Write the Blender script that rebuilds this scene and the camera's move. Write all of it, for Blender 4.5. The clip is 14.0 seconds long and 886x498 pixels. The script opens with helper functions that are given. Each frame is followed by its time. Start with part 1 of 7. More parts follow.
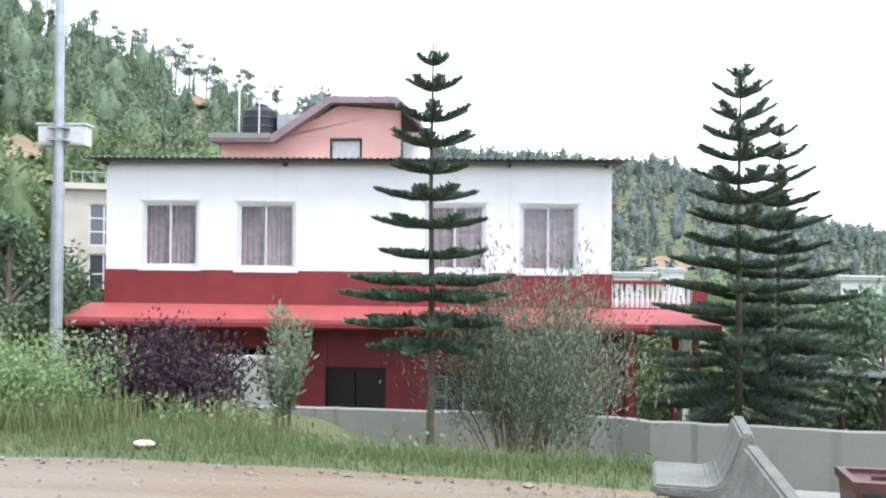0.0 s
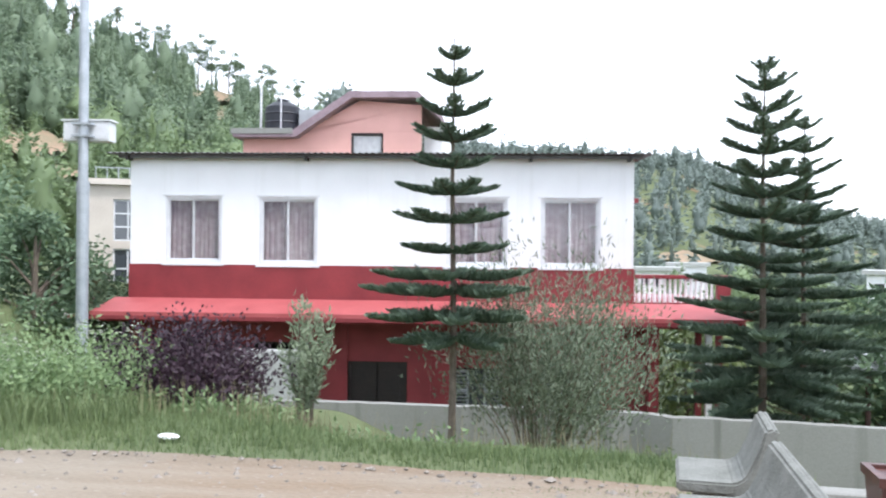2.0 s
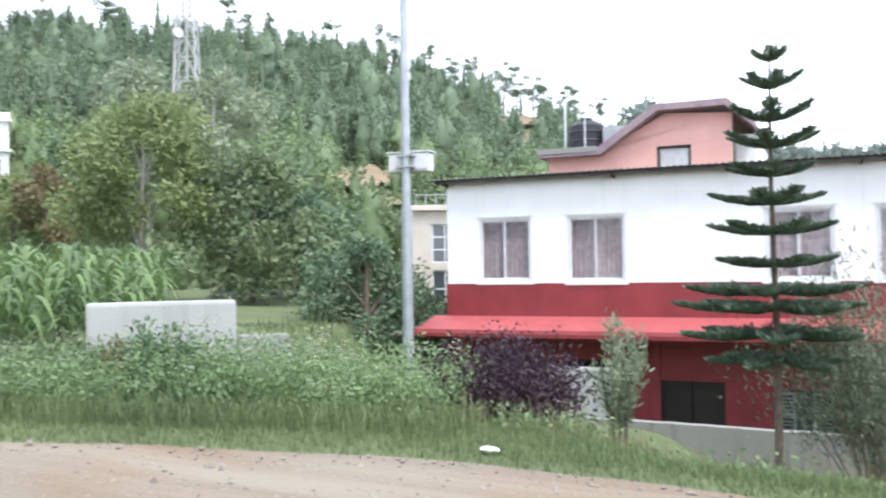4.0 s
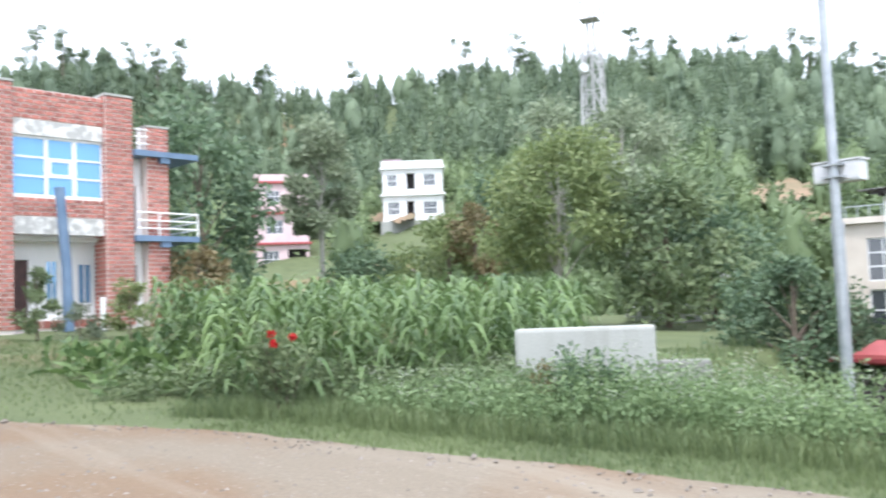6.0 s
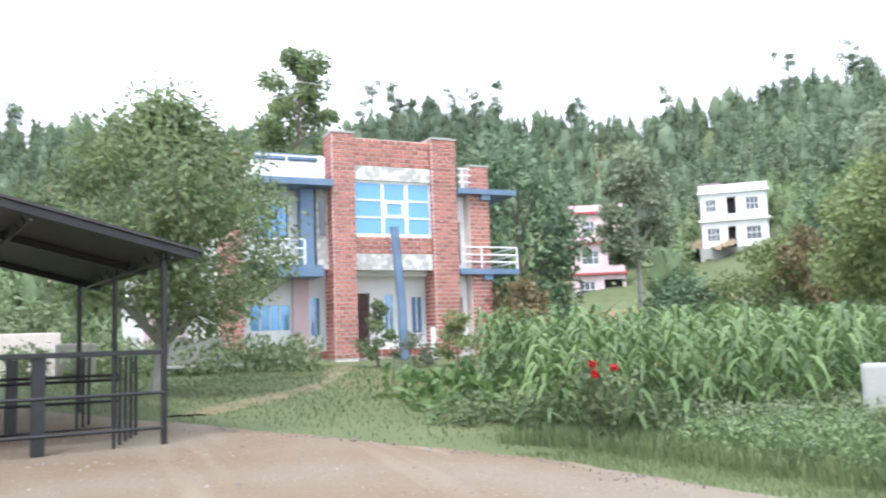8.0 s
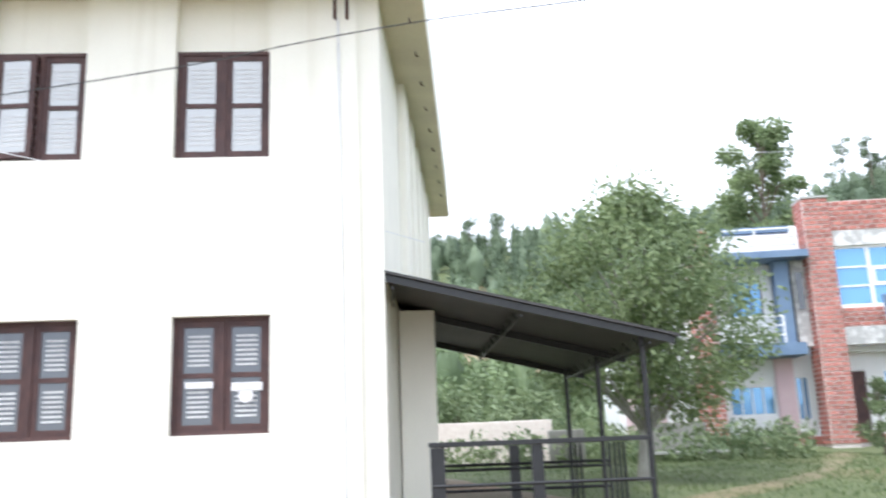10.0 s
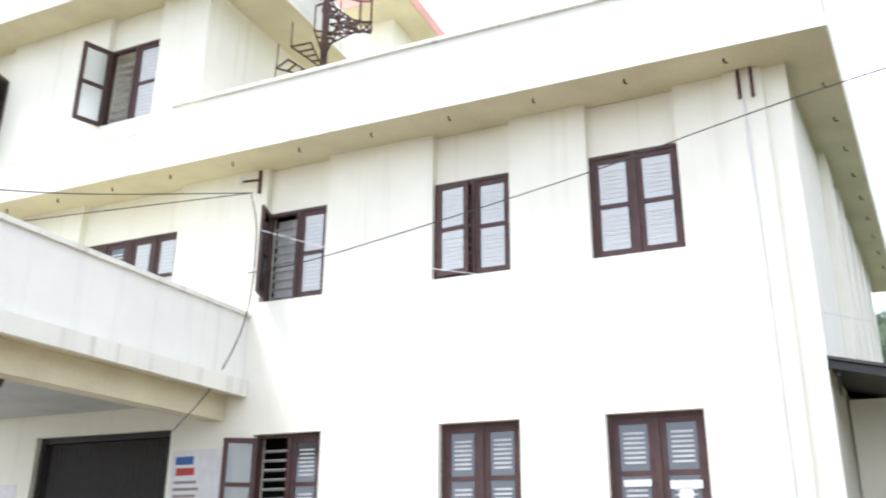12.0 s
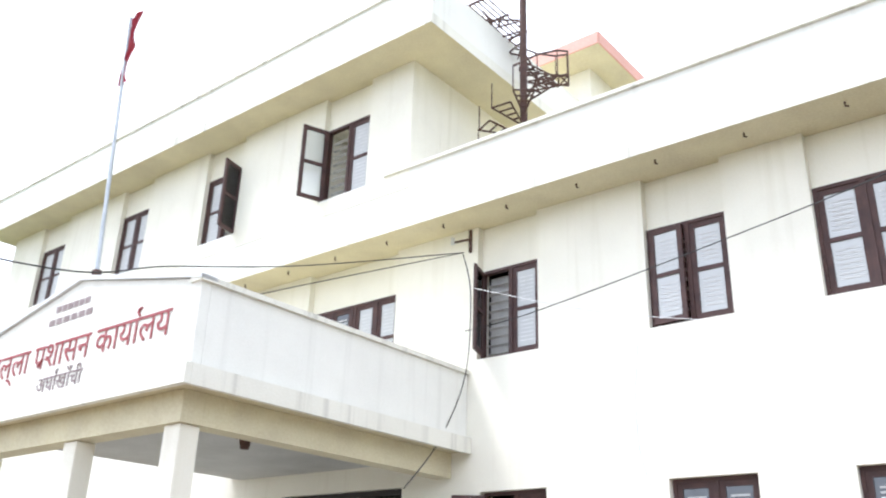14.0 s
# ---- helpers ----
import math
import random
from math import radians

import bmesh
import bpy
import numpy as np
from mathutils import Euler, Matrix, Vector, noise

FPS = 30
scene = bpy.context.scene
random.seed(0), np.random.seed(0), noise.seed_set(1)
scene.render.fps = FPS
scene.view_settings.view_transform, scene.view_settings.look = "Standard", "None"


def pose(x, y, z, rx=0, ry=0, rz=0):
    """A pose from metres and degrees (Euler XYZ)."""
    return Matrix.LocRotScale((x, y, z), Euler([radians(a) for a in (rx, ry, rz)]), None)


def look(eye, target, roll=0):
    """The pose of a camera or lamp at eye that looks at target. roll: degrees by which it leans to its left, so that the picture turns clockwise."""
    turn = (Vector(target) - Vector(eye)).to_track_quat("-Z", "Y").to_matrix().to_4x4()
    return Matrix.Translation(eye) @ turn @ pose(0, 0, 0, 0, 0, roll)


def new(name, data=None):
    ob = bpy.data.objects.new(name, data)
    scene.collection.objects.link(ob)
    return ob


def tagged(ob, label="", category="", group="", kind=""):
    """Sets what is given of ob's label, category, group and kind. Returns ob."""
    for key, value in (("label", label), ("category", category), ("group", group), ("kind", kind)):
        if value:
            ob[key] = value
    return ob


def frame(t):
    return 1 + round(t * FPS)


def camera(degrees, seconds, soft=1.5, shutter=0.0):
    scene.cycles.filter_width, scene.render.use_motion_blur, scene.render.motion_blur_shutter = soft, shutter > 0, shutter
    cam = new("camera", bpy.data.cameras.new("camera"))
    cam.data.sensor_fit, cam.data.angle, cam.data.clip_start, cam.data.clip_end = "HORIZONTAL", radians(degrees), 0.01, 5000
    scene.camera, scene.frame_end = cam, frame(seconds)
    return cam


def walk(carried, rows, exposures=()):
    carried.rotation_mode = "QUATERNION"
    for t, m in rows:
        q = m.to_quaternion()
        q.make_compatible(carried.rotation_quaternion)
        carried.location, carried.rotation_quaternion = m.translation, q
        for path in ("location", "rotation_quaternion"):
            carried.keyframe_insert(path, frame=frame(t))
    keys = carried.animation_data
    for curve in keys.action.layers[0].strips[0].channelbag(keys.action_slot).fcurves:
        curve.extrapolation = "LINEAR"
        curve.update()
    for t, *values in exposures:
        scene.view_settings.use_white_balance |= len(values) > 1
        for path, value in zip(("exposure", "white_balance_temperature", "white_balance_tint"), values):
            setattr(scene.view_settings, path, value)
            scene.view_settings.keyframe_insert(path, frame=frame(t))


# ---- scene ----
cam = camera(54.02, 14.0, soft=2.0, shutter=0.4)
ARM = 0.1
# seconds, heading, tilt, lean: the camera is held at arm's length and swings round the one who holds it
PATH = [
    (0, 0.00, 0.34, -0.58),
    (0.5, -0.26, -0.44, -0.84),
    (1, -0.59, -0.31, -1.01),
    (1.5, -0.55, 0.03, -0.90),
    (2, 1.40, -0.03, -0.52),
    (4.5, 27.44, 1.80, 1.16),
    (5, 33.23, 2.52, 1.51),
    (5.5, 39.36, 3.35, 2.10),
    (6, 48.18, 3.60, 2.33),
    (6.5, 54.52, 4.33, 2.58),
    (7, 58.79, 5.08, 2.40),
    (9.5, 90.57, 10.56, 2.10),
    (10, 99.35, 12.96, 2.07),
    (10.5, 106.72, 14.76, 1.90),
    (11, 112.99, 16.93, 0.71),
    (11.5, 119.45, 19.01, 0.07),
    (12, 126.72, 19.55, -0.38),
    (12.5, 130.98, 19.94, -1.42),
    (13, 134.42, 20.85, -1.35),
    (13.5, 137.89, 21.89, -1.54),
    (14, 140.96, 22.80, -1.68),
]
walk(cam, [(t, pose(-ARM * math.sin(radians(h)), ARM * math.cos(radians(h)) - ARM, 1.6, 90 + p, r, h)) for t, h, p, r in PATH],
     exposures=((0, 1.27, 6080, 12), (2, 1.28, 6080, 12), (5, 1.38, 6080, 12), (7, 1.42, 6080, 12), (9.5, 1.4, 6120, 12), (11, 1.32, 6120, 12), (14, 1.29, 6120, 12)))
# ---------------------------------------------------------------- light
world = bpy.data.worlds.new("overcast_sky")
scene.world = world
world.use_nodes = True
wn = world.node_tree.nodes
wl = world.node_tree.links
sky = wn.new("ShaderNodeTexSky")
sky.sky_type = "NISHITA"
sky.sun_disc = False
sky.sun_elevation = radians(62)
sky.sun_rotation = radians(150)
cloud = wn.new("ShaderNodeMix")
cloud.data_type = "RGBA"
cloud.inputs["Factor"].default_value = 0.72
cloud.inputs[7].default_value = (10.5, 10.8, 11.2, 1)
wl.new(sky.outputs[0], cloud.inputs[6])
wl.new(cloud.outputs[2], wn["Background"].inputs[0])
wn["Background"].inputs[1].default_value = 0.10
sun = new("sun", bpy.data.lights.new("sun", "SUN"))
sun.data.energy = 1.3
sun.data.angle = radians(14)
sun.data.color = (1, 0.96, 0.9)
sun.matrix_world = look((20, -15, 45), (0, 0, 0))
# ---------------------------------------------------------------- materials
def material(name, col, col2=None, rough=0.8, scale=5.0, amount=0.5, bump=0.15, fine=60.0, metal=0.0, coat=0.0, random_part=0.0):
    m = bpy.data.materials.new(name)
    m.use_nodes = True
    n, l = m.node_tree.nodes, m.node_tree.links
    p = n["Principled BSDF"]
    p.inputs["Roughness"].default_value = rough
    p.inputs["Metallic"].default_value = metal
    tc = n.new("ShaderNodeTexCoord")
    big = n.new("ShaderNodeTexNoise")
    big.inputs["Scale"].default_value = scale
    big.inputs["Detail"].default_value = 6
    l.new(tc.outputs["Object"], big.inputs["Vector"])
    small = n.new("ShaderNodeTexNoise")
    small.inputs["Scale"].default_value = fine
    small.inputs["Detail"].default_value = 3
    l.new(tc.outputs["Object"], small.inputs["Vector"])
    ramp = n.new("ShaderNodeValToRGB")
    ramp.color_ramp.elements[0].position, ramp.color_ramp.elements[1].position = 0.5 - 0.5 * amount * 0.5, 0.5 + 0.5 * amount * 0.5
    col2 = col2 or tuple(c * 0.75 for c in col)
    ramp.color_ramp.elements[0].color, ramp.color_ramp.elements[1].color = (*col2, 1), (*col, 1)
    l.new(big.outputs["Fac"], ramp.inputs["Fac"])
    grain = n.new("ShaderNodeMix")
    grain.data_type, grain.blend_type = "RGBA", "OVERLAY"
    grain.inputs["Factor"].default_value = 0.25
    l.new(ramp.outputs["Color"], grain.inputs[6])
    l.new(small.outputs["Fac"], grain.inputs[7])
    out = grain.outputs[2]
    if random_part:
        info = n.new("ShaderNodeObjectInfo")
        isl = n.new("ShaderNodeNewGeometry")
        add = n.new("ShaderNodeMath")
        add.operation = "ADD"
        l.new(info.outputs["Random"], add.inputs[0])
        l.new(isl.outputs["Random Per Island"], add.inputs[1])
        fr = n.new("ShaderNodeMath")
        fr.operation = "FRACT"
        l.new(add.outputs[0], fr.inputs[0])
        mr = n.new("ShaderNodeMapRange")
        mr.inputs["To Min"].default_value, mr.inputs["To Max"].default_value = 1 - random_part, 1 + random_part
        l.new(fr.outputs[0], mr.inputs["Value"])
        hsv = n.new("ShaderNodeHueSaturation")
        l.new(mr.outputs["Result"], hsv.inputs["Value"])
        l.new(out, hsv.inputs["Color"])
        out = hsv.outputs["Color"]
    l.new(out, p.inputs["Base Color"])
    if bump:
        b = n.new("ShaderNodeBump")
        b.inputs["Strength"].default_value = bump
        b.inputs["Distance"].default_value = 0.02
        l.new(small.outputs["Fac"], b.inputs["Height"])
        l.new(b.outputs["Normal"], p.inputs["Normal"])
    return m


def streaked(name, col, col2, rough=0.85, amount=0.35):
    """Weathered paint: streaks that run down the wall, and a fine grain."""
    m = material(name, col, tuple(c * 0.93 for c in col), rough, 1.2, 0.8, 0.12, 45)
    n, l = m.node_tree.nodes, m.node_tree.links
    p = n["Principled BSDF"]
    base = p.inputs["Base Color"].links[0].from_socket
    tc = n.new("ShaderNodeTexCoord")
    mp = n.new("ShaderNodeMapping")
    mp.inputs["Scale"].default_value = (5, 5, 0.22)
    l.new(tc.outputs["Object"], mp.inputs["Vector"])
    no = n.new("ShaderNodeTexNoise")
    no.inputs["Scale"].default_value, no.inputs["Detail"].default_value = 1.0, 5
    l.new(mp.outputs["Vector"], no.inputs["Vector"])
    r = n.new("ShaderNodeMapRange")
    r.inputs["From Min"].default_value, r.inputs["From Max"].default_value = 0.56, 0.75
    r.inputs["To Max"].default_value = amount
    l.new(no.outputs["Fac"], r.inputs["Value"])
    mx = n.new("ShaderNodeMix")
    mx.data_type = "RGBA"
    mx.inputs[7].default_value = (*col2, 1)
    l.new(r.outputs["Result"], mx.inputs["Factor"])
    l.new(base, mx.inputs[6])
    l.new(mx.outputs[2], p.inputs["Base Color"])
    return m


def leaf_material(name, dark, light, through_light=0.35, rough=0.6, spread=0.65, patch=0.35):
    m = bpy.data.materials.new(name)
    m.use_nodes = True
    n, l = m.node_tree.nodes, m.node_tree.links
    p = n["Principled BSDF"]
    p.inputs["Roughness"].default_value = rough
    g = n.new("ShaderNodeNewGeometry")
    tc = n.new("ShaderNodeTexCoord")
    no = n.new("ShaderNodeTexNoise")
    no.inputs["Scale"].default_value = patch
    no.inputs["Detail"].default_value = 4
    l.new(tc.outputs["Object"], no.inputs["Vector"])
    add = n.new("ShaderNodeMath")
    add.operation = "MULTIPLY_ADD"
    add.inputs[1].default_value = spread
    l.new(g.outputs["Random Per Island"], add.inputs[0])
    nr = n.new("ShaderNodeMapRange")
    nr.inputs["From Min"].default_value, nr.inputs["From Max"].default_value = 0.3, 0.7
    nr.inputs["To Max"].default_value = 1.05 - spread
    l.new(no.outputs["Fac"], nr.inputs["Value"])
    l.new(nr.outputs["Result"], add.inputs[2])
    ramp = n.new("ShaderNodeValToRGB")
    ramp.color_ramp.elements[0].color, ramp.color_ramp.elements[1].color = (*dark, 1), (*light, 1)
    l.new(add.outputs[0], ramp.inputs["Fac"])
    l.new(ramp.outputs["Color"], p.inputs["Base Color"])
    t = n.new("ShaderNodeBsdfTranslucent")
    l.new(ramp.outputs["Color"], t.inputs["Color"])
    mix = n.new("ShaderNodeMixShader")
    mix.inputs[0].default_value = through_light
    l.new(p.outputs[0], mix.inputs[1])
    l.new(t.outputs[0], mix.inputs[2])
    l.new(mix.outputs[0], n["Material Output"].inputs["Surface"])
    return m


def glass_material(name, tint, rough=0.06):
    m = bpy.data.materials.new(name)
    m.use_nodes = True
    p = m.node_tree.nodes["Principled BSDF"]
    p.inputs["Base Color"].default_value = (*tint, 1)
    p.inputs["Roughness"].default_value = rough
    p.inputs["Specular IOR Level"].default_value = 0.8
    p.inputs["Metallic"].default_value = 0.35
    return m


WHITE = streaked("white_paint", (0.84, 0.85, 0.86), (0.62, 0.63, 0.6), amount=0.25)
CREAM = streaked("cream_limewash", (0.87, 0.85, 0.76), (0.66, 0.63, 0.52), amount=0.3)
CREAM_EDGE = streaked("weathered_slab_edge", (0.82, 0.81, 0.74), (0.35, 0.34, 0.3), amount=0.6)
# the walls' cream made darker and yellower for the shade under slabs
SOFFIT = material("shaded_cream_soffit", (0.72, 0.67, 0.48), (0.6, 0.55, 0.4), 0.9, 1.5, 0.9, 0.1, 30)
RED = material("dark_red_paint", (0.25, 0.034, 0.04), (0.19, 0.024, 0.03), 0.6, 1.5, 0.7, 0.08, 40)
RED_LIGHT = material("faded_red_paint", (0.42, 0.095, 0.098), (0.36, 0.075, 0.078), 0.65, 2.0, 0.7, 0.15, 40)
PINK = material("salmon_pink_paint", (0.76, 0.43, 0.38), (0.68, 0.38, 0.33), 0.8, 1.2, 0.7, 0.08, 40)
PINK_PALE = material("pale_pink_paint", (0.72, 0.56, 0.58), (0.62, 0.47, 0.5), 0.8, 1.2, 0.7, 0.08, 40)
MAUVE = material("mauve_roof_cement", (0.35, 0.26, 0.29), (0.24, 0.18, 0.2), 0.85, 2.5, 0.8, 0.2, 30)
BEIGE = material("beige_render", (0.66, 0.6, 0.53), (0.56, 0.5, 0.44), 0.85, 1.0, 0.7, 0.1, 30)
BLUE = material("blue_grey_paint", (0.16, 0.24, 0.36), (0.12, 0.19, 0.3), 0.6, 2.0, 0.6, 0.08, 40)
CONCRETE = streaked("grey_concrete", (0.26, 0.26, 0.24), (0.1, 0.1, 0.085), amount=0.6)
CONCRETE_PALE = streaked("pale_concrete", (0.42, 0.43, 0.41), (0.26, 0.26, 0.23), amount=0.5)
BENCH = material("bench_concrete", (0.23, 0.235, 0.215), (0.15, 0.155, 0.14), 0.85, 6, 0.8, 0.35, 50)
STONE = material("mottled_stone_panel", (0.72, 0.72, 0.7), (0.42, 0.42, 0.41), 0.7, 4.5, 0.35, 0.3, 30)
BRICK = material("red_brick", (0.46, 0.19, 0.155), (0.36, 0.13, 0.105), 0.85, 9, 0.7, 0.3, 60, random_part=0.3)
MORTAR = material("pale_mortar", (0.8, 0.74, 0.7), (0.7, 0.62, 0.58), 0.9, 8, 0.7, 0.2, 60)
WOOD = material("dark_brown_wood", (0.085, 0.04, 0.036), (0.05, 0.024, 0.024), 0.6, 5, 0.7, 0.2, 70)
WOOD_DARK = material("near_black_wood", (0.022, 0.014, 0.013), (0.014, 0.01, 0.01), 0.6, 5, 0.7, 0.2, 70)
ALUM = material("grey_white_aluminium", (0.7, 0.71, 0.73), (0.62, 0.63, 0.65), 0.45, 5, 0.6, 0.03, 60)
STEEL = material("galvanised_steel", (0.46, 0.49, 0.52), (0.36, 0.39, 0.42), 0.42, 7, 0.7, 0.06, 60, metal=0.55)
MAST = material("weathered_lattice_steel", (0.5, 0.5, 0.5), (0.38, 0.38, 0.38), 0.6, 7, 0.7, 0.06, 60)
BLACK = material("black_painted_steel", (0.022, 0.023, 0.026), (0.014, 0.015, 0.017), 0.38, 5, 0.7, 0.05, 60)
SHEET = material("dark_roof_sheet", (0.05, 0.048, 0.048), (0.035, 0.033, 0.034), 0.55, 3, 0.7, 0.1, 50)
TIN = material("corrugated_tin", (0.42, 0.45, 0.47), (0.3, 0.31, 0.32), 0.5, 3, 0.7, 0.1, 50, metal=0.3)
TIN_DARK = material("dark_corrugated_tin", (0.12, 0.12, 0.12), (0.07, 0.065, 0.06), 0.6, 3, 0.7, 0.1, 50)
RUST = material("rusty_iron", (0.1, 0.05, 0.04), (0.06, 0.032, 0.03), 0.75, 14, 0.7, 0.3, 70)
WIRE = material("black_cable", (0.03, 0.03, 0.032), (0.02, 0.02, 0.022), 0.6, 5, 0.5, 0, 60)
PLASTIC = material("black_tank_plastic", (0.02, 0.022, 0.03), (0.014, 0.016, 0.022), 0.5, 3, 0.6, 0.05, 40)
LAMP_BOX = material("white_sheet_metal", (0.7, 0.72, 0.72), (0.58, 0.6, 0.6), 0.4, 6, 0.7, 0.03, 60)
POT = material("brown_glazed_planter", (0.1, 0.035, 0.028), (0.06, 0.022, 0.018), 0.4, 5, 0.7, 0.15, 50)
DARK = material("unlit_room_black", (0.03, 0.028, 0.027), (0.02, 0.019, 0.018), 0.9, 2, 0.5, 0)
CURTAIN = material("patterned_curtain", (0.85, 0.72, 0.72), (0.66, 0.5, 0.52), 0.95, 9, 0.6, 0.1, 90)
GREY_SHUTTER = material("grey_louvre_paint", (0.3, 0.31, 0.33), (0.2, 0.21, 0.22), 0.6, 8, 0.7, 0.1, 60)
BLIND = material("white_louvre_slat", (0.6, 0.61, 0.61), (0.5, 0.5, 0.51), 0.6, 6, 0.7, 0.05, 60)
FROSTED = glass_material("frosted_pane", (0.46, 0.47, 0.47), 0.3)
PANE_DARK = glass_material("dark_pane", (0.1, 0.11, 0.125), 0.08)
PANE_BLUE = glass_material("blue_reflective_pane", (0.15, 0.35, 0.6), 0.05)
FLAG = material("red_flag_cloth", (0.42, 0.05, 0.08), (0.34, 0.04, 0.06), 0.9, 9, 0.6, 0.1, 60)
SIGN_RED = material("sign_red_paint", (0.36, 0.09, 0.1), (0.3, 0.07, 0.08), 0.7, 9, 0.5, 0, 60)
SIGN_GREY = material("sign_grey_paint", (0.3, 0.24, 0.25), (0.25, 0.2, 0.2), 0.7, 9, 0.5, 0, 60)
POSTER_WHITE = material("poster_paper", (0.75, 0.75, 0.77), (0.68, 0.68, 0.7), 0.7, 6, 0.5, 0, 60)
POSTER_BLUE = material("poster_blue", (0.06, 0.16, 0.42), (0.05, 0.13, 0.36), 0.7, 6, 0.5, 0, 60)
POSTER_RED = material("poster_red", (0.5, 0.06, 0.06), (0.4, 0.05, 0.05), 0.7, 6, 0.5, 0, 60)
BARK = material("grey_brown_bark", (0.2, 0.16, 0.125), (0.11, 0.09, 0.07), 0.95, 9, 0.8, 0.5, 40)
BARK_PALE = material("pale_bark", (0.42, 0.41, 0.37), (0.28, 0.27, 0.24), 0.9, 6, 0.8, 0.3, 40)
PINE_LEAF = leaf_material("araucaria_needles", (0.073, 0.118, 0.090), (0.207, 0.275, 0.184), 0.2)
OLEANDER = leaf_material("grey_green_leaves", (0.075, 0.105, 0.068), (0.235, 0.275, 0.18), 0.22)
PURPLE = leaf_material("dark_purple_leaves", (0.016, 0.009, 0.016), (0.072, 0.036, 0.055), 0.15)
LEAF = leaf_material("mid_green_leaves", (0.072, 0.119, 0.059), (0.261, 0.322, 0.162), 0.3)
LEAF_DARK = leaf_material("deep_green_leaves", (0.057, 0.105, 0.065), (0.188, 0.270, 0.148), 0.25)
LEAF_PALE = leaf_material("pale_eucalyptus_leaves", (0.15, 0.19, 0.12), (0.37, 0.43, 0.29), 0.35)
LEAF_YELLOW = leaf_material("yellow_green_leaves", (0.113, 0.169, 0.064), (0.324, 0.381, 0.168), 0.35)
LEAF_BROWN = leaf_material("browning_leaves", (0.12, 0.105, 0.05), (0.28, 0.225, 0.115), 0.3)
CORN = leaf_material("corn_leaves", (0.056, 0.112, 0.045), (0.224, 0.325, 0.119), 0.3, 0.5)
GRASS = leaf_material("grass_blades", (0.072, 0.118, 0.05), (0.225, 0.28, 0.125), 0.32)
GRASS_DRY = leaf_material("seeding_grass", (0.16, 0.15, 0.08), (0.35, 0.3, 0.18), 0.3)
WEED = leaf_material("weed_leaves", (0.088, 0.155, 0.068), (0.29, 0.39, 0.185), 0.3)
WEED_FLOWER = leaf_material("white_weed_flowers", (0.297, 0.34, 0.252), (0.544, 0.548, 0.479), 0.3)
FLOWER_RED = leaf_material("red_petals", (0.45, 0.01, 0.015), (0.6, 0.03, 0.03), 0.2)
HILL_NEAR = leaf_material("hillside_leaves", (0.08, 0.13, 0.064), (0.26, 0.34, 0.16), 0.2, spread=0.55, patch=0.12)
HILL_MID = leaf_material("hillside_pine_needles", (0.078, 0.122, 0.078), (0.22, 0.29, 0.17), 0.2, spread=0.55, patch=0.05)
# distance haze is put into this colour: pale, bluish and low in contrast
HILL_FAR = leaf_material("hazed_far_leaves", (0.14, 0.18, 0.16), (0.19, 0.235, 0.205), 0.2, spread=0.5, patch=0.012)


def ground_material():
    m = material("rough_grass_ground", (0.125, 0.152, 0.066), (0.085, 0.11, 0.046), 0.95, 0.7, 0.8, 0.4, 12)
    n, l = m.node_tree.nodes, m.node_tree.links
    p = n["Principled BSDF"]
    base = p.inputs["Base Color"].links[0].from_socket
    tc = n.new("ShaderNodeTexCoord")
    no = n.new("ShaderNodeTexNoise")
    no.inputs["Scale"].default_value, no.inputs["Detail"].default_value = 0.045, 5
    l.new(tc.outputs["Object"], no.inputs["Vector"])
    r = n.new("ShaderNodeMapRange")
    r.inputs["From Min"].default_value, r.inputs["From Max"].default_value = 0.58, 0.66
    l.new(no.outputs["Fac"], r.inputs["Value"])
    mx = n.new("ShaderNodeMix")
    mx.data_type = "RGBA"
    mx.inputs[7].default_value = (0.27, 0.18, 0.105, 1)
    l.new(r.outputs["Result"], mx.inputs["Factor"])
    l.new(base, mx.inputs[6])
    l.new(mx.outputs[2], p.inputs["Base Color"])
    return m


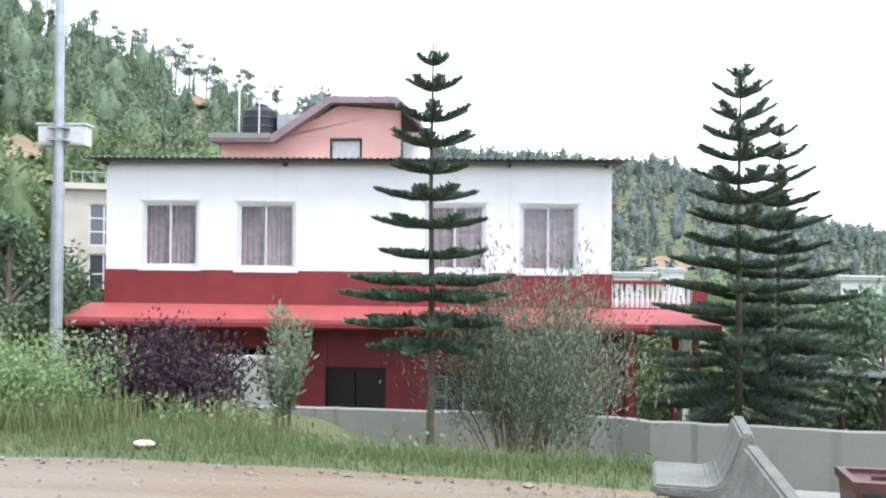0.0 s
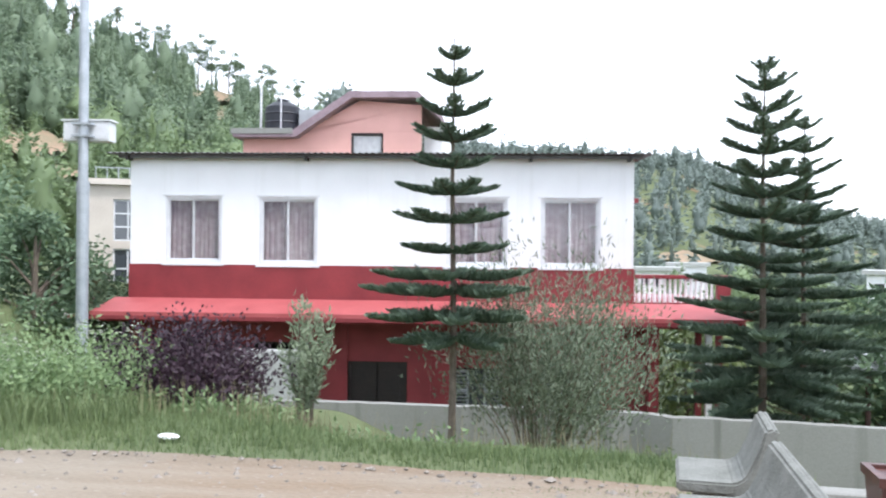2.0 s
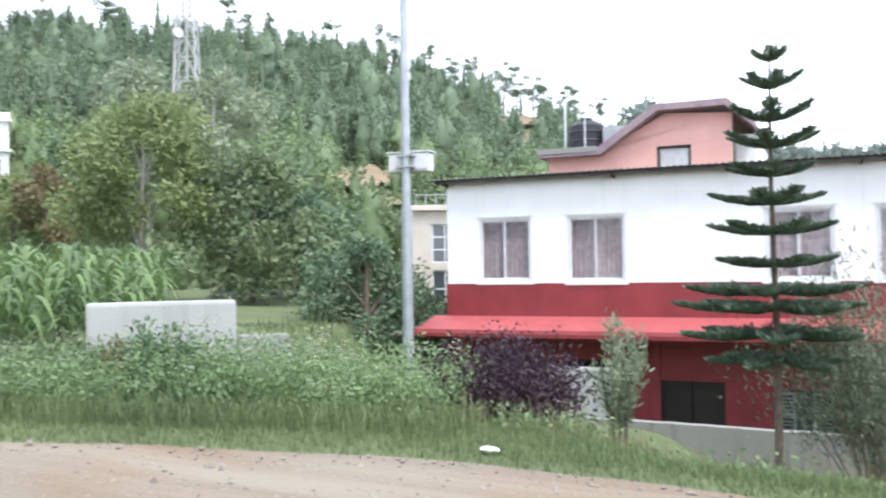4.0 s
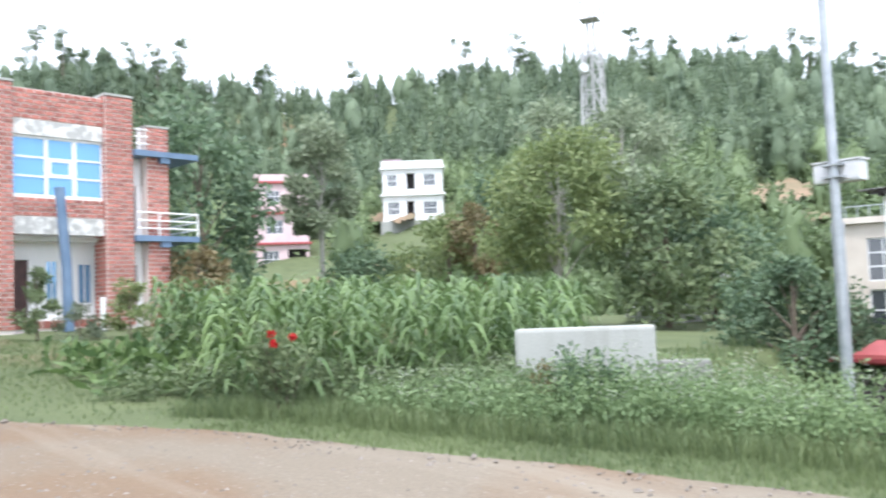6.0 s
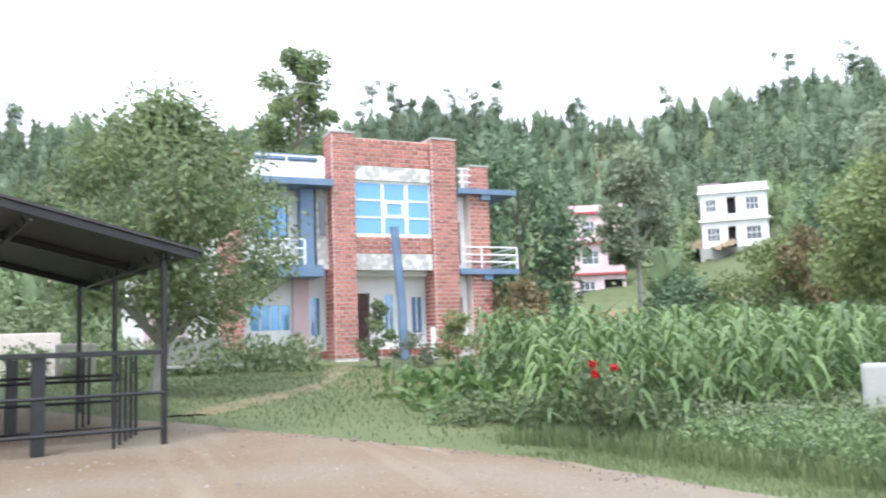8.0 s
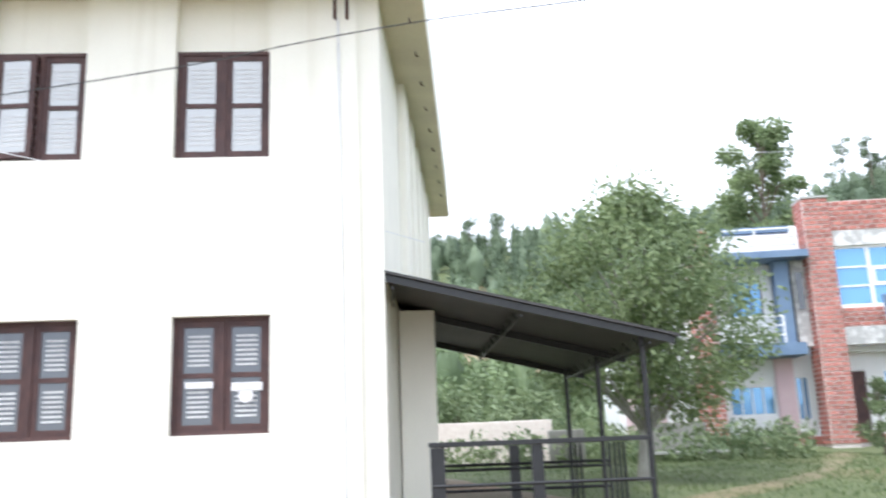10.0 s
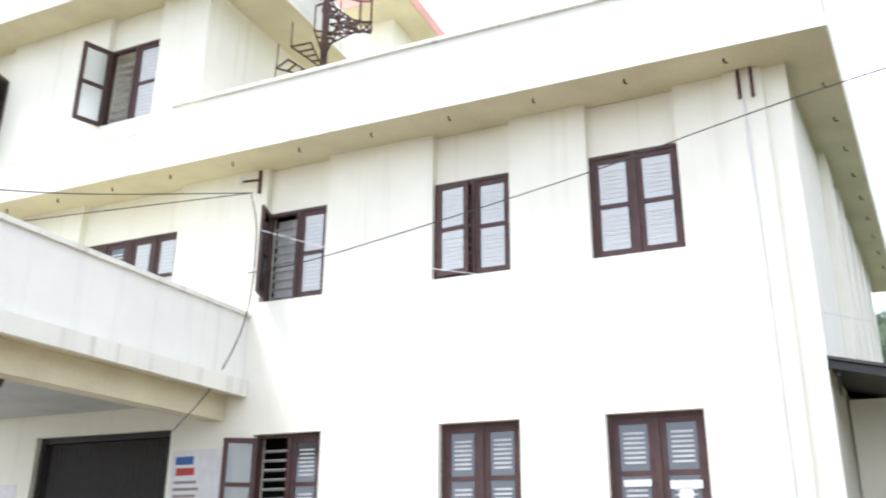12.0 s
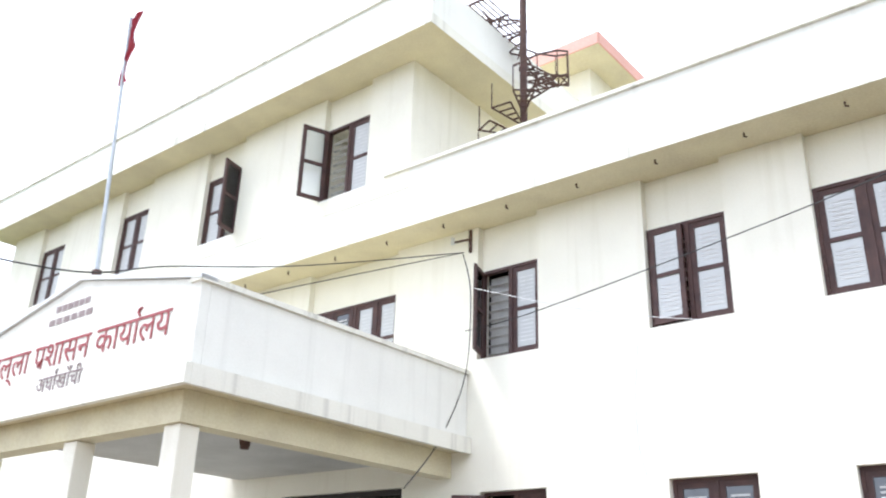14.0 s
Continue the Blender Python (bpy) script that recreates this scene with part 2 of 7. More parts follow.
def road_material():
    m = material("packed_earth", (0.205, 0.17, 0.128), (0.19, 0.132, 0.085), 0.95, 0.4, 0.35, 0.7, 28)
    n, l = m.node_tree.nodes, m.node_tree.links
    p = n["Principled BSDF"]
    base = p.inputs["Base Color"].links[0].from_socket
    tc = n.new("ShaderNodeTexCoord")
    vo = n.new("ShaderNodeTexVoronoi")
    vo.inputs["Scale"].default_value = 11
    l.new(tc.outputs["Object"], vo.inputs["Vector"])
    r = n.new("ShaderNodeMapRange")
    r.inputs["From Min"].default_value, r.inputs["From Max"].default_value = 0.08, 0.2
    r.inputs["To Min"].default_value, r.inputs["To Max"].default_value = 0.55, 0.0
    l.new(vo.outputs["Distance"], r.inputs["Value"])
    mx = n.new("ShaderNodeMix")
    mx.data_type = "RGBA"
    mx.inputs[7].default_value = (0.33, 0.3, 0.27, 1)
    l.new(r.outputs["Result"], mx.inputs["Factor"])
    l.new(base, mx.inputs[6])
    mp = n.new("ShaderNodeMapping")
    mp.inputs["Rotation"].default_value = (0, 0, radians(-24))
    mp.inputs["Scale"].default_value = (0.12, 1.5, 1)
    l.new(tc.outputs["Object"], mp.inputs["Vector"])
    tr = n.new("ShaderNodeTexNoise")
    tr.inputs["Scale"].default_value, tr.inputs["Detail"].default_value = 1.0, 7
    l.new(mp.outputs["Vector"], tr.inputs["Vector"])
    rt = n.new("ShaderNodeMapRange")
    rt.inputs["From Min"].default_value, rt.inputs["From Max"].default_value = 0.5, 0.66
    rt.inputs["To Max"].default_value = 0.8
    l.new(tr.outputs["Fac"], rt.inputs["Value"])
    my = n.new("ShaderNodeMix")
    my.data_type = "RGBA"
    my.inputs[7].default_value = (0.265, 0.228, 0.178, 1)
    l.new(rt.outputs["Result"], my.inputs["Factor"])
    l.new(mx.outputs[2], my.inputs[6])
    l.new(my.outputs[2], p.inputs["Base Color"])
    return m


GROUND, ROAD = ground_material(), road_material()
SOIL = material("bare_red_soil", (0.4, 0.22, 0.13), (0.3, 0.16, 0.09), 0.95, 0.6, 0.8, 0.4, 14)


# ---------------------------------------------------------------- building blocks
def cube(bm, x0, x1, y0, y1, z0, z1):
    v = [bm.verts.new(p) for p in ((x0, y0, z0), (x1, y0, z0), (x1, y1, z0), (x0, y1, z0), (x0, y0, z1), (x1, y0, z1), (x1, y1, z1), (x0, y1, z1))]
    for f in ((3, 2, 1, 0), (4, 5, 6, 7), (0, 1, 5, 4), (1, 2, 6, 5), (2, 3, 7, 6), (3, 0, 4, 7)):
        bm.faces.new([v[i] for i in f])
    return v


def box(x0, x1, y0, y1, z0, z1, bevel=0.0):
    bm = bmesh.new()
    cube(bm, x0, x1, y0, y1, z0, z1)
    if bevel:
        bmesh.ops.bevel(bm, geom=bm.edges[:], offset=bevel, segments=2, affect="EDGES", profile=0.6)
    return bm


def boxes(rows):
    bm = bmesh.new()
    for r in rows:
        cube(bm, *r)
    return bm


def prism(poly, a, b, axis="y"):
    """A polygon in the plane across the axis, drawn out along it from a to b."""
    bm = bmesh.new()
    put = {"y": lambda p, t: (p[0], t, p[1]), "x": lambda p, t: (t, p[0], p[1]), "z": lambda p, t: (p[0], p[1], t)}[axis]
    v0, v1 = [bm.verts.new(put(p, a)) for p in poly], [bm.verts.new(put(p, b)) for p in poly]
    bm.faces.new(v0)
    bm.faces.new(v1[::-1])
    for i in range(len(poly)):
        j = (i + 1) % len(poly)
        bm.faces.new((v0[j], v0[i], v1[i], v1[j]))
    bmesh.ops.recalc_face_normals(bm, faces=bm.faces[:])
    return bm


def rod(points, radius, sides=8, tip=None, bm=None):
    """A round bar along points; tip: its radius at the far end."""
    bm = bm or bmesh.new()
    pts = [Vector(p) for p in points]
    tip = radius if tip is None else tip
    rings = []
    for i, p in enumerate(pts):
        d = (pts[min(i + 1, len(pts) - 1)] - pts[max(i - 1, 0)]).normalized()
        a = d.orthogonal().normalized() if abs(d.z) > 0.95 else d.cross(Vector((0, 0, 1))).normalized()
        b = d.cross(a)
        r = radius + (tip - radius) * i / max(1, len(pts) - 1)
        rings.append([bm.verts.new(p + (a * math.cos(2 * math.pi * k / sides) + b * math.sin(2 * math.pi * k / sides)) * r) for k in range(sides)])
    for r0, r1 in zip(rings, rings[1:]):
        for k in range(sides):
            j = (k + 1) % sides
            bm.faces.new((r0[k], r0[j], r1[j], r1[k]))
    bm.faces.new(rings[0][::-1])
    bm.faces.new(rings[-1])
    return bm


def walled(u0, u1, z0, z1, holes, y0, y1):
    """A wall from u0 to u1 and z0 to z1, y0 to y1 thick, with openings right through it."""
    us = sorted({u0, u1, *(h[0] for h in holes), *(h[1] for h in holes)})
    zs = sorted({z0, z1, *(h[2] for h in holes), *(h[3] for h in holes)})
    us, zs = [u for u in us if u0 <= u <= u1], [z for z in zs if z0 <= z <= z1]
    solid = lambda i, j: 0 <= i < len(us) - 1 and 0 <= j < len(zs) - 1 and not any(
        h[0] <= (us[i] + us[i + 1]) / 2 <= h[1] and h[2] <= (zs[j] + zs[j + 1]) / 2 <= h[3] for h in holes)
    bm = bmesh.new()
    memo = {}
    def v(i, j, y):
        if (i, j, y) not in memo:
            memo[i, j, y] = bm.verts.new((us[i], y, zs[j]))
        return memo[i, j, y]
    for i in range(len(us) - 1):
        for j in range(len(zs) - 1):
            if not solid(i, j):
                continue
            bm.faces.new((v(i, j, y0), v(i + 1, j, y0), v(i + 1, j + 1, y0), v(i, j + 1, y0)))
            bm.faces.new((v(i, j + 1, y1), v(i + 1, j + 1, y1), v(i + 1, j, y1), v(i, j, y1)))
            for di, dj, a, b in ((-1, 0, (i, j), (i, j + 1)), (1, 0, (i + 1, j + 1), (i + 1, j)), (0, -1, (i + 1, j), (i, j)), (0, 1, (i, j + 1), (i + 1, j + 1))):
                if not solid(i + di, j + dj):
                    bm.faces.new((v(*b, y0), v(*a, y0), v(*a, y1), v(*b, y1)))
    bmesh.ops.recalc_face_normals(bm, faces=bm.faces[:])
    return bm


def mesh_of(name, bm, mat):
    me = bpy.data.meshes.new(name)
    bm.to_mesh(me)
    bm.free()
    me.materials.append(mat)
    return me


def part(name, bm, mat, parent, label=""):
    ob = new(name, mesh_of(name, bm, mat))
    ob.parent = parent
    return tagged(ob, label)


def thing(name, m, label, category, group="", kind=""):
    ob = new(name)
    ob.matrix_world = m
    return tagged(ob, label, category, group, kind)


def single(name, bm, mat, m, label, category, group="", kind=""):
    ob = new(name, mesh_of(name, bm, mat))
    ob.matrix_world = m
    return tagged(ob, label, category, group, kind)


def raw_mesh(name, verts, faces, mats, index=None, smooth=False):
    me = bpy.data.meshes.new(name)
    me.from_pydata(verts.tolist() if isinstance(verts, np.ndarray) else verts, [], faces.tolist() if isinstance(faces, np.ndarray) else faces)
    for m in mats:
        me.materials.append(m)
    if index is not None:
        me.polygons.foreach_set("material_index", np.asarray(index, dtype=np.int32))
    if smooth:
        me.polygons.foreach_set("use_smooth", np.ones(len(me.polygons), dtype=bool))
    return me


def facade(heading, dist, z=0.0):
    """Axes of a house front: x along it to the right, y into the house, z up."""
    a = radians(heading)
    u, n = Vector((math.cos(a), math.sin(a), 0)), Vector((math.sin(a), -math.cos(a), 0))
    m = Matrix((u, -n, (0, 0, 1))).transposed().to_4x4()
    m.translation = -n * dist + Vector((0, 0, z))
    return m


def polar(az, dist, z=None):
    a = radians(az)
    x, y = -math.sin(a) * dist, math.cos(a) * dist - 0.3
    return x, y, height(x, y) if z is None else z


HOUSE, TOWER, OFFICE = facade(-2.4, 19), facade(93.79, 28.46, 0.18) @ Matrix.Translation((-0.19, 0, 0)), facade(102.3, 10.8)
rng = np.random.default_rng(7)


# ---------------------------------------------------------------- the lie of the land
RIDGE_AZ = [-60, -35, -27, -23.4, -16.8, -14.4, -11.6, -3.1, 5, 8.9, 12.4, 16.6, 21.8, 28, 36, 45, 54, 60, 65, 72, 76, 95, 110, 180]
RIDGE_EL = [1.4, 0.5, 0.9, 1.6, 4.3, 5.3, 5.3, 6.0, 6.9, 7.9, 8.5, 9.7, 11.5, 13.6, 14.0, 14.0, 12.6, 13.0, 13.7, 13.9, 12.6, 12.4, 11, 6]
RIDGE_R = [900, 900, 900, 900, 700, 650, 620, 520, 330, 270, 240, 230, 225, 220, 220, 220, 215, 210, 200, 190, 180, 190, 200, 250]


def smooth(a, b, x):
    t = np.clip((x - a) / (b - a), 0, 1)
    return t * t * (3 - 2 * t)


def heights(x, y):
    x, y = np.asarray(x, float), np.asarray(y, float)
    r = np.hypot(x, y + 0.4)
    az = np.degrees(np.arctan2(-x, y + 0.4))
    z = 0.042 * np.clip(-x - 0.5, 0, 29) * smooth(-22, -2, y + 8)
    east = smooth(1.2, 3.2, x)
    mid = smooth(-2.2, -0.8, x)
    drop = smooth(6.9 - 0.4 * mid - 0.9 * east, 12.6 - 1.1 * mid - 3.1 * east, y + 0.13 * x) * smooth(-9.5, -6.5, x + 0.12 * np.clip(y - 12, 0, 40))
    z = z - (1.2 + 0.4 * mid + 0.35 * east) * drop - 1.15 * smooth(14.6, 15.2, y + 0.13 * np.clip(x, -3, 20)) * smooth(-9.5, -6.5, x)
    el, rr = np.interp(az, RIDGE_AZ, RIDGE_EL), np.interp(az, RIDGE_AZ, RIDGE_R)
    top = 1.6 + np.tan(np.radians(el)) * rr
    near = np.where(az > 30, 40, np.where(az > 5, 48, 60))
    s = np.clip((r - near) / (rr - near), 0, 1)
    rise = np.where(az > 5, s ** np.interp(az, [5, 30, 48, 54, 62, 110], [1.5, 1.3, 1.42, 1.65, 1.85, 1.6]), s ** 1.7)
    valley = -16 * smooth(60, 260, r) * (1 - smooth(300, 620, r)) * smooth(6, -6, az)
    beyond = np.clip(r - rr, 0, None)
    hilly = smooth(-85, -70, az) * (1 - smooth(106, 114, az))
    return z + ((top - z) * rise + valley - 0.1 * beyond) * hilly


def height(x, y):
    return float(heights(x, y))


def make_ground():
    radii = np.concatenate([[0.0], 0.6 * 1.034 ** np.arange(0, 245)])
    angles = np.radians(np.arange(0, 360, 1.0))
    rr, aa = np.meshgrid(radii, angles, indexing="ij")
    x, y = -np.sin(aa) * rr, np.cos(aa) * rr - 0.4
    z = heights(x, y)
    z = z + np.array([noise.noise(Vector((a * 0.8, b * 0.8, 0))) for a, b in zip(x.ravel(), y.ravel())]).reshape(z.shape) * np.clip((rr - 22) / 60, 0.0, 1.2) * 0.8
    v = np.stack([x, y, z], -1).reshape(-1, 3)
    n, k = len(radii), len(angles)
    i, j = np.meshgrid(np.arange(n - 1), np.arange(k), indexing="ij")
    f = np.stack([i * k + j, (i + 1) * k + j, (i + 1) * k + (j + 1) % k, i * k + (j + 1) % k], -1).reshape(-1, 4)[:, ::-1]
    tagged(new("ground", raw_mesh("ground", v, f, [GROUND], smooth=True)), "grassy ground that climbs to wooded hillsides", "ground", kind="structure")


EDGE_X = [-60, -30, -18, -14, -11.4, -8.8, -7, -5.2, -3.2, -2.1, -0.75, 1.43, 4, 8, 40]
EDGE_Y = [-22, -8, -1.6, 1.0, 2.7, 4.3, 4.9, 5.55, 6.2, 6.3, 6.35, 5.9, 5.3, 4.4, -2]


def make_road():
    xs = np.arange(-50, 30.01, 0.2)
    ts = np.concatenate([np.linspace(0, 1.5, 10), np.linspace(2, 30, 29)])
    xx, tt = np.meshgrid(xs, ts, indexing="ij")
    wob = np.array([0.1 * noise.noise(Vector((a * 0.7, 3, 0))) + 0.08 * noise.noise(Vector((a * 3, 9, 0))) for a in xs])
    yy = np.interp(xx, EDGE_X, EDGE_Y) + wob[:, None] - tt
    bumps = np.array([noise.noise(Vector((a * 0.9, b * 0.9, 5))) for a, b in zip(xx.ravel(), yy.ravel())]).reshape(xx.shape)
    zz = heights(xx, yy) + 0.012 + 0.028 * smooth(0, 0.6, tt) + 0.012 * bumps
    v = np.stack([xx, yy, zz], -1).reshape(-1, 3)
    n, k = xx.shape
    i, j = np.meshgrid(np.arange(n - 1), np.arange(k - 1), indexing="ij")
    f = np.stack([i * k + j, (i + 1) * k + j, (i + 1) * k + j + 1, i * k + j + 1], -1).reshape(-1, 4)[:, ::-1]
    tagged(new("road", raw_mesh("road", v, f, [ROAD], smooth=True)), "unpaved road of packed brown earth and gravel", "road", kind="structure")


make_ground()
make_road()
# ---------------------------------------------------------------- red and white house
def sliding_window(u0, u1, z0, z1, y, parent):
    w = part("window", walled(u0, u1, z0, z1, [(u0 + 0.055, u1 - 0.055, z0 + 0.055, z1 - 0.055)], y - 0.03, y + 0.09), ALUM, parent, "grey aluminium sliding window with curtains drawn")
    um = (u0 + u1) / 2 - 0.02
    a, b = u0 + 0.055, u1 - 0.055
    za, zb = z0 + 0.055, z1 - 0.055
    part("sash", walled(a, um + 0.03, za, zb, [(a + 0.045, um - 0.015, za + 0.045, zb - 0.045)], y + 0.0, y + 0.03), ALUM, w)
    part("sash", walled(um - 0.03, b, za, zb, [(um + 0.015, b - 0.045, za + 0.045, zb - 0.045)], y + 0.034, y + 0.064), ALUM, w)
    for p0, p1, yy in ((a + 0.045, um - 0.015, y + 0.012), (um + 0.015, b - 0.045, y + 0.046)):
        pane = part("pane", box(p0, p1, yy, yy + 0.006, za + 0.045, zb - 0.045), CLEAR, w)
        pane.visible_shadow = False
    # curtains that hang in folds
    bm = bmesh.new()
    n = 60
    cols = []
    for i in range(n + 1):
        t = i / n
        uu = a + (b - a) * t
        d = y + 0.105 + 0.011 * math.sin(t * 62 + 1.5 * math.sin(t * 9)) + 0.004 * math.sin(t * 131)
        cols.append((bm.verts.new((uu, d, za)), bm.verts.new((uu, d, zb))))
    for c0, c1 in zip(cols, cols[1:]):
        bm.faces.new((c0[0], c1[0], c1[1], c0[1]))
    part("curtain", bm, CURTAIN, w, "mauve patterned curtain hanging in folds")
    part("window_sill", box(u0 - 0.06, u1 + 0.06, y - 0.09, y - 0.034, z0 - 0.06, z0 - 0.004, 0.01), ALUM, w)
    part("lintel_drip", box(u0 - 0.05, u1 + 0.05, y - 0.06, y - 0.034, z1 + 0.004, z1 + 0.035), ALUM, w)


def clear_glass():
    m = bpy.data.materials.new("clear_window_glass")
    m.use_nodes = True
    n, l = m.node_tree.nodes, m.node_tree.links
    t, g, mix, lw = n.new("ShaderNodeBsdfTransparent"), n.new("ShaderNodeBsdfGlossy"), n.new("ShaderNodeMixShader"), n.new("ShaderNodeFresnel")
    t.inputs[0].default_value = (0.86, 0.88, 0.9, 1)
    g.inputs["Roughness"].default_value = 0.03
    lw.inputs["IOR"].default_value = 1.5
    l.new(lw.outputs[0], mix.inputs[0])
    l.new(t.outputs[0], mix.inputs[1])
    l.new(g.outputs[0], mix.inputs[2])
    l.new(mix.outputs[0], n["Material Output"].inputs["Surface"])
    return m


CLEAR = clear_glass()


def louvre_shutter(u0, u1, z0, z1, y, parent):
    s = part("shutter", walled(u0, u1, z0, z1, [(u0 + 0.05, u1 - 0.05, z0 + 0.05, (z0 + z1) / 2 - 0.03), (u0 + 0.05, u1 - 0.05, (z0 + z1) / 2 + 0.03, z1 - 0.05)], y, y + 0.04), GREY_SHUTTER, parent, "grey louvred shutter leaf")
    n = int((z1 - z0 - 0.1) / 0.075)
    for i in range(n):
        z = z0 + 0.06 + i * (z1 - z0 - 0.12) / n
        bm = boxes([(u0 + 0.052, u1 - 0.052, 0, 0.05, 0, 0.012)])
        bmesh.ops.rotate(bm, verts=bm.verts[:], matrix=Matrix.Rotation(radians(-38), 3, "X"))
        bmesh.ops.translate(bm, verts=bm.verts[:], vec=(0, y + 0.0, z + 0.03))
        part("slat", bm, GREY_SHUTTER, s)


def red_house():
    h = thing("red_white_house", HOUSE, "two-storey house, white above and dark red below, with tin roof", "house")
    wins = [(-7.5, -6.21, 1.23, 2.72), (-5.37, -4.05, 1.21, 2.71), (-1.2, 0.14, 1.21, 2.71), (0.86, 2.15, 1.21, 2.71)]
    part("upper_wall", walled(-8.3, 2.86, 1.2, 3.62, wins, 0, 0.23), WHITE, h, "white painted upper wall")
    low = [(-5.5, -4.2, -1.35, -0.5), (-3.38, -2.03, -2.2, -0.9), (-1.09, 0.07, -2.0, -1.0), (0.98, 2.16, -2.0, -1.02)]
    part("red_band", box(-8.32, 2.88, -0.02, 0.23, 0.0, 1.196), RED, h)
    part("lower_wall", walled(-8.3, 3.2, -2.3, -0.004, low, 0.0, 0.23), RED, h, "dark red painted lower wall")
    for u in (-8.15, -5.62, -3.55, -1.7, 0.55, 2.45):
        part("pilaster", box(u, u + 0.2, -0.05, -0.004, -2.3, -0.1), RED, h)
    part("side_wall", box(-8.3, -8.07, 0.234, 8, -2.3, 3.6), WHITE, h)
    part("side_wall", box(2.63, 2.86, 0.234, 8, -2.3, 3.6), WHITE, h)
    part("rear_wall", box(-8.3, 2.86, 8.004, 8.2, -2.3, 3.6), WHITE, h)
    part("inner_floor", box(-8.06, 2.62, 0.24, 8, -0.1, 0.05), CONCRETE, h)
    for w in wins:
        sliding_window(*w, 0.05, h)
    # near-black sheets added for the darkness of the rooms behind the glass
    part("dark_room_sheet", box(-8.06, 2.62, 1.6, 1.7, 0.06, 3.55), DARK, h)
    part("dark_room_sheet", box(-8.06, 2.62, 1.6, 1.7, -2.29, -0.11), DARK, h)
    # corrugated roof
    bm = bmesh.new()
    n = 260
    cols = []
    for i in range(n + 1):
        u = -8.72 + (3.2 + 8.72) * i / n
        d = 0.022 * math.sin(i * 2.05)
        cols.append([bm.verts.new((u, y, z + d + o)) for y, z, o in ((-0.32, 3.66, 0), (8.4, 3.95, 0), (8.4, 3.95, -0.012), (-0.32, 3.66, -0.012))])
    for a, b in zip(cols, cols[1:]):
        for k in range(4):
            bm.faces.new((a[k], b[k], b[(k + 1) % 4], a[(k + 1) % 4]))
    part("tin_roof", bm, TIN_DARK, h, "low-pitched corrugated tin roof, dark at the eave")
    part("fascia", box(-8.5, 3.0, -0.2, -0.16, 3.55, 3.63), TIN_DARK, h)
    for u in (-8.3, -4.3, -1.9, 0.6, 2.7):
        part("purlin_end", box(u, u + 0.06, -0.28, -0.02, 3.5, 3.6), WOOD_DARK, h)
    # sloping red canopy round the ground floor
    can = part("canopy", prism([(-1.25, 0.07), (-1.25, 0.22), (-0.03, 0.45), (-0.03, 0.3), (-1.1, 0.06)], -8.62, 4.88, "x"), RED_LIGHT, h, "sloping canopy slab in faded red paint")
    part("canopy_edge", box(-8.63, 4.89, -1.262, -1.254, 0.06, 0.14), RED, can)
    part("soffit", box(-8.5, 4.8, -1.08, -0.06, 0.0, 0.05), RED, can)
    part("canopy_end", prism([(-8.62, 0.2), (-9.15, 0.16), (-9.15, 0.06), (-8.62, 0.06)], -1.2, 2.2, "y"), RED_LIGHT, can)
    # ground floor door and windows
    d = part("door", walled(-3.38, -2.03, -2.2, -0.9, [(-3.3, -2.11, -2.2, -0.98)], 0.06, 0.16), WOOD_DARK, h, "dark double door in the red wall")
    for a, b in ((-3.3, -2.72), (-2.69, -2.11)):
        leaf = part("door_leaf", box(a, b, 0.1, 0.14, -2.2, -0.985), WOOD_DARK, d)
        part("door_panel", box(a + 0.1, b - 0.1, 0.085, 0.098, -1.5, -1.1, 0.005), WOOD_DARK, leaf)
        part("door_panel", box(a + 0.1, b - 0.1, 0.085, 0.098, -2.1, -1.6, 0.005), WOOD_DARK, leaf)
    for a, b in ((-1.09, 0.07), (0.98, 2.16)):
        w = part("window", walled(a, b, -2.0, -1.0, [(a + 0.06, b - 0.06, -1.94, -1.06)], 0.06, 0.14), WOOD_DARK, h, "window with grey louvred shutters standing open")
        louvre_shutter(a + 0.02, a + 0.42, -1.95, -1.05, -0.06, w)
        louvre_shutter(b - 0.42, b - 0.02, -1.95, -1.05, -0.06, w)
        part("pane", box(a + 0.06, b - 0.06, 0.09, 0.1, -1.94, -1.06), PANE_DARK, w)
    w = part("window", walled(-5.5, -4.2, -1.35, -0.5, [(-5.44, -4.26, -1.29, -0.56)], 0.06, 0.14), WOOD_DARK, h)
    louvre_shutter(-4.55, -4.22, -1.33, -0.52, 0.02, w)
    # terrace on the far side with its balustrade
    t = part("terrace", box(2.9, 5.5, 0.3, 7.5, 0.08, 0.3), RED, h, "terrace slab beside the house with a white balustrade")
    part("terrace_beam", box(2.9, 5.5, 0.9, 1.1, -0.15, 0.076), RED, t)
    part("top_rail", box(2.9, 5.45, 1.9, 2.1, 0.93, 1.02, 0.01), RED, t)
    part("rail_base", box(2.9, 5.45, 1.9, 2.1, 0.304, 0.36), RED, t)
    part("newel", box(5.12, 5.42, 1.88, 2.12, 0.364, 0.925), RED, t)
    for i in range(17):
        u = 3.05 + i * 0.122
        bm = rod([(u, 2, z) for z in (0.364, 0.42, 0.5, 0.62, 0.72, 0.85, 0.926)], 0.03, 8)
        for v in bm.verts:
            k = 1.0 + 0.5 * math.exp(-((v.co.z - 0.52) / 0.1) ** 2)
            v.co.x, v.co.y = u + (v.co.x - u) * k, 2 + (v.co.y - 2) * k
        part("baluster", bm, WHITE, t)
    part("corner_post", box(3.06, 3.26, -0.9, -0.7, -2.3, 0.0), RED, h)
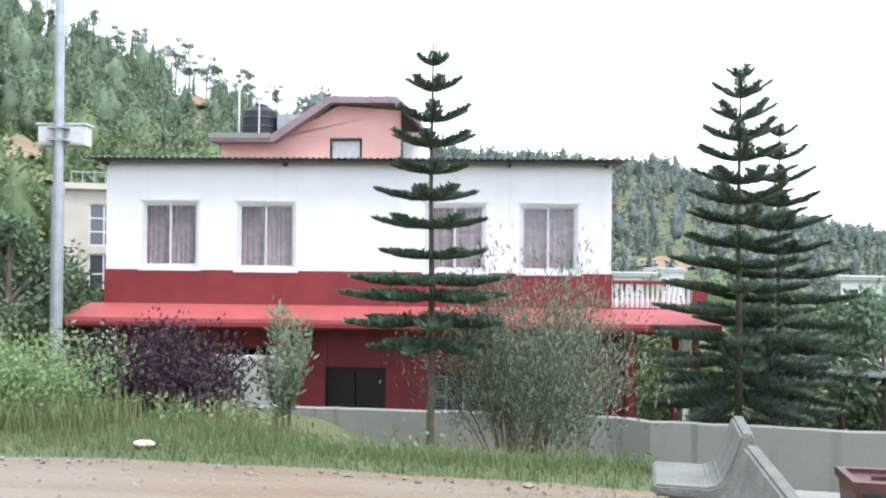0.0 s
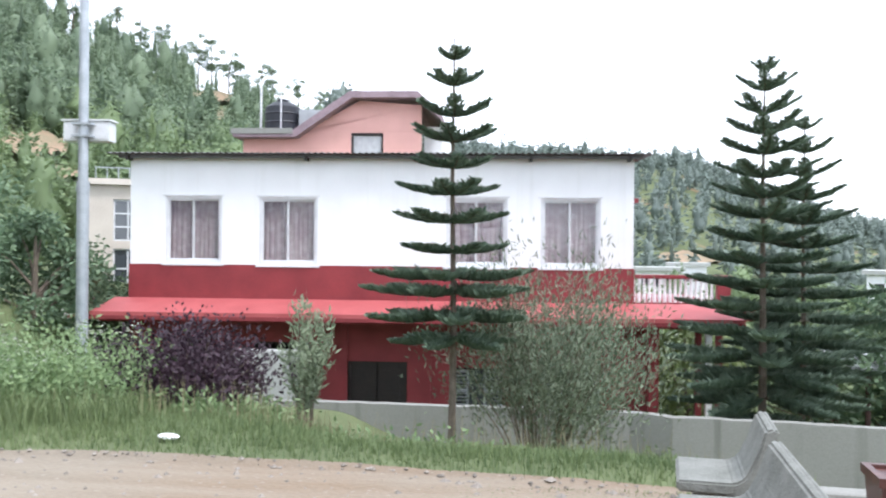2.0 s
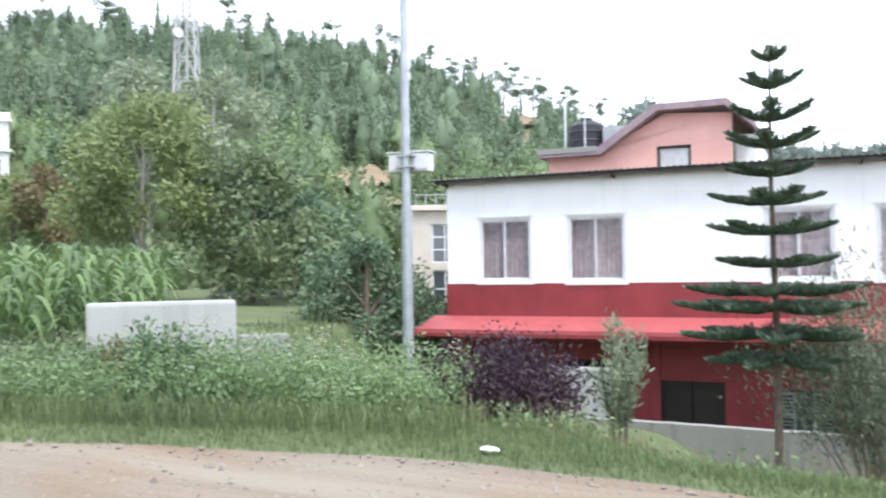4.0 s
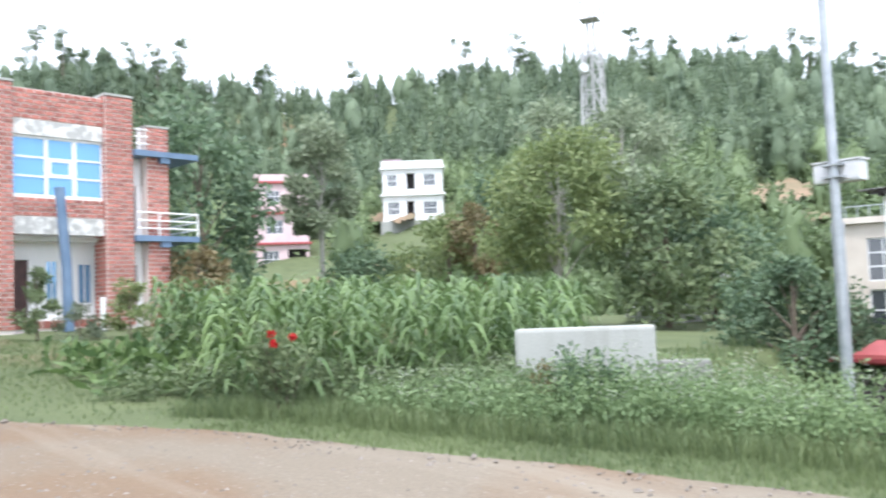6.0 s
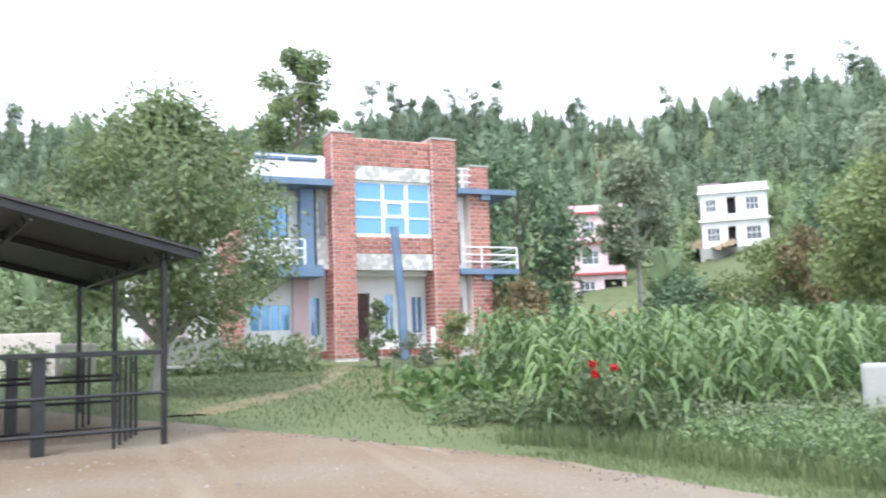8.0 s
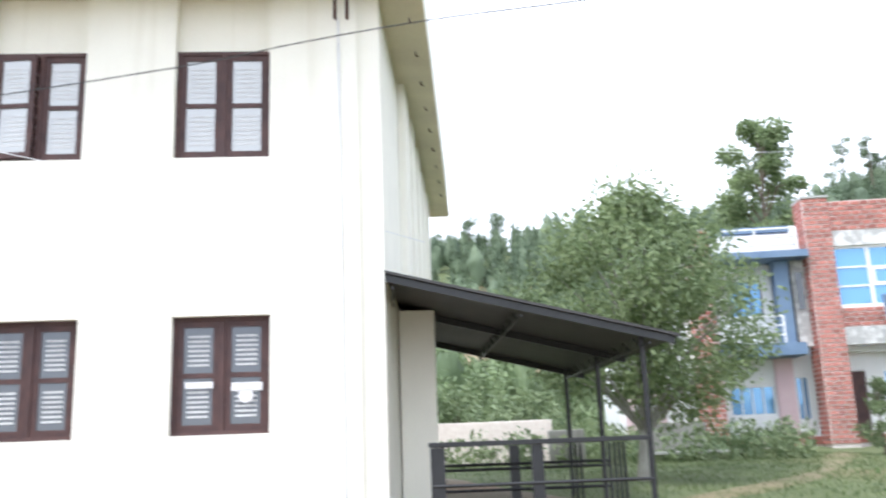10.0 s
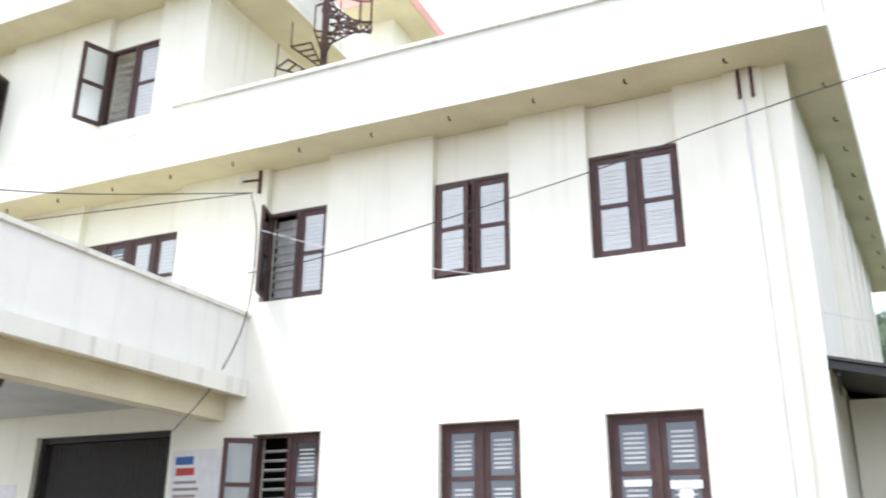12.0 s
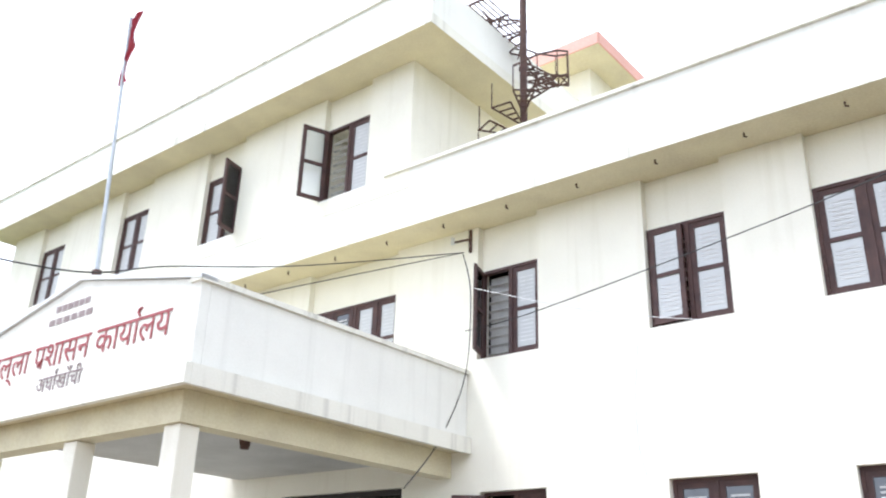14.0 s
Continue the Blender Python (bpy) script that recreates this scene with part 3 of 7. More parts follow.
    for u, m in ((4.62, RED), (4.86, WHITE), (5.1, RED)):
        part("porch_column", box(u, u + 0.14, 1.9, 2.05, -2.3, 0.07), m, h)
    # side windows hood that peeps past the corner
    part("side_hood", box(2.87, 3.3, 2.2, 3.8, 2.75, 2.85), RED, h)
    return h


# ---------------------------------------------------------------- neighbours behind it
def grid_window(u0, u1, z0, z1, y, nx, nz, parent, mat=None, pane=None):
    w = part("window", walled(u0, u1, z0, z1, [(u0 + 0.05 + (u1 - u0 - 0.05) * i / nx, u0 + (u1 - u0 - 0.05) * (i + 1) / nx, z0 + 0.05 + (z1 - z0 - 0.05) * j / nz, z0 + (z1 - z0 - 0.05) * (j + 1) / nz) for i in range(nx) for j in range(nz)], y - 0.03, y + 0.05), mat or ALUM, parent)
    for i in range(nx):
        for j in range(nz):
            a, b = u0 + 0.05 + (u1 - u0 - 0.05) * i / nx, u0 + (u1 - u0 - 0.05) * (i + 1) / nx
            c, d = z0 + 0.05 + (z1 - z0 - 0.05) * j / nz, z0 + (z1 - z0 - 0.05) * (j + 1) / nz
            part("pane", box(a - 0.01, b + 0.01, y + 0.0, y + 0.01, c - 0.01, d + 0.01), pane or PANE_DARK, w)
    return w


def pink_house():
    m = facade(-2.4, 32)
    h = thing("pink_house", m, "salmon pink house with stepped parapet roof behind the red house", "house")
    u = lambda az: -32 * math.tan(radians(az + 2.4))
    z = lambda el: 1.6 + 32.3 * math.tan(radians(el))
    ua, ub, uc, ud = u(14.4), u(10.9), u(7.3), u(2.9)
    part("wall", walled(ua, ud, -2, z(7.58), [(u(7.5), u(5.4), z(5.6), z(7.52))], 0, 0.25), PINK, h)
    part("gable_wall", prism([(ub, z(7.58) + 0.004), (ud, z(7.58) + 0.004), (ud, z(9.3)), (uc + 0.2, z(9.6)), (ub, z(7.4))], 0, 0.25), PINK, h)
    part("roof_band", prism([(ua - 0.25, z(7.15)), (ub, z(7.15)), (uc, z(9.65)), (ud - 0.2, z(9.65)), (ud + 0.75, z(8.3)), (ud + 0.75, z(8.75)), (ud - 0.1, z(10.05)), (uc - 0.1, z(10.05)), (ub - 0.1, z(7.6)), (ua - 0.25, z(7.6))], -0.55, 8, "y"), MAUVE, h, "mauve cement roof slab that steps up to a gable")
    part("coping", box(ua - 0.3, ub - 0.1, -0.6, -0.556, z(7.35), z(7.7)), CONCRETE, h)
    part("side_wall", box(ud + 0.004, ud + 0.7, 1.2, 8, -2, z(8.2)), WHITE, h)
    w = part("window", walled(u(7.5), u(5.4), z(5.6), z(7.52), [(u(7.5) + 0.08, u(5.4) - 0.08, z(5.6), z(7.52) - 0.08)], 0.02, 0.2), WOOD_DARK, h)
    part("blind", box(u(7.5) + 0.08, u(5.4) - 0.08, 0.12, 0.14, z(5.6), z(7.52) - 0.09), BLIND, w, "pale blind")
    for az in (5.2, 4.1):
        part("rebar", rod([(u(az), 1.5, z(10.0)), (u(az), 1.5, z(11.6))], 0.015, 6), RUST, h)
    part("back_wall", box(ua, ud, 7.6, 7.9, -2, z(7.1)), PINK, h)
    # black water tank on the low roof
    t = thing("water_tank", m @ Matrix.Translation((u(12.3), 0.9, z(7.7))) @ Matrix.Diagonal((1.1, 1.1, 1.35, 1)), "black plastic water tank on the flat roof", "water tank")
    bm = bmesh.new()
    prof = [(0.6, 0), (0.62, 0.05), (0.62, 0.25), (0.64, 0.28), (0.62, 0.31), (0.62, 0.5), (0.64, 0.53), (0.62, 0.56), (0.6, 0.72), (0.35, 0.86), (0.2, 0.88), (0.2, 0.95), (0.0, 0.96)]
    rings = [[bm.verts.new((r * math.cos(i * math.pi / 12), r * math.sin(i * math.pi / 12), zz)) for i in range(24)] for r, zz in prof[:-1]]
    for a, b in zip(rings, rings[1:]):
        for i in range(24):
            bm.faces.new((a[i], a[(i + 1) % 24], b[(i + 1) % 24], b[i]))
    bm.faces.new(rings[-1])
    part("tank_body", bm, PLASTIC, t)
    part("pipe", rod([(-0.72, -0.2, 0), (-0.72, -0.2, 1.45)], 0.04, 8), ALUM, t)
    part("pipe", rod([(0.1, -0.66, 0), (0.1, -0.66, 1.25)], 0.025, 8), ALUM, t)
    part("box_lid", box(0.66, 1.5, -0.4, 0.4, 0, 0.62), TIN, t)


def beige_house():
    m = facade(20, 30) @ Matrix.Translation((-1.1, 0, 0))
    h = thing("beige_house", m, "beige rendered building with tall gridded windows", "house")
    part("wall", walled(-0.78, 2.2, -3, 3.55, [(-0.05, 0.85, 1.75, 3.1), (-0.05, 0.85, 0.2, 1.5), (-0.05, 0.85, -1.4, -0.1)], 0, 0.25), BEIGE, h)
    part("cornice", box(-0.95, 2.4, -0.2, 0.4, 3.56, 3.75), BEIGE, h)
    for z0, z1, n in ((1.75, 3.1, 3), (0.2, 1.5, 2), (-1.4, -0.1, 2)):
        grid_window(-0.05, 0.85, z0, z1, 0.1, 2, n, h)
    part("side_wall", box(-0.78, -0.58, 0.26, 6, -3, 3.55), BEIGE, h)
    part("roof_slab", box(-0.9, 2.4, 0.41, 6, 3.55, 3.72), CONCRETE, h)
    part("railing", boxes([(-0.6, 2.2, 0.0, 0.03, 4.1, 4.13)] + [(-0.6 + i * 0.34, -0.57 + i * 0.34, 0.0, 0.03, 3.75, 4.1) for i in range(9)]), STEEL, h)
    part("rear_wall", box(-0.7, 2.2, 6.01, 6.2, -3, 3.5), BEIGE, h)


red_house()
pink_house()
beige_house()


# ---------------------------------------------------------------- white and pink houses on the hill
def hill_house(name, az, dist, heading, half, tall, floors, wall, trim, label, wins, base):
    x, y, _ = polar(az, dist, 0)
    a = radians(heading)
    m = Matrix((Vector((math.cos(a), math.sin(a), 0)), Vector((-math.sin(a), math.cos(a), 0)), Vector((0, 0, 1)))).transposed().to_4x4()
    m.translation = (x, y, base)
    h = thing(name, m, label, "house")
    fh = tall / floors
    for k in range(floors):
        z = k * fh
        holes = [(u0, u1, z + a0 * fh, z + a1 * fh) for u0, u1, a0, a1, _ in wins[k]]
        part("wall", walled(-half, half, z, z + fh - 0.16, holes, 0, 0.3), wall, h)
        part("slab_band", box(-half - 0.25, half + 0.25, -0.35, 7, z + fh - 0.155, z + fh + 0.06), trim, h)
        for u0, u1, a0, a1, kind in wins[k]:
            if kind == "w":
                grid_window(u0, u1, z + a0 * fh, z + a1 * fh, 0.08, 3, 2, h, WHITE, PANE_DARK)
            else:
                part("opening", box(u0, u1, 0.9, 1.0, z + a0 * fh, z + a1 * fh), WOOD_DARK, h)
    part("side_wall", box(-half, -half + 0.3, 0.304, 6.8, 0, tall - 0.16), wall, h)
    part("side_wall", box(half - 0.3, half, 0.304, 6.8, 0, tall - 0.16), wall, h)
    part("parapet", walled(-half - 0.1, half + 0.1, tall + 0.064, tall + 0.75, [], -0.2, 0.0), wall, h)
    part("foundation", box(-half - 0.3, half + 0.3, -0.5, 6.8, -5, -0.01), CONCRETE_PALE, h, "pale concrete plinth below the house")
    return h


hw = hill_house("white_hill_house", 49.78, 95, 49.8, 3.3, 5.9, 2, WHITE, WHITE, "two-storey white house with an arched balcony on the hillside",
    [[(-2.8, -1.5, 0.25, 0.72, "w"), (-0.7, 0.1, 0.0, 0.75, "d"), (1.1, 2.6, 0.25, 0.72, "w")], [(-2.8, -1.7, 0.3, 0.75, "w"), (-0.65, 0.25, 0.2, 0.8, "d"), (1.2, 2.5, 0.3, 0.75, "w")]], 10.75)
part("stair_head", box(-3.3, -1.2, 2.5, 5, 6.0, 7.3), MAUVE, hw)
part("roof_tank", rod([(0.2, 3, 5.96), (0.2, 3, 6.9)], 0.5, 12), PLASTIC, hw)
ph = hill_house("pink_hill_house", 58.35, 88, 62, 2.6, 9.2, 3, PINK_PALE, RED_LIGHT, "three-storey pale pink house with red bands on the hillside",
    [[(-2.0, -0.4, 0.2, 0.75, "w"), (0.5, 2.3, 0.0, 0.8, "d")], [(-1.6, 0.1, 0.3, 0.75, "w"), (1.0, 2.3, 0.25, 0.8, "d")], [(-1.5, -0.2, 0.35, 0.72, "w")]], 5.2)


# ---------------------------------------------------------------- lattice mast
def lattice_mast():
    x, y, z = polar(37.6, 80)
    base, top = z - 0.5, 1.6 + 80 * math.tan(radians(15.6))
    m = thing("lattice_mast", pose(x, y, 0, 0, 0, 25), "tall grey steel lattice telecom mast on the hill", "mast")
    w = lambda h: 2.0 - 0.75 * (h - base) / (top - base)
    c = lambda k, h: Vector(((1, 1, -1, -1)[k] * w(h) * 0.62, (1, -1, -1, 1)[k] * w(h) * 0.62, h))
    for k in range(4):
        part("leg", rod([c(k, base), c(k, top)], 0.1, 6), MAST, m)
    n = 9
    hs = [base + (top - base) * i / n for i in range(n + 1)]
    for a, b in zip(hs, hs[1:]):
        for k in range(4):
            j = (k + 1) % 4
            mid = (c(k, b) + c(j, b)) / 2
            part("brace", rod([c(k, a), mid], 0.055, 5), MAST, m)
            part("brace", rod([c(j, a), mid], 0.055, 5), MAST, m)
            part("cross_bar", rod([c(k, b), c(j, b)], 0.05, 5), MAST, m)
    head = top + 3.1
    e = lambda k, h: Vector(((1, 1, -1, -1)[k] * 0.3, (1, -1, -1, 1)[k] * 0.3, h))
    for k in range(4):
        part("upper_leg", rod([e(k, top), e(k, head + 0.6)], 0.06, 6), MAST, m)
        for i in range(5):
            part("brace", rod([e(k, top + i * 0.7), e((k + 1) % 4, top + (i + 1) * 0.7)], 0.035, 5), MAST, m)
        part("shoulder_bar", rod([c(k, top), e(k, top + 0.9)], 0.06, 5), MAST, m)
    part("ladder", rod([(0, 0, base), (0, 0, top)], 0.16, 6), MAST, m)
    part("platform", walled(-0.85, 0.85, -0.04, 0.04, [], -0.8, 0.8), MAST, m).matrix_basis = Matrix.Translation((0, 0, head))
    part("pole", rod([(0, 0, head), (0, 0, head + 3.6)], 0.1, 8), MAST, m)
    for dx, dy, dz in ((-1.3, 0.3, 0.5), (-0.75, -0.4, 1.5), (0.9, 0.4, 0.9), (0.6, -0.4, 1.9), (-0.35, 0.3, 2.5), (1.3, 0.2, 0.3)):
        part("antenna", box(dx - 0.11, dx + 0.11, dy - 0.08, dy + 0.08, head + dz - 0.1, head + dz + 1.1, 0.02), MAST, m)
        part("antenna_arm", rod([(0, 0, head + dz + 0.2), (dx, dy, head + dz + 0.2)], 0.045, 5), MAST, m)
    for k, hh in ((0, 0.35), (1, 0.37), (2, 0.9)):
        p = c(k, base + (top - base) * hh)
        part("dish", rod([p + Vector((0.2, -0.3, 0)), p + Vector((0.45, -0.6, 0))], 0.45, 12), LAMP_BOX, m)


lattice_mast()


# ---------------------------------------------------------------- brick-fronted building
def brick_face(parent, u0, u1, z0, z1, y, loose=False, length=0.27, tall=0.105, gap=0.042):
    """Courses of bricks on a face that looks along -y."""
    rows = int((z1 - z0) / (tall + gap))
    th = (z1 - z0) / rows
    n = max(1, round((u1 - u0) / (length + gap)))
    step = (u1 - u0) / n
    if loose:
        me = mesh_of("brick", box(-step / 2 + gap / 2, step / 2 - gap / 2, -0.03, 0.0, -th / 2 + gap / 2, th / 2 - gap / 2), BRICK)
        half = mesh_of("brick", box(-step / 4 + gap / 2, step / 4 - gap / 2, -0.03, 0.0, -th / 2 + gap / 2, th / 2 - gap / 2), BRICK)
    bm = bmesh.new()
    for r in range(rows):
        z = z0 + (r + 0.5) * th
        cuts = [u0 + i * step for i in range(n + 1)] if r % 2 == 0 else [u0] + [u0 + (i + 0.5) * step for i in range(n)] + [u1]
        for a, b in zip(cuts, cuts[1:]):
            if loose:
                ob = new("brick", me if b - a > step * 0.75 else half)
                ob.location = ((a + b) / 2, y - random.uniform(0, 0.006), z)
                ob.parent = parent
            else:
                d = random.uniform(0, 0.006)
                cube(bm, a + gap / 2, b - gap / 2, y - 0.03 - d, y, z - th / 2 + gap / 2, z + th / 2 - gap / 2)
    if not loose:
        ob = part("brickwork", bm, BRICK, parent)
        ob["kind"] = "stuff"
        return ob


def brick_side(parent, u, y0, y1, z0, z1, sign):
    """The same on a face that looks along x."""
    ob = brick_face(parent, y0, y1, z0, z1, 0.0)
    ob.data.transform(Matrix(((0, -sign, 0, u), (1, 0, 0, 0), (0, 0, 1, 0), (0, 0, 0, 1))))
    ob.data.flip_normals() if sign < 0 else None
    return ob


def rails(parent, u0, u1, y, zs, posts, mat):
    for z in zs:
        part("rail", rod([(u0, y, z), (u1, y, z)], 0.03, 6), mat, parent)
    for u in posts:
        part("rail_post", rod([(u, y, zs[0] - 0.25), (u, y, zs[-1])], 0.035, 6), mat, parent)


def brick_building():
    h = thing("brick_building", TOWER, "white two-storey building with red brick columns and blue slabs", "building")
    G = 1.12
    # tall frame of brick in the middle
    for u0, u1 in ((9.35, 10.15), (13.15, 14.1)):
        c = part("brick_column", box(u0, u1, 0.0, 0.9, G - 0.6, 8.95), MORTAR, h, "red brick column")
        brick_face(c, u0, u1, G, 8.95, -0.0, loose=u0 < 10)
        brick_side(c, u0, 0.02, 0.9, G, 8.95, -1)
        brick_side(c, u1, 0.02, 0.9, G, 8.95, 1)
        part("cap", box(u0 - 0.04, u1 + 0.04, -0.06, 0.94, 8.955, 9.03), CONCRETE_PALE, c)
    p = part("brick_panel", box(10.154, 13.146, 0.15, 0.6, 7.85, 8.85), MORTAR, h)
    brick_face(p, 10.16, 13.14, 7.86, 8.84, 0.15)
    p = part("brick_panel", box(10.154, 13.146, 0.15, 0.6, 4.72, 5.35), MORTAR, h)
    brick_face(p, 10.16, 13.14, 4.73, 5.34, 0.15)
    part("stone_band", box(10.154, 13.146, 0.12, 0.6, 7.35, 7.846), STONE, h, "mottled white stone band")
    part("stone_band", box(10.154, 13.146, 0.12, 0.6, 4.16, 4.716), STONE, h)
    w = part("window", walled(10.154, 13.146, 5.36, 7.346, [(10.24, 11.2, 5.45, 6.0), (10.24, 11.2, 6.06, 6.62), (10.24, 11.2, 6.68, 7.26), (11.32, 12.1, 5.45, 6.02), (11.42, 12.0, 6.14, 6.54), (11.32, 12.1, 6.66, 7.26), (12.24, 13.06, 5.45, 6.0), (12.24, 13.06, 6.06, 6.62), (12.24, 13.06, 6.68, 7.26)], 0.2, 0.28), WHITE, h, "wide window of blue reflecting panes in white bars")
    for a, b, c, d in ((10.22, 11.22, 5.43, 6.02), (10.22, 11.22, 6.04, 6.64), (10.22, 11.22, 6.66, 7.28), (11.3, 12.12, 5.43, 6.04), (11.4, 12.02, 6.12, 6.56), (11.3, 12.12, 6.64, 7.28), (12.22, 13.08, 5.43, 6.02), (12.22, 13.08, 6.04, 6.64), (12.22, 13.08, 6.66, 7.28)):
        part("pane", box(a, b, 0.235, 0.245, c, d), PANE_BLUE, w)
    # storeys, set back behind the frame
    lower = [(6.67, 8.1, 2.1, 3.05), (8.78, 9.2, 1.9, 3.3), (10.25, 11.0, 1.3, 3.4), (11.55, 11.95, 1.9, 3.4), (12.6, 13.1, 1.9, 3.3)]
    part("lower_wall", walled(6.3, 14.64, G - 0.5, 4.0, lower, 1.1, 1.3), WHITE, h, "white ground floor wall")
    part("pink_pilaster", box(8.15, 8.72, 0.96, 1.096, G, 4.0), PINK_PALE, h)
    for a, b, c, d in (lower[0], lower[1], lower[3], lower[4]):
        grid_window(a, b, c, d, 1.15, 4 if b - a > 1 else 2, 1, h, WHITE, PANE_BLUE)
    part("door", box(10.27, 10.98, 1.15, 1.22, 1.3, 3.38), WOOD, h, "brown wooden door")
    upper = [(6.9, 8.0, 5.2, 6.5)]
    part("upper_wall", walled(6.3, 9.34, 4.3, 7.0, upper, 0.9, 1.1), WHITE, h)
    grid_window(6.9, 8.0, 5.2, 6.5, 0.95, 3, 1, h, WOOD, PANE_BLUE)
    part("blue_column", box(8.3, 8.75, 0.3, 0.75, 4.15, 7.0), BLUE, h, "blue painted column")
    part("side_panel", box(8.9, 9.34, 0.5, 0.89, 4.2, 7.2), STONE, h)
    part("side_window", box(9.0, 9.2, 0.42, 0.496, 5.4, 6.6), PANE_DARK, h)
    s = part("balcony_slab", box(6.32, 8.9, -0.2, 1.5, 3.9, 4.28), BLUE, h, "blue-edged balcony slab")
    rails(s, 6.4, 8.3, -0.1, (4.55, 4.85, 5.15), (6.4, 7.35, 8.3), WHITE)
    part("roof_slab", box(6.32, 9.3, -0.25, 8, 7.02, 7.24), BLUE, h, "blue-edged roof slab")
    part("terrace_wall", box(6.34, 9.3, 0.8, 0.95, 7.244, 8.0), WHITE, h)
    rails(h, 6.35, 9.0, -0.15, (7.45, 7.7, 7.98), (6.4, 7.7, 9.0), WHITE)
    part("upper_roof", box(6.6, 9.3, 1.5, 6, 8.25, 8.45), BLUE, h)
    part("roof_block", box(6.9, 9.3, 1.7, 5.5, 7.6, 8.246), WHITE, h)
    # left and right brick piers
    for u0, u1, zt in ((5.45, 6.28, 8.1), (14.66, 15.48, 8.05)):
        c = part("brick_pier", box(u0, u1, 0.1, 0.85, G - 0.6, zt), MORTAR, h, "red brick pier")
        brick_face(c, u0, u1, G - 0.1, zt, 0.1)
        brick_side(c, u1, 0.12, 0.85, G - 0.1, zt, 1)
        part("cap", box(u0 - 0.05, u1 + 0.05, 0.05, 0.9, zt + 0.004, zt + 0.07), CONCRETE_PALE, c)
    for z, kind in ((6.98, 0), (4.0, 1)):
        s = part("side_slab", box(14.12, 16.55, -0.15, 3.0, z, z + 0.2), BLUE, h, "blue-edged slab of the side balcony")
        part("beam_end", box(15.1, 15.45, -0.1, 0.094, z - 0.2, z - 0.004), BLUE, s)
        if kind:
            rails(s, 14.15, 16.5, -0.1, (4.45, 4.72, 5.0), (15.0, 16.5), WHITE)
            for zz in (4.45, 4.72, 5.0):
                part("rail", rod([(16.5, -0.1, zz), (16.5, 2.9, zz)], 0.03, 6), WHITE, s)
        else:
            rails(s, 14.15, 14.66, -0.1, (7.4, 7.65, 7.9), (14.3,), WHITE)
    part("side_wall", walled(14.1, 14.64, G - 0.4, 6.97, [(14.2, 14.45, 4.4, 6.0), (14.2, 14.45, 1.6, 3.2)], 0.5, 0.7), WHITE, h)
    part("end_wall", box(14.68, 14.9, 1.25, 8, G - 0.5, 6.97), WHITE, h)
    part("rear_wall", box(5.6, 14.9, 8.0, 8.2, G - 0.5, 7.0), WHITE, h)
    part("core", box(9.4, 14.6, 2.2, 7.9, 4.02, 8.6), WHITE, h)
    part("porch_slab", box(10.154, 13.146, 0.62, 1.09, 3.98, 4.14), WHITE, h)
    part("left_wing", box(3.2, 5.4, 2.2, 8, G - 0.5, 4.2), WHITE, h, "low white wing with pink panels")
    for u in (3.4, 4.4):
        part("pink_panel", box(u, u + 0.35, 2.12, 2.19, 1.4, 3.4), PINK_PALE, h)
    # brick plinth, and the leaning blue post in front
    pl = part("plinth", box(6.3, 14.09, 0.92, 1.09, G - 0.5, G + 0.28), MORTAR, h)
    brick_face(pl, 6.3, 9.34, G, G + 0.28, 0.92)
    brick_face(pl, 10.16, 13.14, G, G + 0.28, 0.92)
    single("blue_post", rod([(11.6, -0.6, G - 0.1), (11.55, -0.6, 3.0), (11.35, -0.6, 5.6)], 0.17, 10, 0.15), BLUE, TOWER, "pale blue round post standing before the porch", "post")
    single("marker_post", box(12.3, 12.44, -1.4, -1.26, G - 0.3, G + 0.95, 0.01), WHITE, TOWER, "short white marker post in the grass", "post")
    st = thing("garden_bench", TOWER @ pose(4.4, -3.0, 1.05), "grey stone slab seat on the grass", "bench")
    part("slab", box(-1.1, 1.1, -0.4, 0.4, 0.0, 0.08, 0.01), CONCRETE_PALE, st)
    part("back", box(-1.0, 0.7, 0.45, 0.65, 0.1, 0.85, 0.02), CONCRETE, st)


brick_building()
# ---------------------------------------------------------------- cream office block
def casement(u0, u1, z0, z1, parent, mat=WOOD, pane=FROSTED, name="casement"):
    """One leaf of a window, two panes high, hinged at x = 0, as wide as u1 - u0."""
    w = u1 - u0
    zm = (z0 + z1) / 2
    c = part(name, walled(0, w, z0, z1, [(0.075, w - 0.075, z0 + 0.075, zm - 0.03), (0.075, w - 0.075, zm + 0.03, z1 - 0.075)], 0, 0.045), mat, parent)
    for a, b in ((z0 + 0.07, zm - 0.025), (zm + 0.025, z1 - 0.07)):
        part("pane", box(0.07, w - 0.07, 0.018, 0.026, a, b), pane, c)
        if pane is CLEAR:
            continue
        # pale strips laid on the glass for the reflection of iron bars
        k = 7
        part("bar_reflection", boxes([(0.13, w - 0.12, 0.0135, 0.0165, a + 0.09 + i * (b - a - 0.16) / k, a + 0.115 + i * (b - a - 0.16) / k) for i in range(k)]), BLIND, c)
    return c


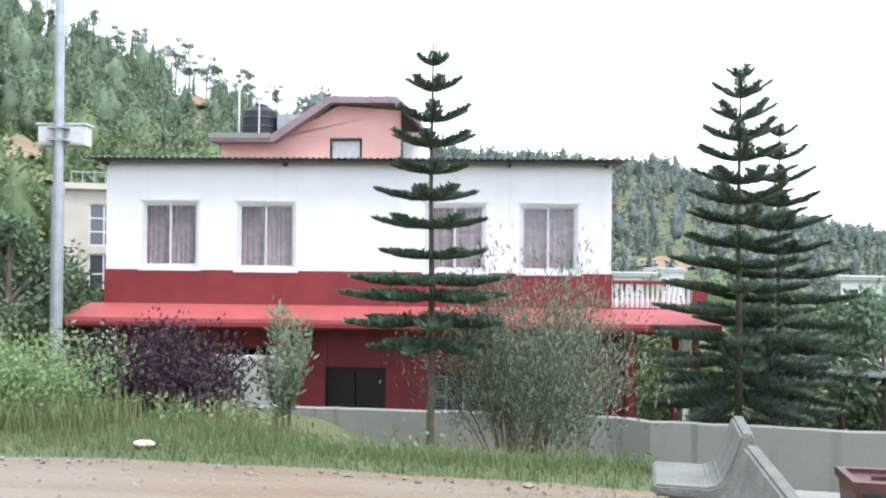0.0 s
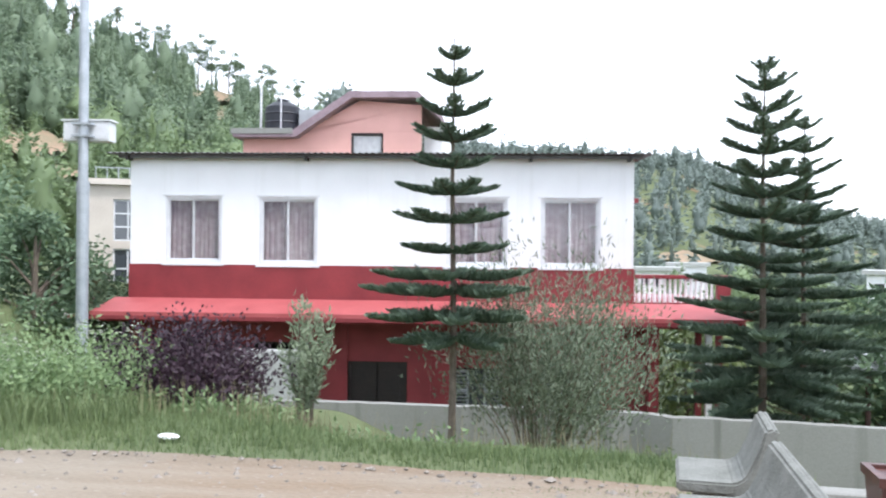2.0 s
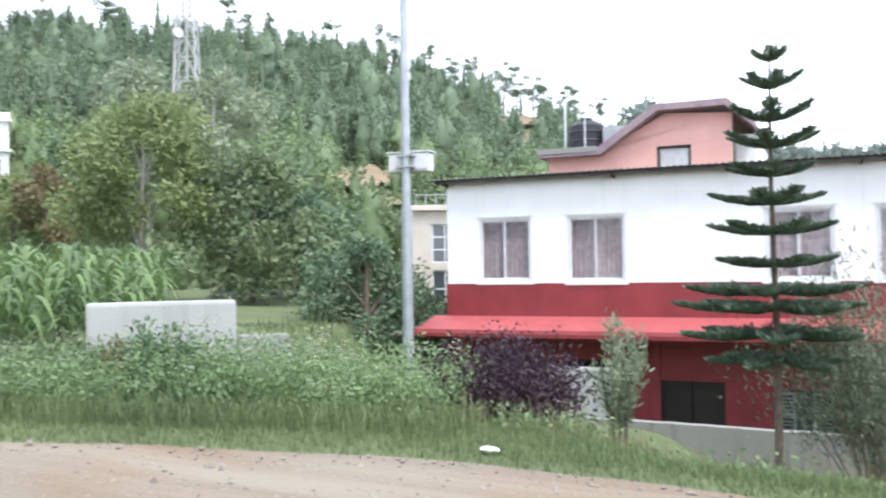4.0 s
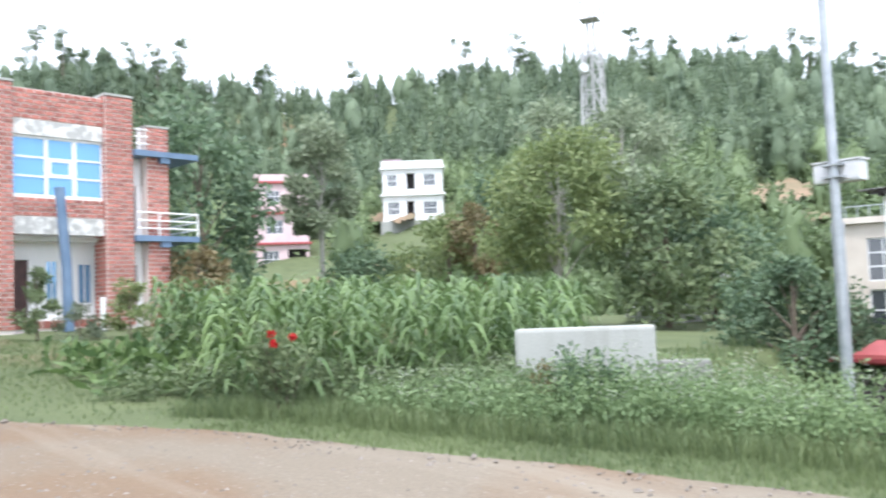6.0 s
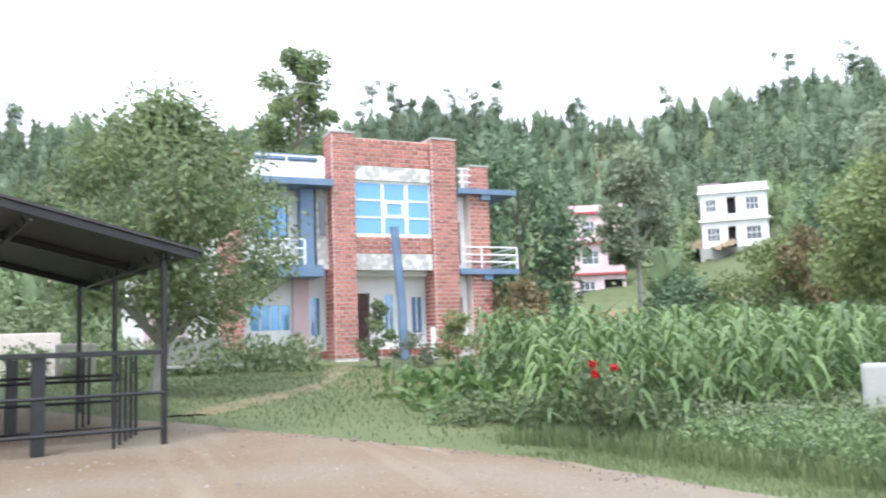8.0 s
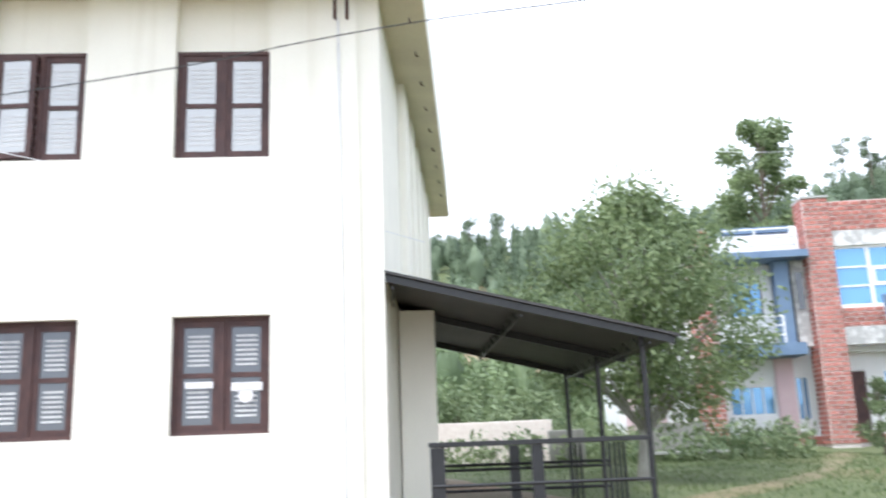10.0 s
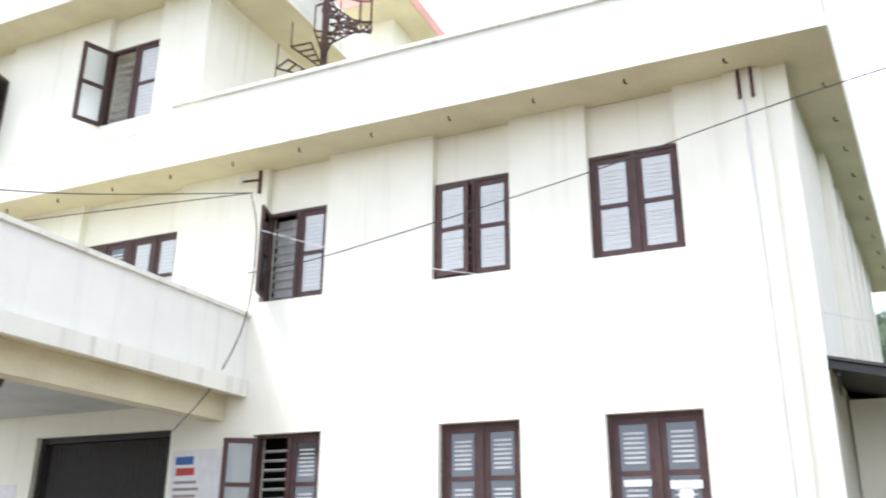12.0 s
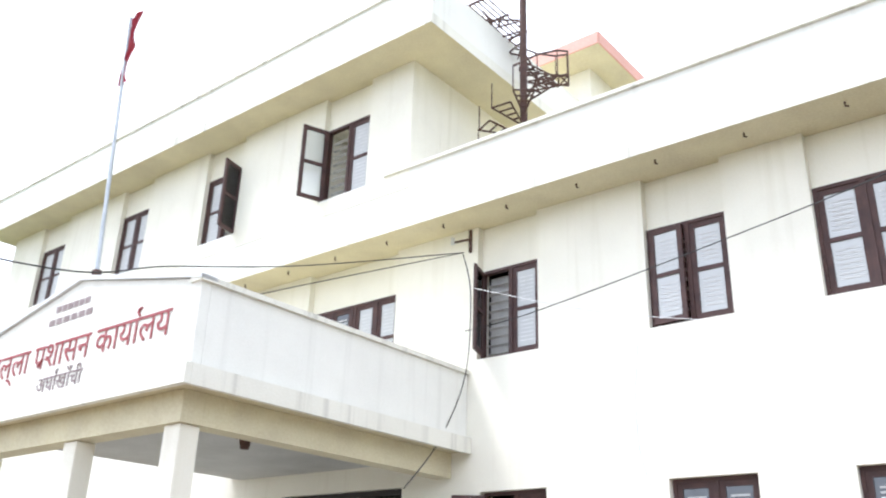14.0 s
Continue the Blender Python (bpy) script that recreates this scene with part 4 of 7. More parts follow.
def office_window(parent, u0, u1, z0, z1, y, left=0, right=0, pane=FROSTED, patches=False):
    um = (u0 + u1) / 2
    f = part("window", walled(u0, u1, z0, z1, [(u0 + 0.05, um - 0.035, z0 + 0.05, z1 - 0.05), (um + 0.035, u1 - 0.05, z0 + 0.05, z1 - 0.05)], y, y + 0.1), WOOD, parent, "brown wooden casement window" + (" with a leaf swung open" if left or right else ""))
    a = casement(u0 + 0.05, um - 0.035, z0 + 0.05, z1 - 0.05, f, pane=CLEAR if left > 20 else pane)
    a.matrix_basis = pose(u0 + 0.05, y + 0.02 - (0.06 if left else 0), 0, 0, 0, -left)
    b = casement(um + 0.035, u1 - 0.05, z0 + 0.05, z1 - 0.05, f, pane=CLEAR if right > 20 else pane)
    b.matrix_basis = Matrix.Translation((u1 - 0.05, y + 0.02 - (0.06 if right else 0), 0)) @ Matrix.Rotation(radians(right), 4, "Z") @ Matrix.Translation((-(u1 - 0.05 - um - 0.035), 0, 0))
    n = 9
    for i in range(n):
        z = z0 + 0.12 + i * (z1 - z0 - 0.2) / n
        bm = boxes([(u0 + 0.06, u1 - 0.06, 0, 0.05, 0, 0.014)])
        bmesh.ops.rotate(bm, verts=bm.verts[:], matrix=Matrix.Rotation(radians(-30), 3, "X"))
        bmesh.ops.translate(bm, verts=bm.verts[:], vec=(0, y + 0.12, z))
        part("louvre_slat", bm, BLIND, f)
    if patches:
        part("sticker", box(u0 + 0.16, um - 0.1, y + 0.006, y + 0.012, z0 + 0.56, z0 + 0.64), POSTER_WHITE, f)
        part("sticker", box(um + 0.12, u1 - 0.1, y + 0.006, y + 0.012, z0 + 0.52, z0 + 0.62), POSTER_WHITE, f)
        part("sticker", rod([((um + u1) / 2, y + 0.006, z0 + 0.46), ((um + u1) / 2, y + 0.011, z0 + 0.46)], 0.09, 14), POSTER_WHITE, f)
    return f


def skewed(front, back, z0, z1):
    """An upright block over a four-cornered plan."""
    return prism([*front, *back], z0, z1, "z")


def office():
    h = thing("office_building", OFFICE, "cream three-storey office block with deep slabs and brown windows", "building")
    S, P = 7.63, 8.73                       # soffit and parapet of the second storey
    up = [(-2.86, -1.64), (-5.2, -4.0), (-8.18, -7.02), (-12.25, -9.98), (-15.7, -14.5), (-19.1, -17.9)]
    low = [(-2.8, -1.61), (-5.07, -3.92), (-8.08, -6.92)]
    holes = [(a, b, 5.33, S) for a, b in up] + [(a, b, 1.86, 3.29) for a, b in low] + [(-12.5, -9.63, 0.4, 3.45)]
    part("front_wall", walled(-24, -0.2, 0.0, S, holes, 0, 0.32), CREAM, h, "cream limewashed front wall")
    for a, b in up:
        part("recess_panel", box(a, b, 0.13, 0.3, 6.844, S - 0.004), CREAM, h)
    for i, (a, b) in enumerate(up):
        if b - a > 2:
            office_window(h, a, (a + b) / 2 - 0.01, 5.33, 6.84, 0.1, pane=PANE_DARK)
            office_window(h, (a + b) / 2 + 0.01, b, 5.33, 6.84, 0.1)
        else:
            f = office_window(h, a, b, 5.33, 6.84, 0.1, left=(0, 6, 70, 0, 0, 0)[i])
            if i == 2:
                part("blind", box(a + 0.06, (a + b) / 2, 0.3, 0.312, 5.4, 6.77), BLIND, f, "pale blind behind the louvres")
    for i, (a, b) in enumerate(low):
        office_window(h, a, b, 1.86, 3.29, 0.1, left=(0, 0, 150)[i], pane=PANE_DARK, patches=i == 0)
    # the end wall runs off at a slant
    part("end_wall", skewed([(-0.202, 0.33), (-0.5, 0.33)], [(0.5, 11.0), (0.8, 11.0)], 0, S), CREAM, h)
    for v in (3.0, 4.6, 6.2, 7.8, 9.4):
        e = -0.2 + 0.094 * (v - 0.33)
        part("end_pier", skewed([(e + 0.002, v), (e + 0.122, v)], [(e + 0.197, v + 0.8), (e + 0.077, v + 0.8)], 0, S - 0.004), CREAM, h)
    part("rear_wall", box(-24, 0.8, 11.01, 11.3, 0, S), CREAM, h)
    # near-black sheet added behind the windows for the unlit rooms
    part("dark_office_sheet", box(-23.9, -0.5, 1.3, 1.4, 0.05, S - 0.05), DARK, h)
    part("corner_pilaster", box(-0.98, -0.5, -0.07, -0.004, 0.0, S - 0.004), CREAM, h)
    part("corner_pier", box(-0.02, 0.5, 2.0, 2.6, 0.0, 3.6), CREAM, h)
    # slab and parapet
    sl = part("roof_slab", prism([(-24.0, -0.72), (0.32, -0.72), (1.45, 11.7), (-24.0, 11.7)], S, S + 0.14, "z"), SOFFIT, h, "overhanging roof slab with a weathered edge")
    part("parapet", walled(-24.0, 0.3, S + 0.144, P, [], -0.71, -0.56), WHITE_WALL, h, "plain parapet wall")
    part("slab_edge", box(-24.0, 0.34, -0.735, -0.724, S - 0.01, S + 0.16), CREAM_EDGE, h)
    part("parapet_side", prism([(0.3, -0.55), (1.43, 11.65), (1.28, 11.65), (0.15, -0.55)], S + 0.144, P, "z"), WHITE_WALL, h)
    part("coping", box(-9.75, 0.35, -0.76, -0.52, P + 0.004, P + 0.07, 0.01), CREAM_EDGE, h)
    for i in range(15):
        u = -0.9 - i * 1.28
        part("soffit_hook", rod([(u, -0.45, S - 0.005), (u, -0.45, S - 0.06), (u + 0.04, -0.47, S - 0.09)], 0.013, 6), RUST, sl)
    for i in range(9):
        v = 0.7 + i * 1.1
        u = 0.16 + 0.1 * v
        part("soffit_hook", rod([(u, v, S - 0.005), (u, v, S - 0.06), (u + 0.04, v - 0.02, S - 0.09)], 0.013, 6), RUST, sl)
    # short thin rods added in place of two dark stain streaks
    for u in (-0.78, -0.62):
        part("stain_streak", rod([(u, -0.1, S - 0.01), (u, -0.1, 7.2)], 0.022, 8), RUST, h)
    part("conduit", rod([(-0.74, -0.09, 7.2), (-0.7, -0.09, 0.5)], 0.014, 6), ALUM, h)
    # third storey over the far part, flush with the parapet
    T = 11.0
    y3 = -0.7
    third = [(-11.45, -10.22), (-15.2, -13.95), (-18.55, -17.35), (-22.4, -21.1)]
    part("third_floor_wall", walled(-24.0, -9.17, P - 0.35, T, [(a, b, 8.68, T) for a, b in third], y3 - 0.02, 0.1), CREAM, h)
    for i, (a, b) in enumerate(third):
        part("recess_panel", box(a, b, y3 + 0.1, 0.08, 10.314, T - 0.004), CREAM, h)
        office_window(h, a, b, 8.68, 10.31, y3 + 0.08, left=(110, 0, 0, 0)[i], right=(0, 105, 0, 0)[i])
    part("third_side_wall", box(-9.4, -9.17, 0.104, 10, P - 0.3, T), CREAM, h)
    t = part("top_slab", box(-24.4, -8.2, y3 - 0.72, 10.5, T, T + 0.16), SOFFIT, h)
    part("slab_edge", box(-24.4, -8.19, y3 - 0.735, y3 - 0.724, T - 0.01, T + 0.2), CREAM_EDGE, t)
    part("slab_edge", box(-8.196, -8.185, y3 - 0.72, 10.5, T - 0.01, T + 0.2), CREAM_EDGE, t)
    part("top_parapet", walled(-24.4, -8.2, T + 0.164, T + 1.0, [], y3 - 0.7, y3 - 0.56), WHITE_WALL, h)
    part("top_parapet_side", box(-8.36, -8.21, y3 - 0.55, 10.5, T + 0.164, T + 1.0), WHITE_WALL, h)
    part("coping", box(-24.4, -8.15, y3 - 0.74, y3 - 0.5, T + 1.004, T + 1.06), CREAM_EDGE, h)
    # roof room with a pink-edged slab
    part("stair_house", box(-10.1, -7.95, 3.7, 7.5, S + 0.15, 12.78), CREAM, h)
    part("stair_house_slab", box(-10.7, -7.36, 3.0, 8.1, 12.784, 12.88), SOFFIT, h)
    part("pink_edge", box(-10.72, -7.34, 2.96, 2.996, 12.78, 13.06), PINK, h)
    part("pink_edge", box(-7.356, -7.32, 3.0, 8.1, 12.78, 13.06), PINK, h)
    part("stair_house_window", box(-7.946, -7.93, 4.3, 5.0, 11.6, 12.3), PANE_DARK, h)
    # porch on columns
    F = -5.0
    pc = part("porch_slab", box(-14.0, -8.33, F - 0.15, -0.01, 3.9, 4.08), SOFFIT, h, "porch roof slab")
    part("porch_parapet", prism([(-14.0, 4.084), (-8.35, 4.084), (-8.35, 5.12), (-11.1, 5.68), (-14.0, 5.12)], F - 0.12, F + 0.02), WHITE_WALL, h, "low gabled porch parapet with painted lettering")
    part("porch_parapet_side", box(-8.49, -8.35, F + 0.024, -0.01, 4.084, 5.1), WHITE_WALL, h)
    part("porch_parapet_side", box(-14.0, -13.86, F + 0.024, -0.01, 4.084, 5.1), WHITE_WALL, h)
    part("porch_coping", box(-8.53, -8.3, F - 0.16, -0.01, 5.104, 5.17), CREAM_EDGE, h)
    part("porch_coping", prism([(-8.3, 5.124), (-8.3, 5.18), (-11.1, 5.75), (-14.05, 5.18), (-14.05, 5.124), (-11.1, 5.684)], F - 0.17, F + 0.06), ALUM, h)
    part("porch_edge", box(-14.05, -8.25, F - 0.24, F - 0.154, 3.86, 4.1), CREAM_EDGE, h)
    part("porch_edge", box(-8.326, -8.25, F - 0.15, -0.01, 3.86, 4.1), CREAM_EDGE, h)
    part("porch_beam", box(-13.8, -8.63, F + 0.05, F + 0.35, 3.52, 3.896), SOFFIT, h)
    part("porch_beam", box(-8.93, -8.63, F + 0.354, -0.01, 3.52, 3.896), SOFFIT, h)
    part("porch_ceiling", box(-13.7, -8.95, F + 0.36, -0.02, 3.82, 3.894), CEILING_SHADED, h)
    for u in (-9.0, -11.2, -13.7):
        part("porch_column", box(u, u + 0.31, F + 0.1, F + 0.37, 0.2, 3.516, 0.012), CREAM, h)
    li = thing("porch_ceiling_lamp", OFFICE @ pose(-9.9, -3.0, 3.815), "dark round ceiling lamp fitting under the porch", "lamp")
    part("rose", rod([(0, 0, 0), (0, 0, -0.05)], 0.17, 14), RUST, li)
    part("bulb_holder", rod([(0, 0, -0.05), (0, 0, -0.2)], 0.09, 10, 0.06), RUST, li)
    d = part("entrance_door", walled(-12.5, -9.63, 0.4, 3.45, [(-12.4, -9.73, 0.4, 3.35)], 0.1, 0.22), WOOD_DARK, h, "dark entrance with a folding steel gate")
    part("door_leaf", box(-12.4, -9.73, 0.2, 0.25, 0.4, 3.34), WOOD_DARK, d)
    for i in range(25):
        part("gate_bar", rod([(-12.36 + i * 0.106, 0.14, 0.4), (-12.36 + i * 0.106, 0.14, 3.3)], 0.01, 5), BLACK, d)
    # posters and notices on the wall
    for a, b, z0, z1, mt in ((-9.55, -8.4, 1.7, 3.12, POSTER_WHITE), (-13.6, -12.8, 1.7, 2.7, POSTER_WHITE)):
        po = thing("poster", OFFICE @ pose(a, -0.006, z0), "white notice poster pasted beside the entrance", "poster", "notices on the wall")
        part("sheet", box(0, b - a, -0.006, 0, 0, z1 - z0), mt, po)
        part("print_block", box(0.08, 0.42, -0.01, -0.007, z1 - z0 - 0.22, z1 - z0 - 0.1), POSTER_BLUE, po)
        part("print_block", box(0.1, 0.45, -0.01, -0.007, z1 - z0 - 0.38, z1 - z0 - 0.27), POSTER_RED, po)
        for i in range(4):
            part("print_line", box(0.08, 0.5 + 0.05 * (i % 2), -0.01, -0.007, z1 - z0 - 0.5 - i * 0.1, z1 - z0 - 0.46 - i * 0.1), SIGN_GREY, po)
    part("plinth_step", box(-14.2, -8.0, F - 0.3, -0.01, 0.0, 0.42), CONCRETE_PALE, h)
    return h


def lettering(text, size, u, z, mat, name):
    c = bpy.data.curves.new(name, "FONT")
    c.body, c.size, c.align_x, c.extrude = text, size, "CENTER", 0.004
    o = bpy.data.objects.new(name, c)
    scene.collection.objects.link(o)
    bpy.context.view_layer.update()
    me = bpy.data.meshes.new_from_object(o.evaluated_get(bpy.context.evaluated_depsgraph_get()))
    bpy.data.objects.remove(o)
    me.materials.append(mat)
    ob = new(name, me)
    ob.matrix_world = OFFICE @ pose(u, -5.128, z, 90, 0, 0)
    return tagged(ob, "painted lettering on the porch parapet", "lettering")


WHITE_WALL = streaked("white_limewash", (0.86, 0.86, 0.82), (0.5, 0.5, 0.46), amount=0.22)
# white ceiling with the porch's shade put in as a greyer base colour
CEILING_SHADED = material("porch_ceiling_shaded_white", (0.55, 0.55, 0.53), (0.47, 0.47, 0.45), 0.9, 1.5, 0.7, 0.05, 40)
office()
red_sign = lettering("िजल्ला पशासन कायालय", 0.52, -11.2, 4.54, SIGN_RED, "sign_lettering")
grey_sign = lettering("अघाखाँची", 0.32, -11.25, 4.19, SIGN_GREY, "sign_lettering")


def text_right(sign, part_text, size):
    """Where the last letter of part_text ends, along the sign's own line."""
    c = bpy.data.curves.new("gauge", "FONT")
    c.body, c.size = part_text, size
    o = bpy.data.objects.new("gauge", c)
    scene.collection.objects.link(o)
    bpy.context.view_layer.update()
    wide = o.dimensions.x
    bpy.data.objects.remove(o)
    return min(v.co.x for v in sign.data.vertices) + wide


def joined_stroke(sign, text, size, mat, points):
    """A stroke that belongs to a joined letter, in parts of the letter's size from its right edge and the baseline."""
    u = text_right(sign, text, size)
    ob = part("letter_stroke", rod([(u + a * size, b * size, 0.004) for a, b in points], 0.035 * size, 6), mat, sign)
    return ob


joined_stroke(red_sign, "िजल्ला प", 0.52, SIGN_RED, ((-0.09, 0.26), (-0.2, 0.16), (-0.3, 0.06)))
joined_stroke(red_sign, "िजल्ला पशासन काया", 0.52, SIGN_RED, ((-0.05, 0.66), (-0.13, 0.75), (-0.1, 0.85), (0.0, 0.85)))
joined_stroke(grey_sign, "अघा", 0.32, SIGN_GREY, ((-0.05, 0.66), (-0.13, 0.75), (-0.1, 0.85), (0.0, 0.85)))
for w, z in ((0.9, 5.32), (1.15, 5.14)):
    for i in range(6):
        tagged(single("sign_bar", box(-w / 2 + i * w / 6, -w / 2 + (i + 0.8) * w / 6, -0.002, 0.004, 0, 0.09), SIGN_GREY, OFFICE @ pose(-11.25, -5.126, z), "short painted bar of unreadable small lettering", "lettering", "small painted words"))


# flagpole on the porch
fp = thing("flagpole", OFFICE @ pose(-11.2, -4.9, 5.68), "thin steel flagpole with a drooping red pennant", "flagpole")
part("pole", rod([(0, 0, 0), (0, 0, 4.9)], 0.035, 8, 0.025), STEEL, fp)
fp.matrix_world = fp.matrix_world @ Matrix.Rotation(radians(-6.5), 4, "Y")
part("collar", rod([(0, 0, 0), (0, 0, 0.25)], 0.07, 8), RUST, fp)
bm = bmesh.new()
cols = []
for i in range(15):
    t = i / 14
    wd = 0.3 * (1 - 0.55 * abs(math.sin(t * 6.0))) * (1 - 0.2 * t)
    cols.append([bm.verts.new((0.03 + wd * k / 4 - (0.1 * t if t > 0.5 else 0), 0.03 * math.sin(k * 1.9 + t * 5), 4.86 - 1.35 * t)) for k in range(5)])
for a, b in zip(cols, cols[1:]):
    for k in range(4):
        bm.faces.new((a[k], a[k + 1], b[k + 1], b[k]))
bmesh.ops.solidify(bm, geom=bm.faces[:], thickness=0.006)
part("pennant", bm, FLAG, fp, "crumpled red pennant hanging down")


# spiral stair on the roof
def spiral_stair():
    s = thing("spiral_stair", OFFICE @ pose(-7.78, 0.8, 7.72), "rusty steel spiral stair on the flat roof", "stair")
    part("centre_pole", rod([(0, 0, 0), (0, 0, 6.3)], 0.07, 10), RUST, s)
    bars = []
    for i in range(19):
        a = radians(-330 + i * 29)
        z = 0.25 + i * 0.235
        st = part("tread", bmesh.new(), RUST, s)
        bm = bmesh.new()
        d, e = Vector((math.cos(a), math.sin(a), 0)), Vector((math.cos(a + 0.45), math.sin(a + 0.45), 0))
        for p, q in ((d * 0.08, d * 0.85), (e * 0.08, e * 0.85), (d * 0.85, e * 0.85), (d * 0.3, e * 0.3), (d * 0.48, e * 0.48), (d * 0.66, e * 0.66)):
            rod([p + Vector((0, 0, z)), q + Vector((0, 0, z))], 0.018, 5, bm=bm)
        bm.to_mesh(st.data)
        bm.free()
        part("baluster", rod([d * 0.85 + Vector((0, 0, z)), d * 0.85 + Vector((0, 0, z + 0.5))], 0.012, 5), RUST, st)
        if i > 8:
            bars.append(d * 0.85 + Vector((0, 0, z + 0.5)))
    part("handrail", rod(bars, 0.02, 6), RUST, s)
    pl = part("landing", bmesh.new(), RUST, s)
    bm = bmesh.new()
    for i in range(12):
        rod([(-1.25 + i * 0.1, -1.0, 4.45), (-1.25 + i * 0.1, 0.3, 4.45)], 0.014, 5, bm=bm)
    for y in (-1.0, -0.35, 0.3):
        rod([(-1.25, y, 4.45), (-0.1, y, 4.45)], 0.025, 5, bm=bm)
    bm.to_mesh(pl.data)
    bm.free()
    for x in (-1.25, -0.8, -0.1):
        part("landing_post", rod([(x, -1.0, 4.45), (x, -1.0, 5.45)], 0.018, 6), STEEL, pl)
    part("landing_rail", rod([(-1.25, -1.0, 5.45), (-0.1, -1.0, 5.45)], 0.02, 6), STEEL, pl)


spiral_stair()


# ---------------------------------------------------------------- lean-to with steel railings beside the office
def lean_to():
    s = thing("queue_shelter", OFFICE @ pose(0, 0, 0), "black steel lean-to shelter with a sloping sheet roof", "shelter")
    G = 0.45
    roof = lambda u: 3.82 - 0.245 * (u + 0.35)
    y0, y1 = 0.05, 6.2
    sheet = prism([(-0.33, roof(-0.33)), (3.5, roof(3.5)), (3.5, roof(3.5) + 0.035), (-0.33, roof(-0.33) + 0.035)], y0, y1)
    part("roof_sheet", sheet, SHEET, s, "dark sloping sheet roof")
    for y in (y0 + 0.05, (y0 + y1) / 2 - 0.6, y1 - 0.6):
        part("rafter", prism([(-0.33, roof(-0.33) - 0.1), (3.45, roof(3.45) - 0.1), (3.45, roof(3.45) - 0.004), (-0.33, roof(-0.33) - 0.004)], y, y + 0.06), BLACK, s)
    for u in (-0.1, 1.5, 3.1):
        bm = bmesh.new()
        for i in range(10):
            a, b = y0 + 0.2 + i * 0.55, y0 + 0.2 + (i + 1) * 0.55
            rod([(u, a, roof(u) - 0.02), (u, (a + b) / 2, roof(u) - 0.16), (u, b, roof(u) - 0.02)], 0.012, 4, bm=bm)
        rod([(u, y0, roof(u) - 0.17), (u, y1 - 0.4, roof(u) - 0.17)], 0.018, 5, bm=bm)
        part("truss_bar", bm, BLACK, s)
    for u, y in ((3.1, 0.4), (3.1, 3.0), (3.1, 5.6)):
        part("post", rod([(u, y, 0.2), (u, y, roof(u) - 0.01)], 0.04, 8), BLACK, s)
    # two railed lanes
    for k, y in enumerate((0.4, 2.6)):
        b = thing("queue_railing", OFFICE @ pose(0, y, 0), "black steel queue railing with flat top plates", "railing", "queue railings")
        top = 1.68
        part("top_rail", box(0.3, 3.1, -0.06, 0.02, top - 0.06, top, 0.006), BLACK, b)
        for z in ((1.15, 0.72) if k == 0 else (1.35, 1.28, 0.98, 0.6)):
            part("rail", rod([(0.35, -0.02, z), (3.1, -0.02, z)], 0.024, 6), BLACK, b)
        for u, w in ((0.32, 0.18), (1.58, 0.15)):
            part("panel_post", box(u, u + w, -0.03, 0.03, 0.3, top - 0.064), BLACK, b)
        for i in range(5 if k == 0 else 3):
            part("post", rod([(2.5 + i * 0.14, 0.3 * i, 0.3), (2.5 + i * 0.14, 0.3 * i, top - 0.07)], 0.022, 6), BLACK, b)
        part("end_rail", rod([(3.08, -0.02, top - 0.03), (3.08, 1.7, top - 0.03)], 0.03, 6), BLACK, b)
    single("shelter_floor", box(-0.3, 3.8, 0.2, 6.2, 0.2, G), CONCRETE_PALE, OFFICE, "concrete floor slab of the shelter", "floor", kind="structure")
    single("corner_stone", box(0.1, 0.45, 0.6, 1.0, G + 0.004, G + 0.4, 0.03), CONCRETE, OFFICE, "rough grey block at the foot of the wall", "block")


lean_to()
# ---------------------------------------------------------------- walls, benches and small things by the road
def wall_run(name, pts, thick, top, bottom, mat, label):
    bm = bmesh.new()
    n = len(pts)
    cols = []
    for i, p in enumerate(pts):
        a, b = Vector(pts[max(i - 1, 0)]), Vector(pts[min(i + 1, n - 1)])
        d = (b - a).normalized()
        s = Vector((-d.y, d.x)) * thick / 2
        zt = top + 0.03 * noise.noise(Vector((p[0] * 2, p[1] * 2, 1)))
        q = Vector(p)
        cols.append([bm.verts.new((*(q - s), bottom)), bm.verts.new((*(q - s), zt)), bm.verts.new((*(q + s), zt)), bm.verts.new((*(q + s), bottom))])
    for a, b in zip(cols, cols[1:]):
        for k in range(4):
            bm.faces.new((a[k], b[k], b[(k + 1) % 4], a[(k + 1) % 4]))
    bm.faces.new(cols[0])
    bm.faces.new(cols[-1][::-1])
    bmesh.ops.recalc_face_normals(bm, faces=bm.faces[:])
    return tagged(new(name, mesh_of(name, bm, mat)), label, "wall", kind="structure")


def line(a, b, n):
    return [(a[0] + (b[0] - a[0]) * i / n, a[1] + (b[1] - a[1]) * i / n) for i in range(n)]


wall_run("boundary_wall", line((-3.3, 14.75), (2.7, 14.1), 24) + line((2.7, 14.1), (3.3, 13.7), 4) + line((3.3, 13.7), (12, 11.9), 30), 0.2, -1.0, -3.2, CONCRETE, "low grey concrete boundary wall stained with damp")
single("wall_stub", box(-0.65, 0.65, -0.1, 0.1, -2.0, -0.32, 0.03), CONCRETE_PALE, pose(-3.75, 16.2, 0, 0, 0, -5), "short whitewashed wall end in front of the house", "wall")
fb = thing("concrete_wall_block", pose(*polar(38.55, 11.9, 0)[:2], 0, 0, 0, 38), "freestanding pale concrete wall at the edge of the corn", "wall")
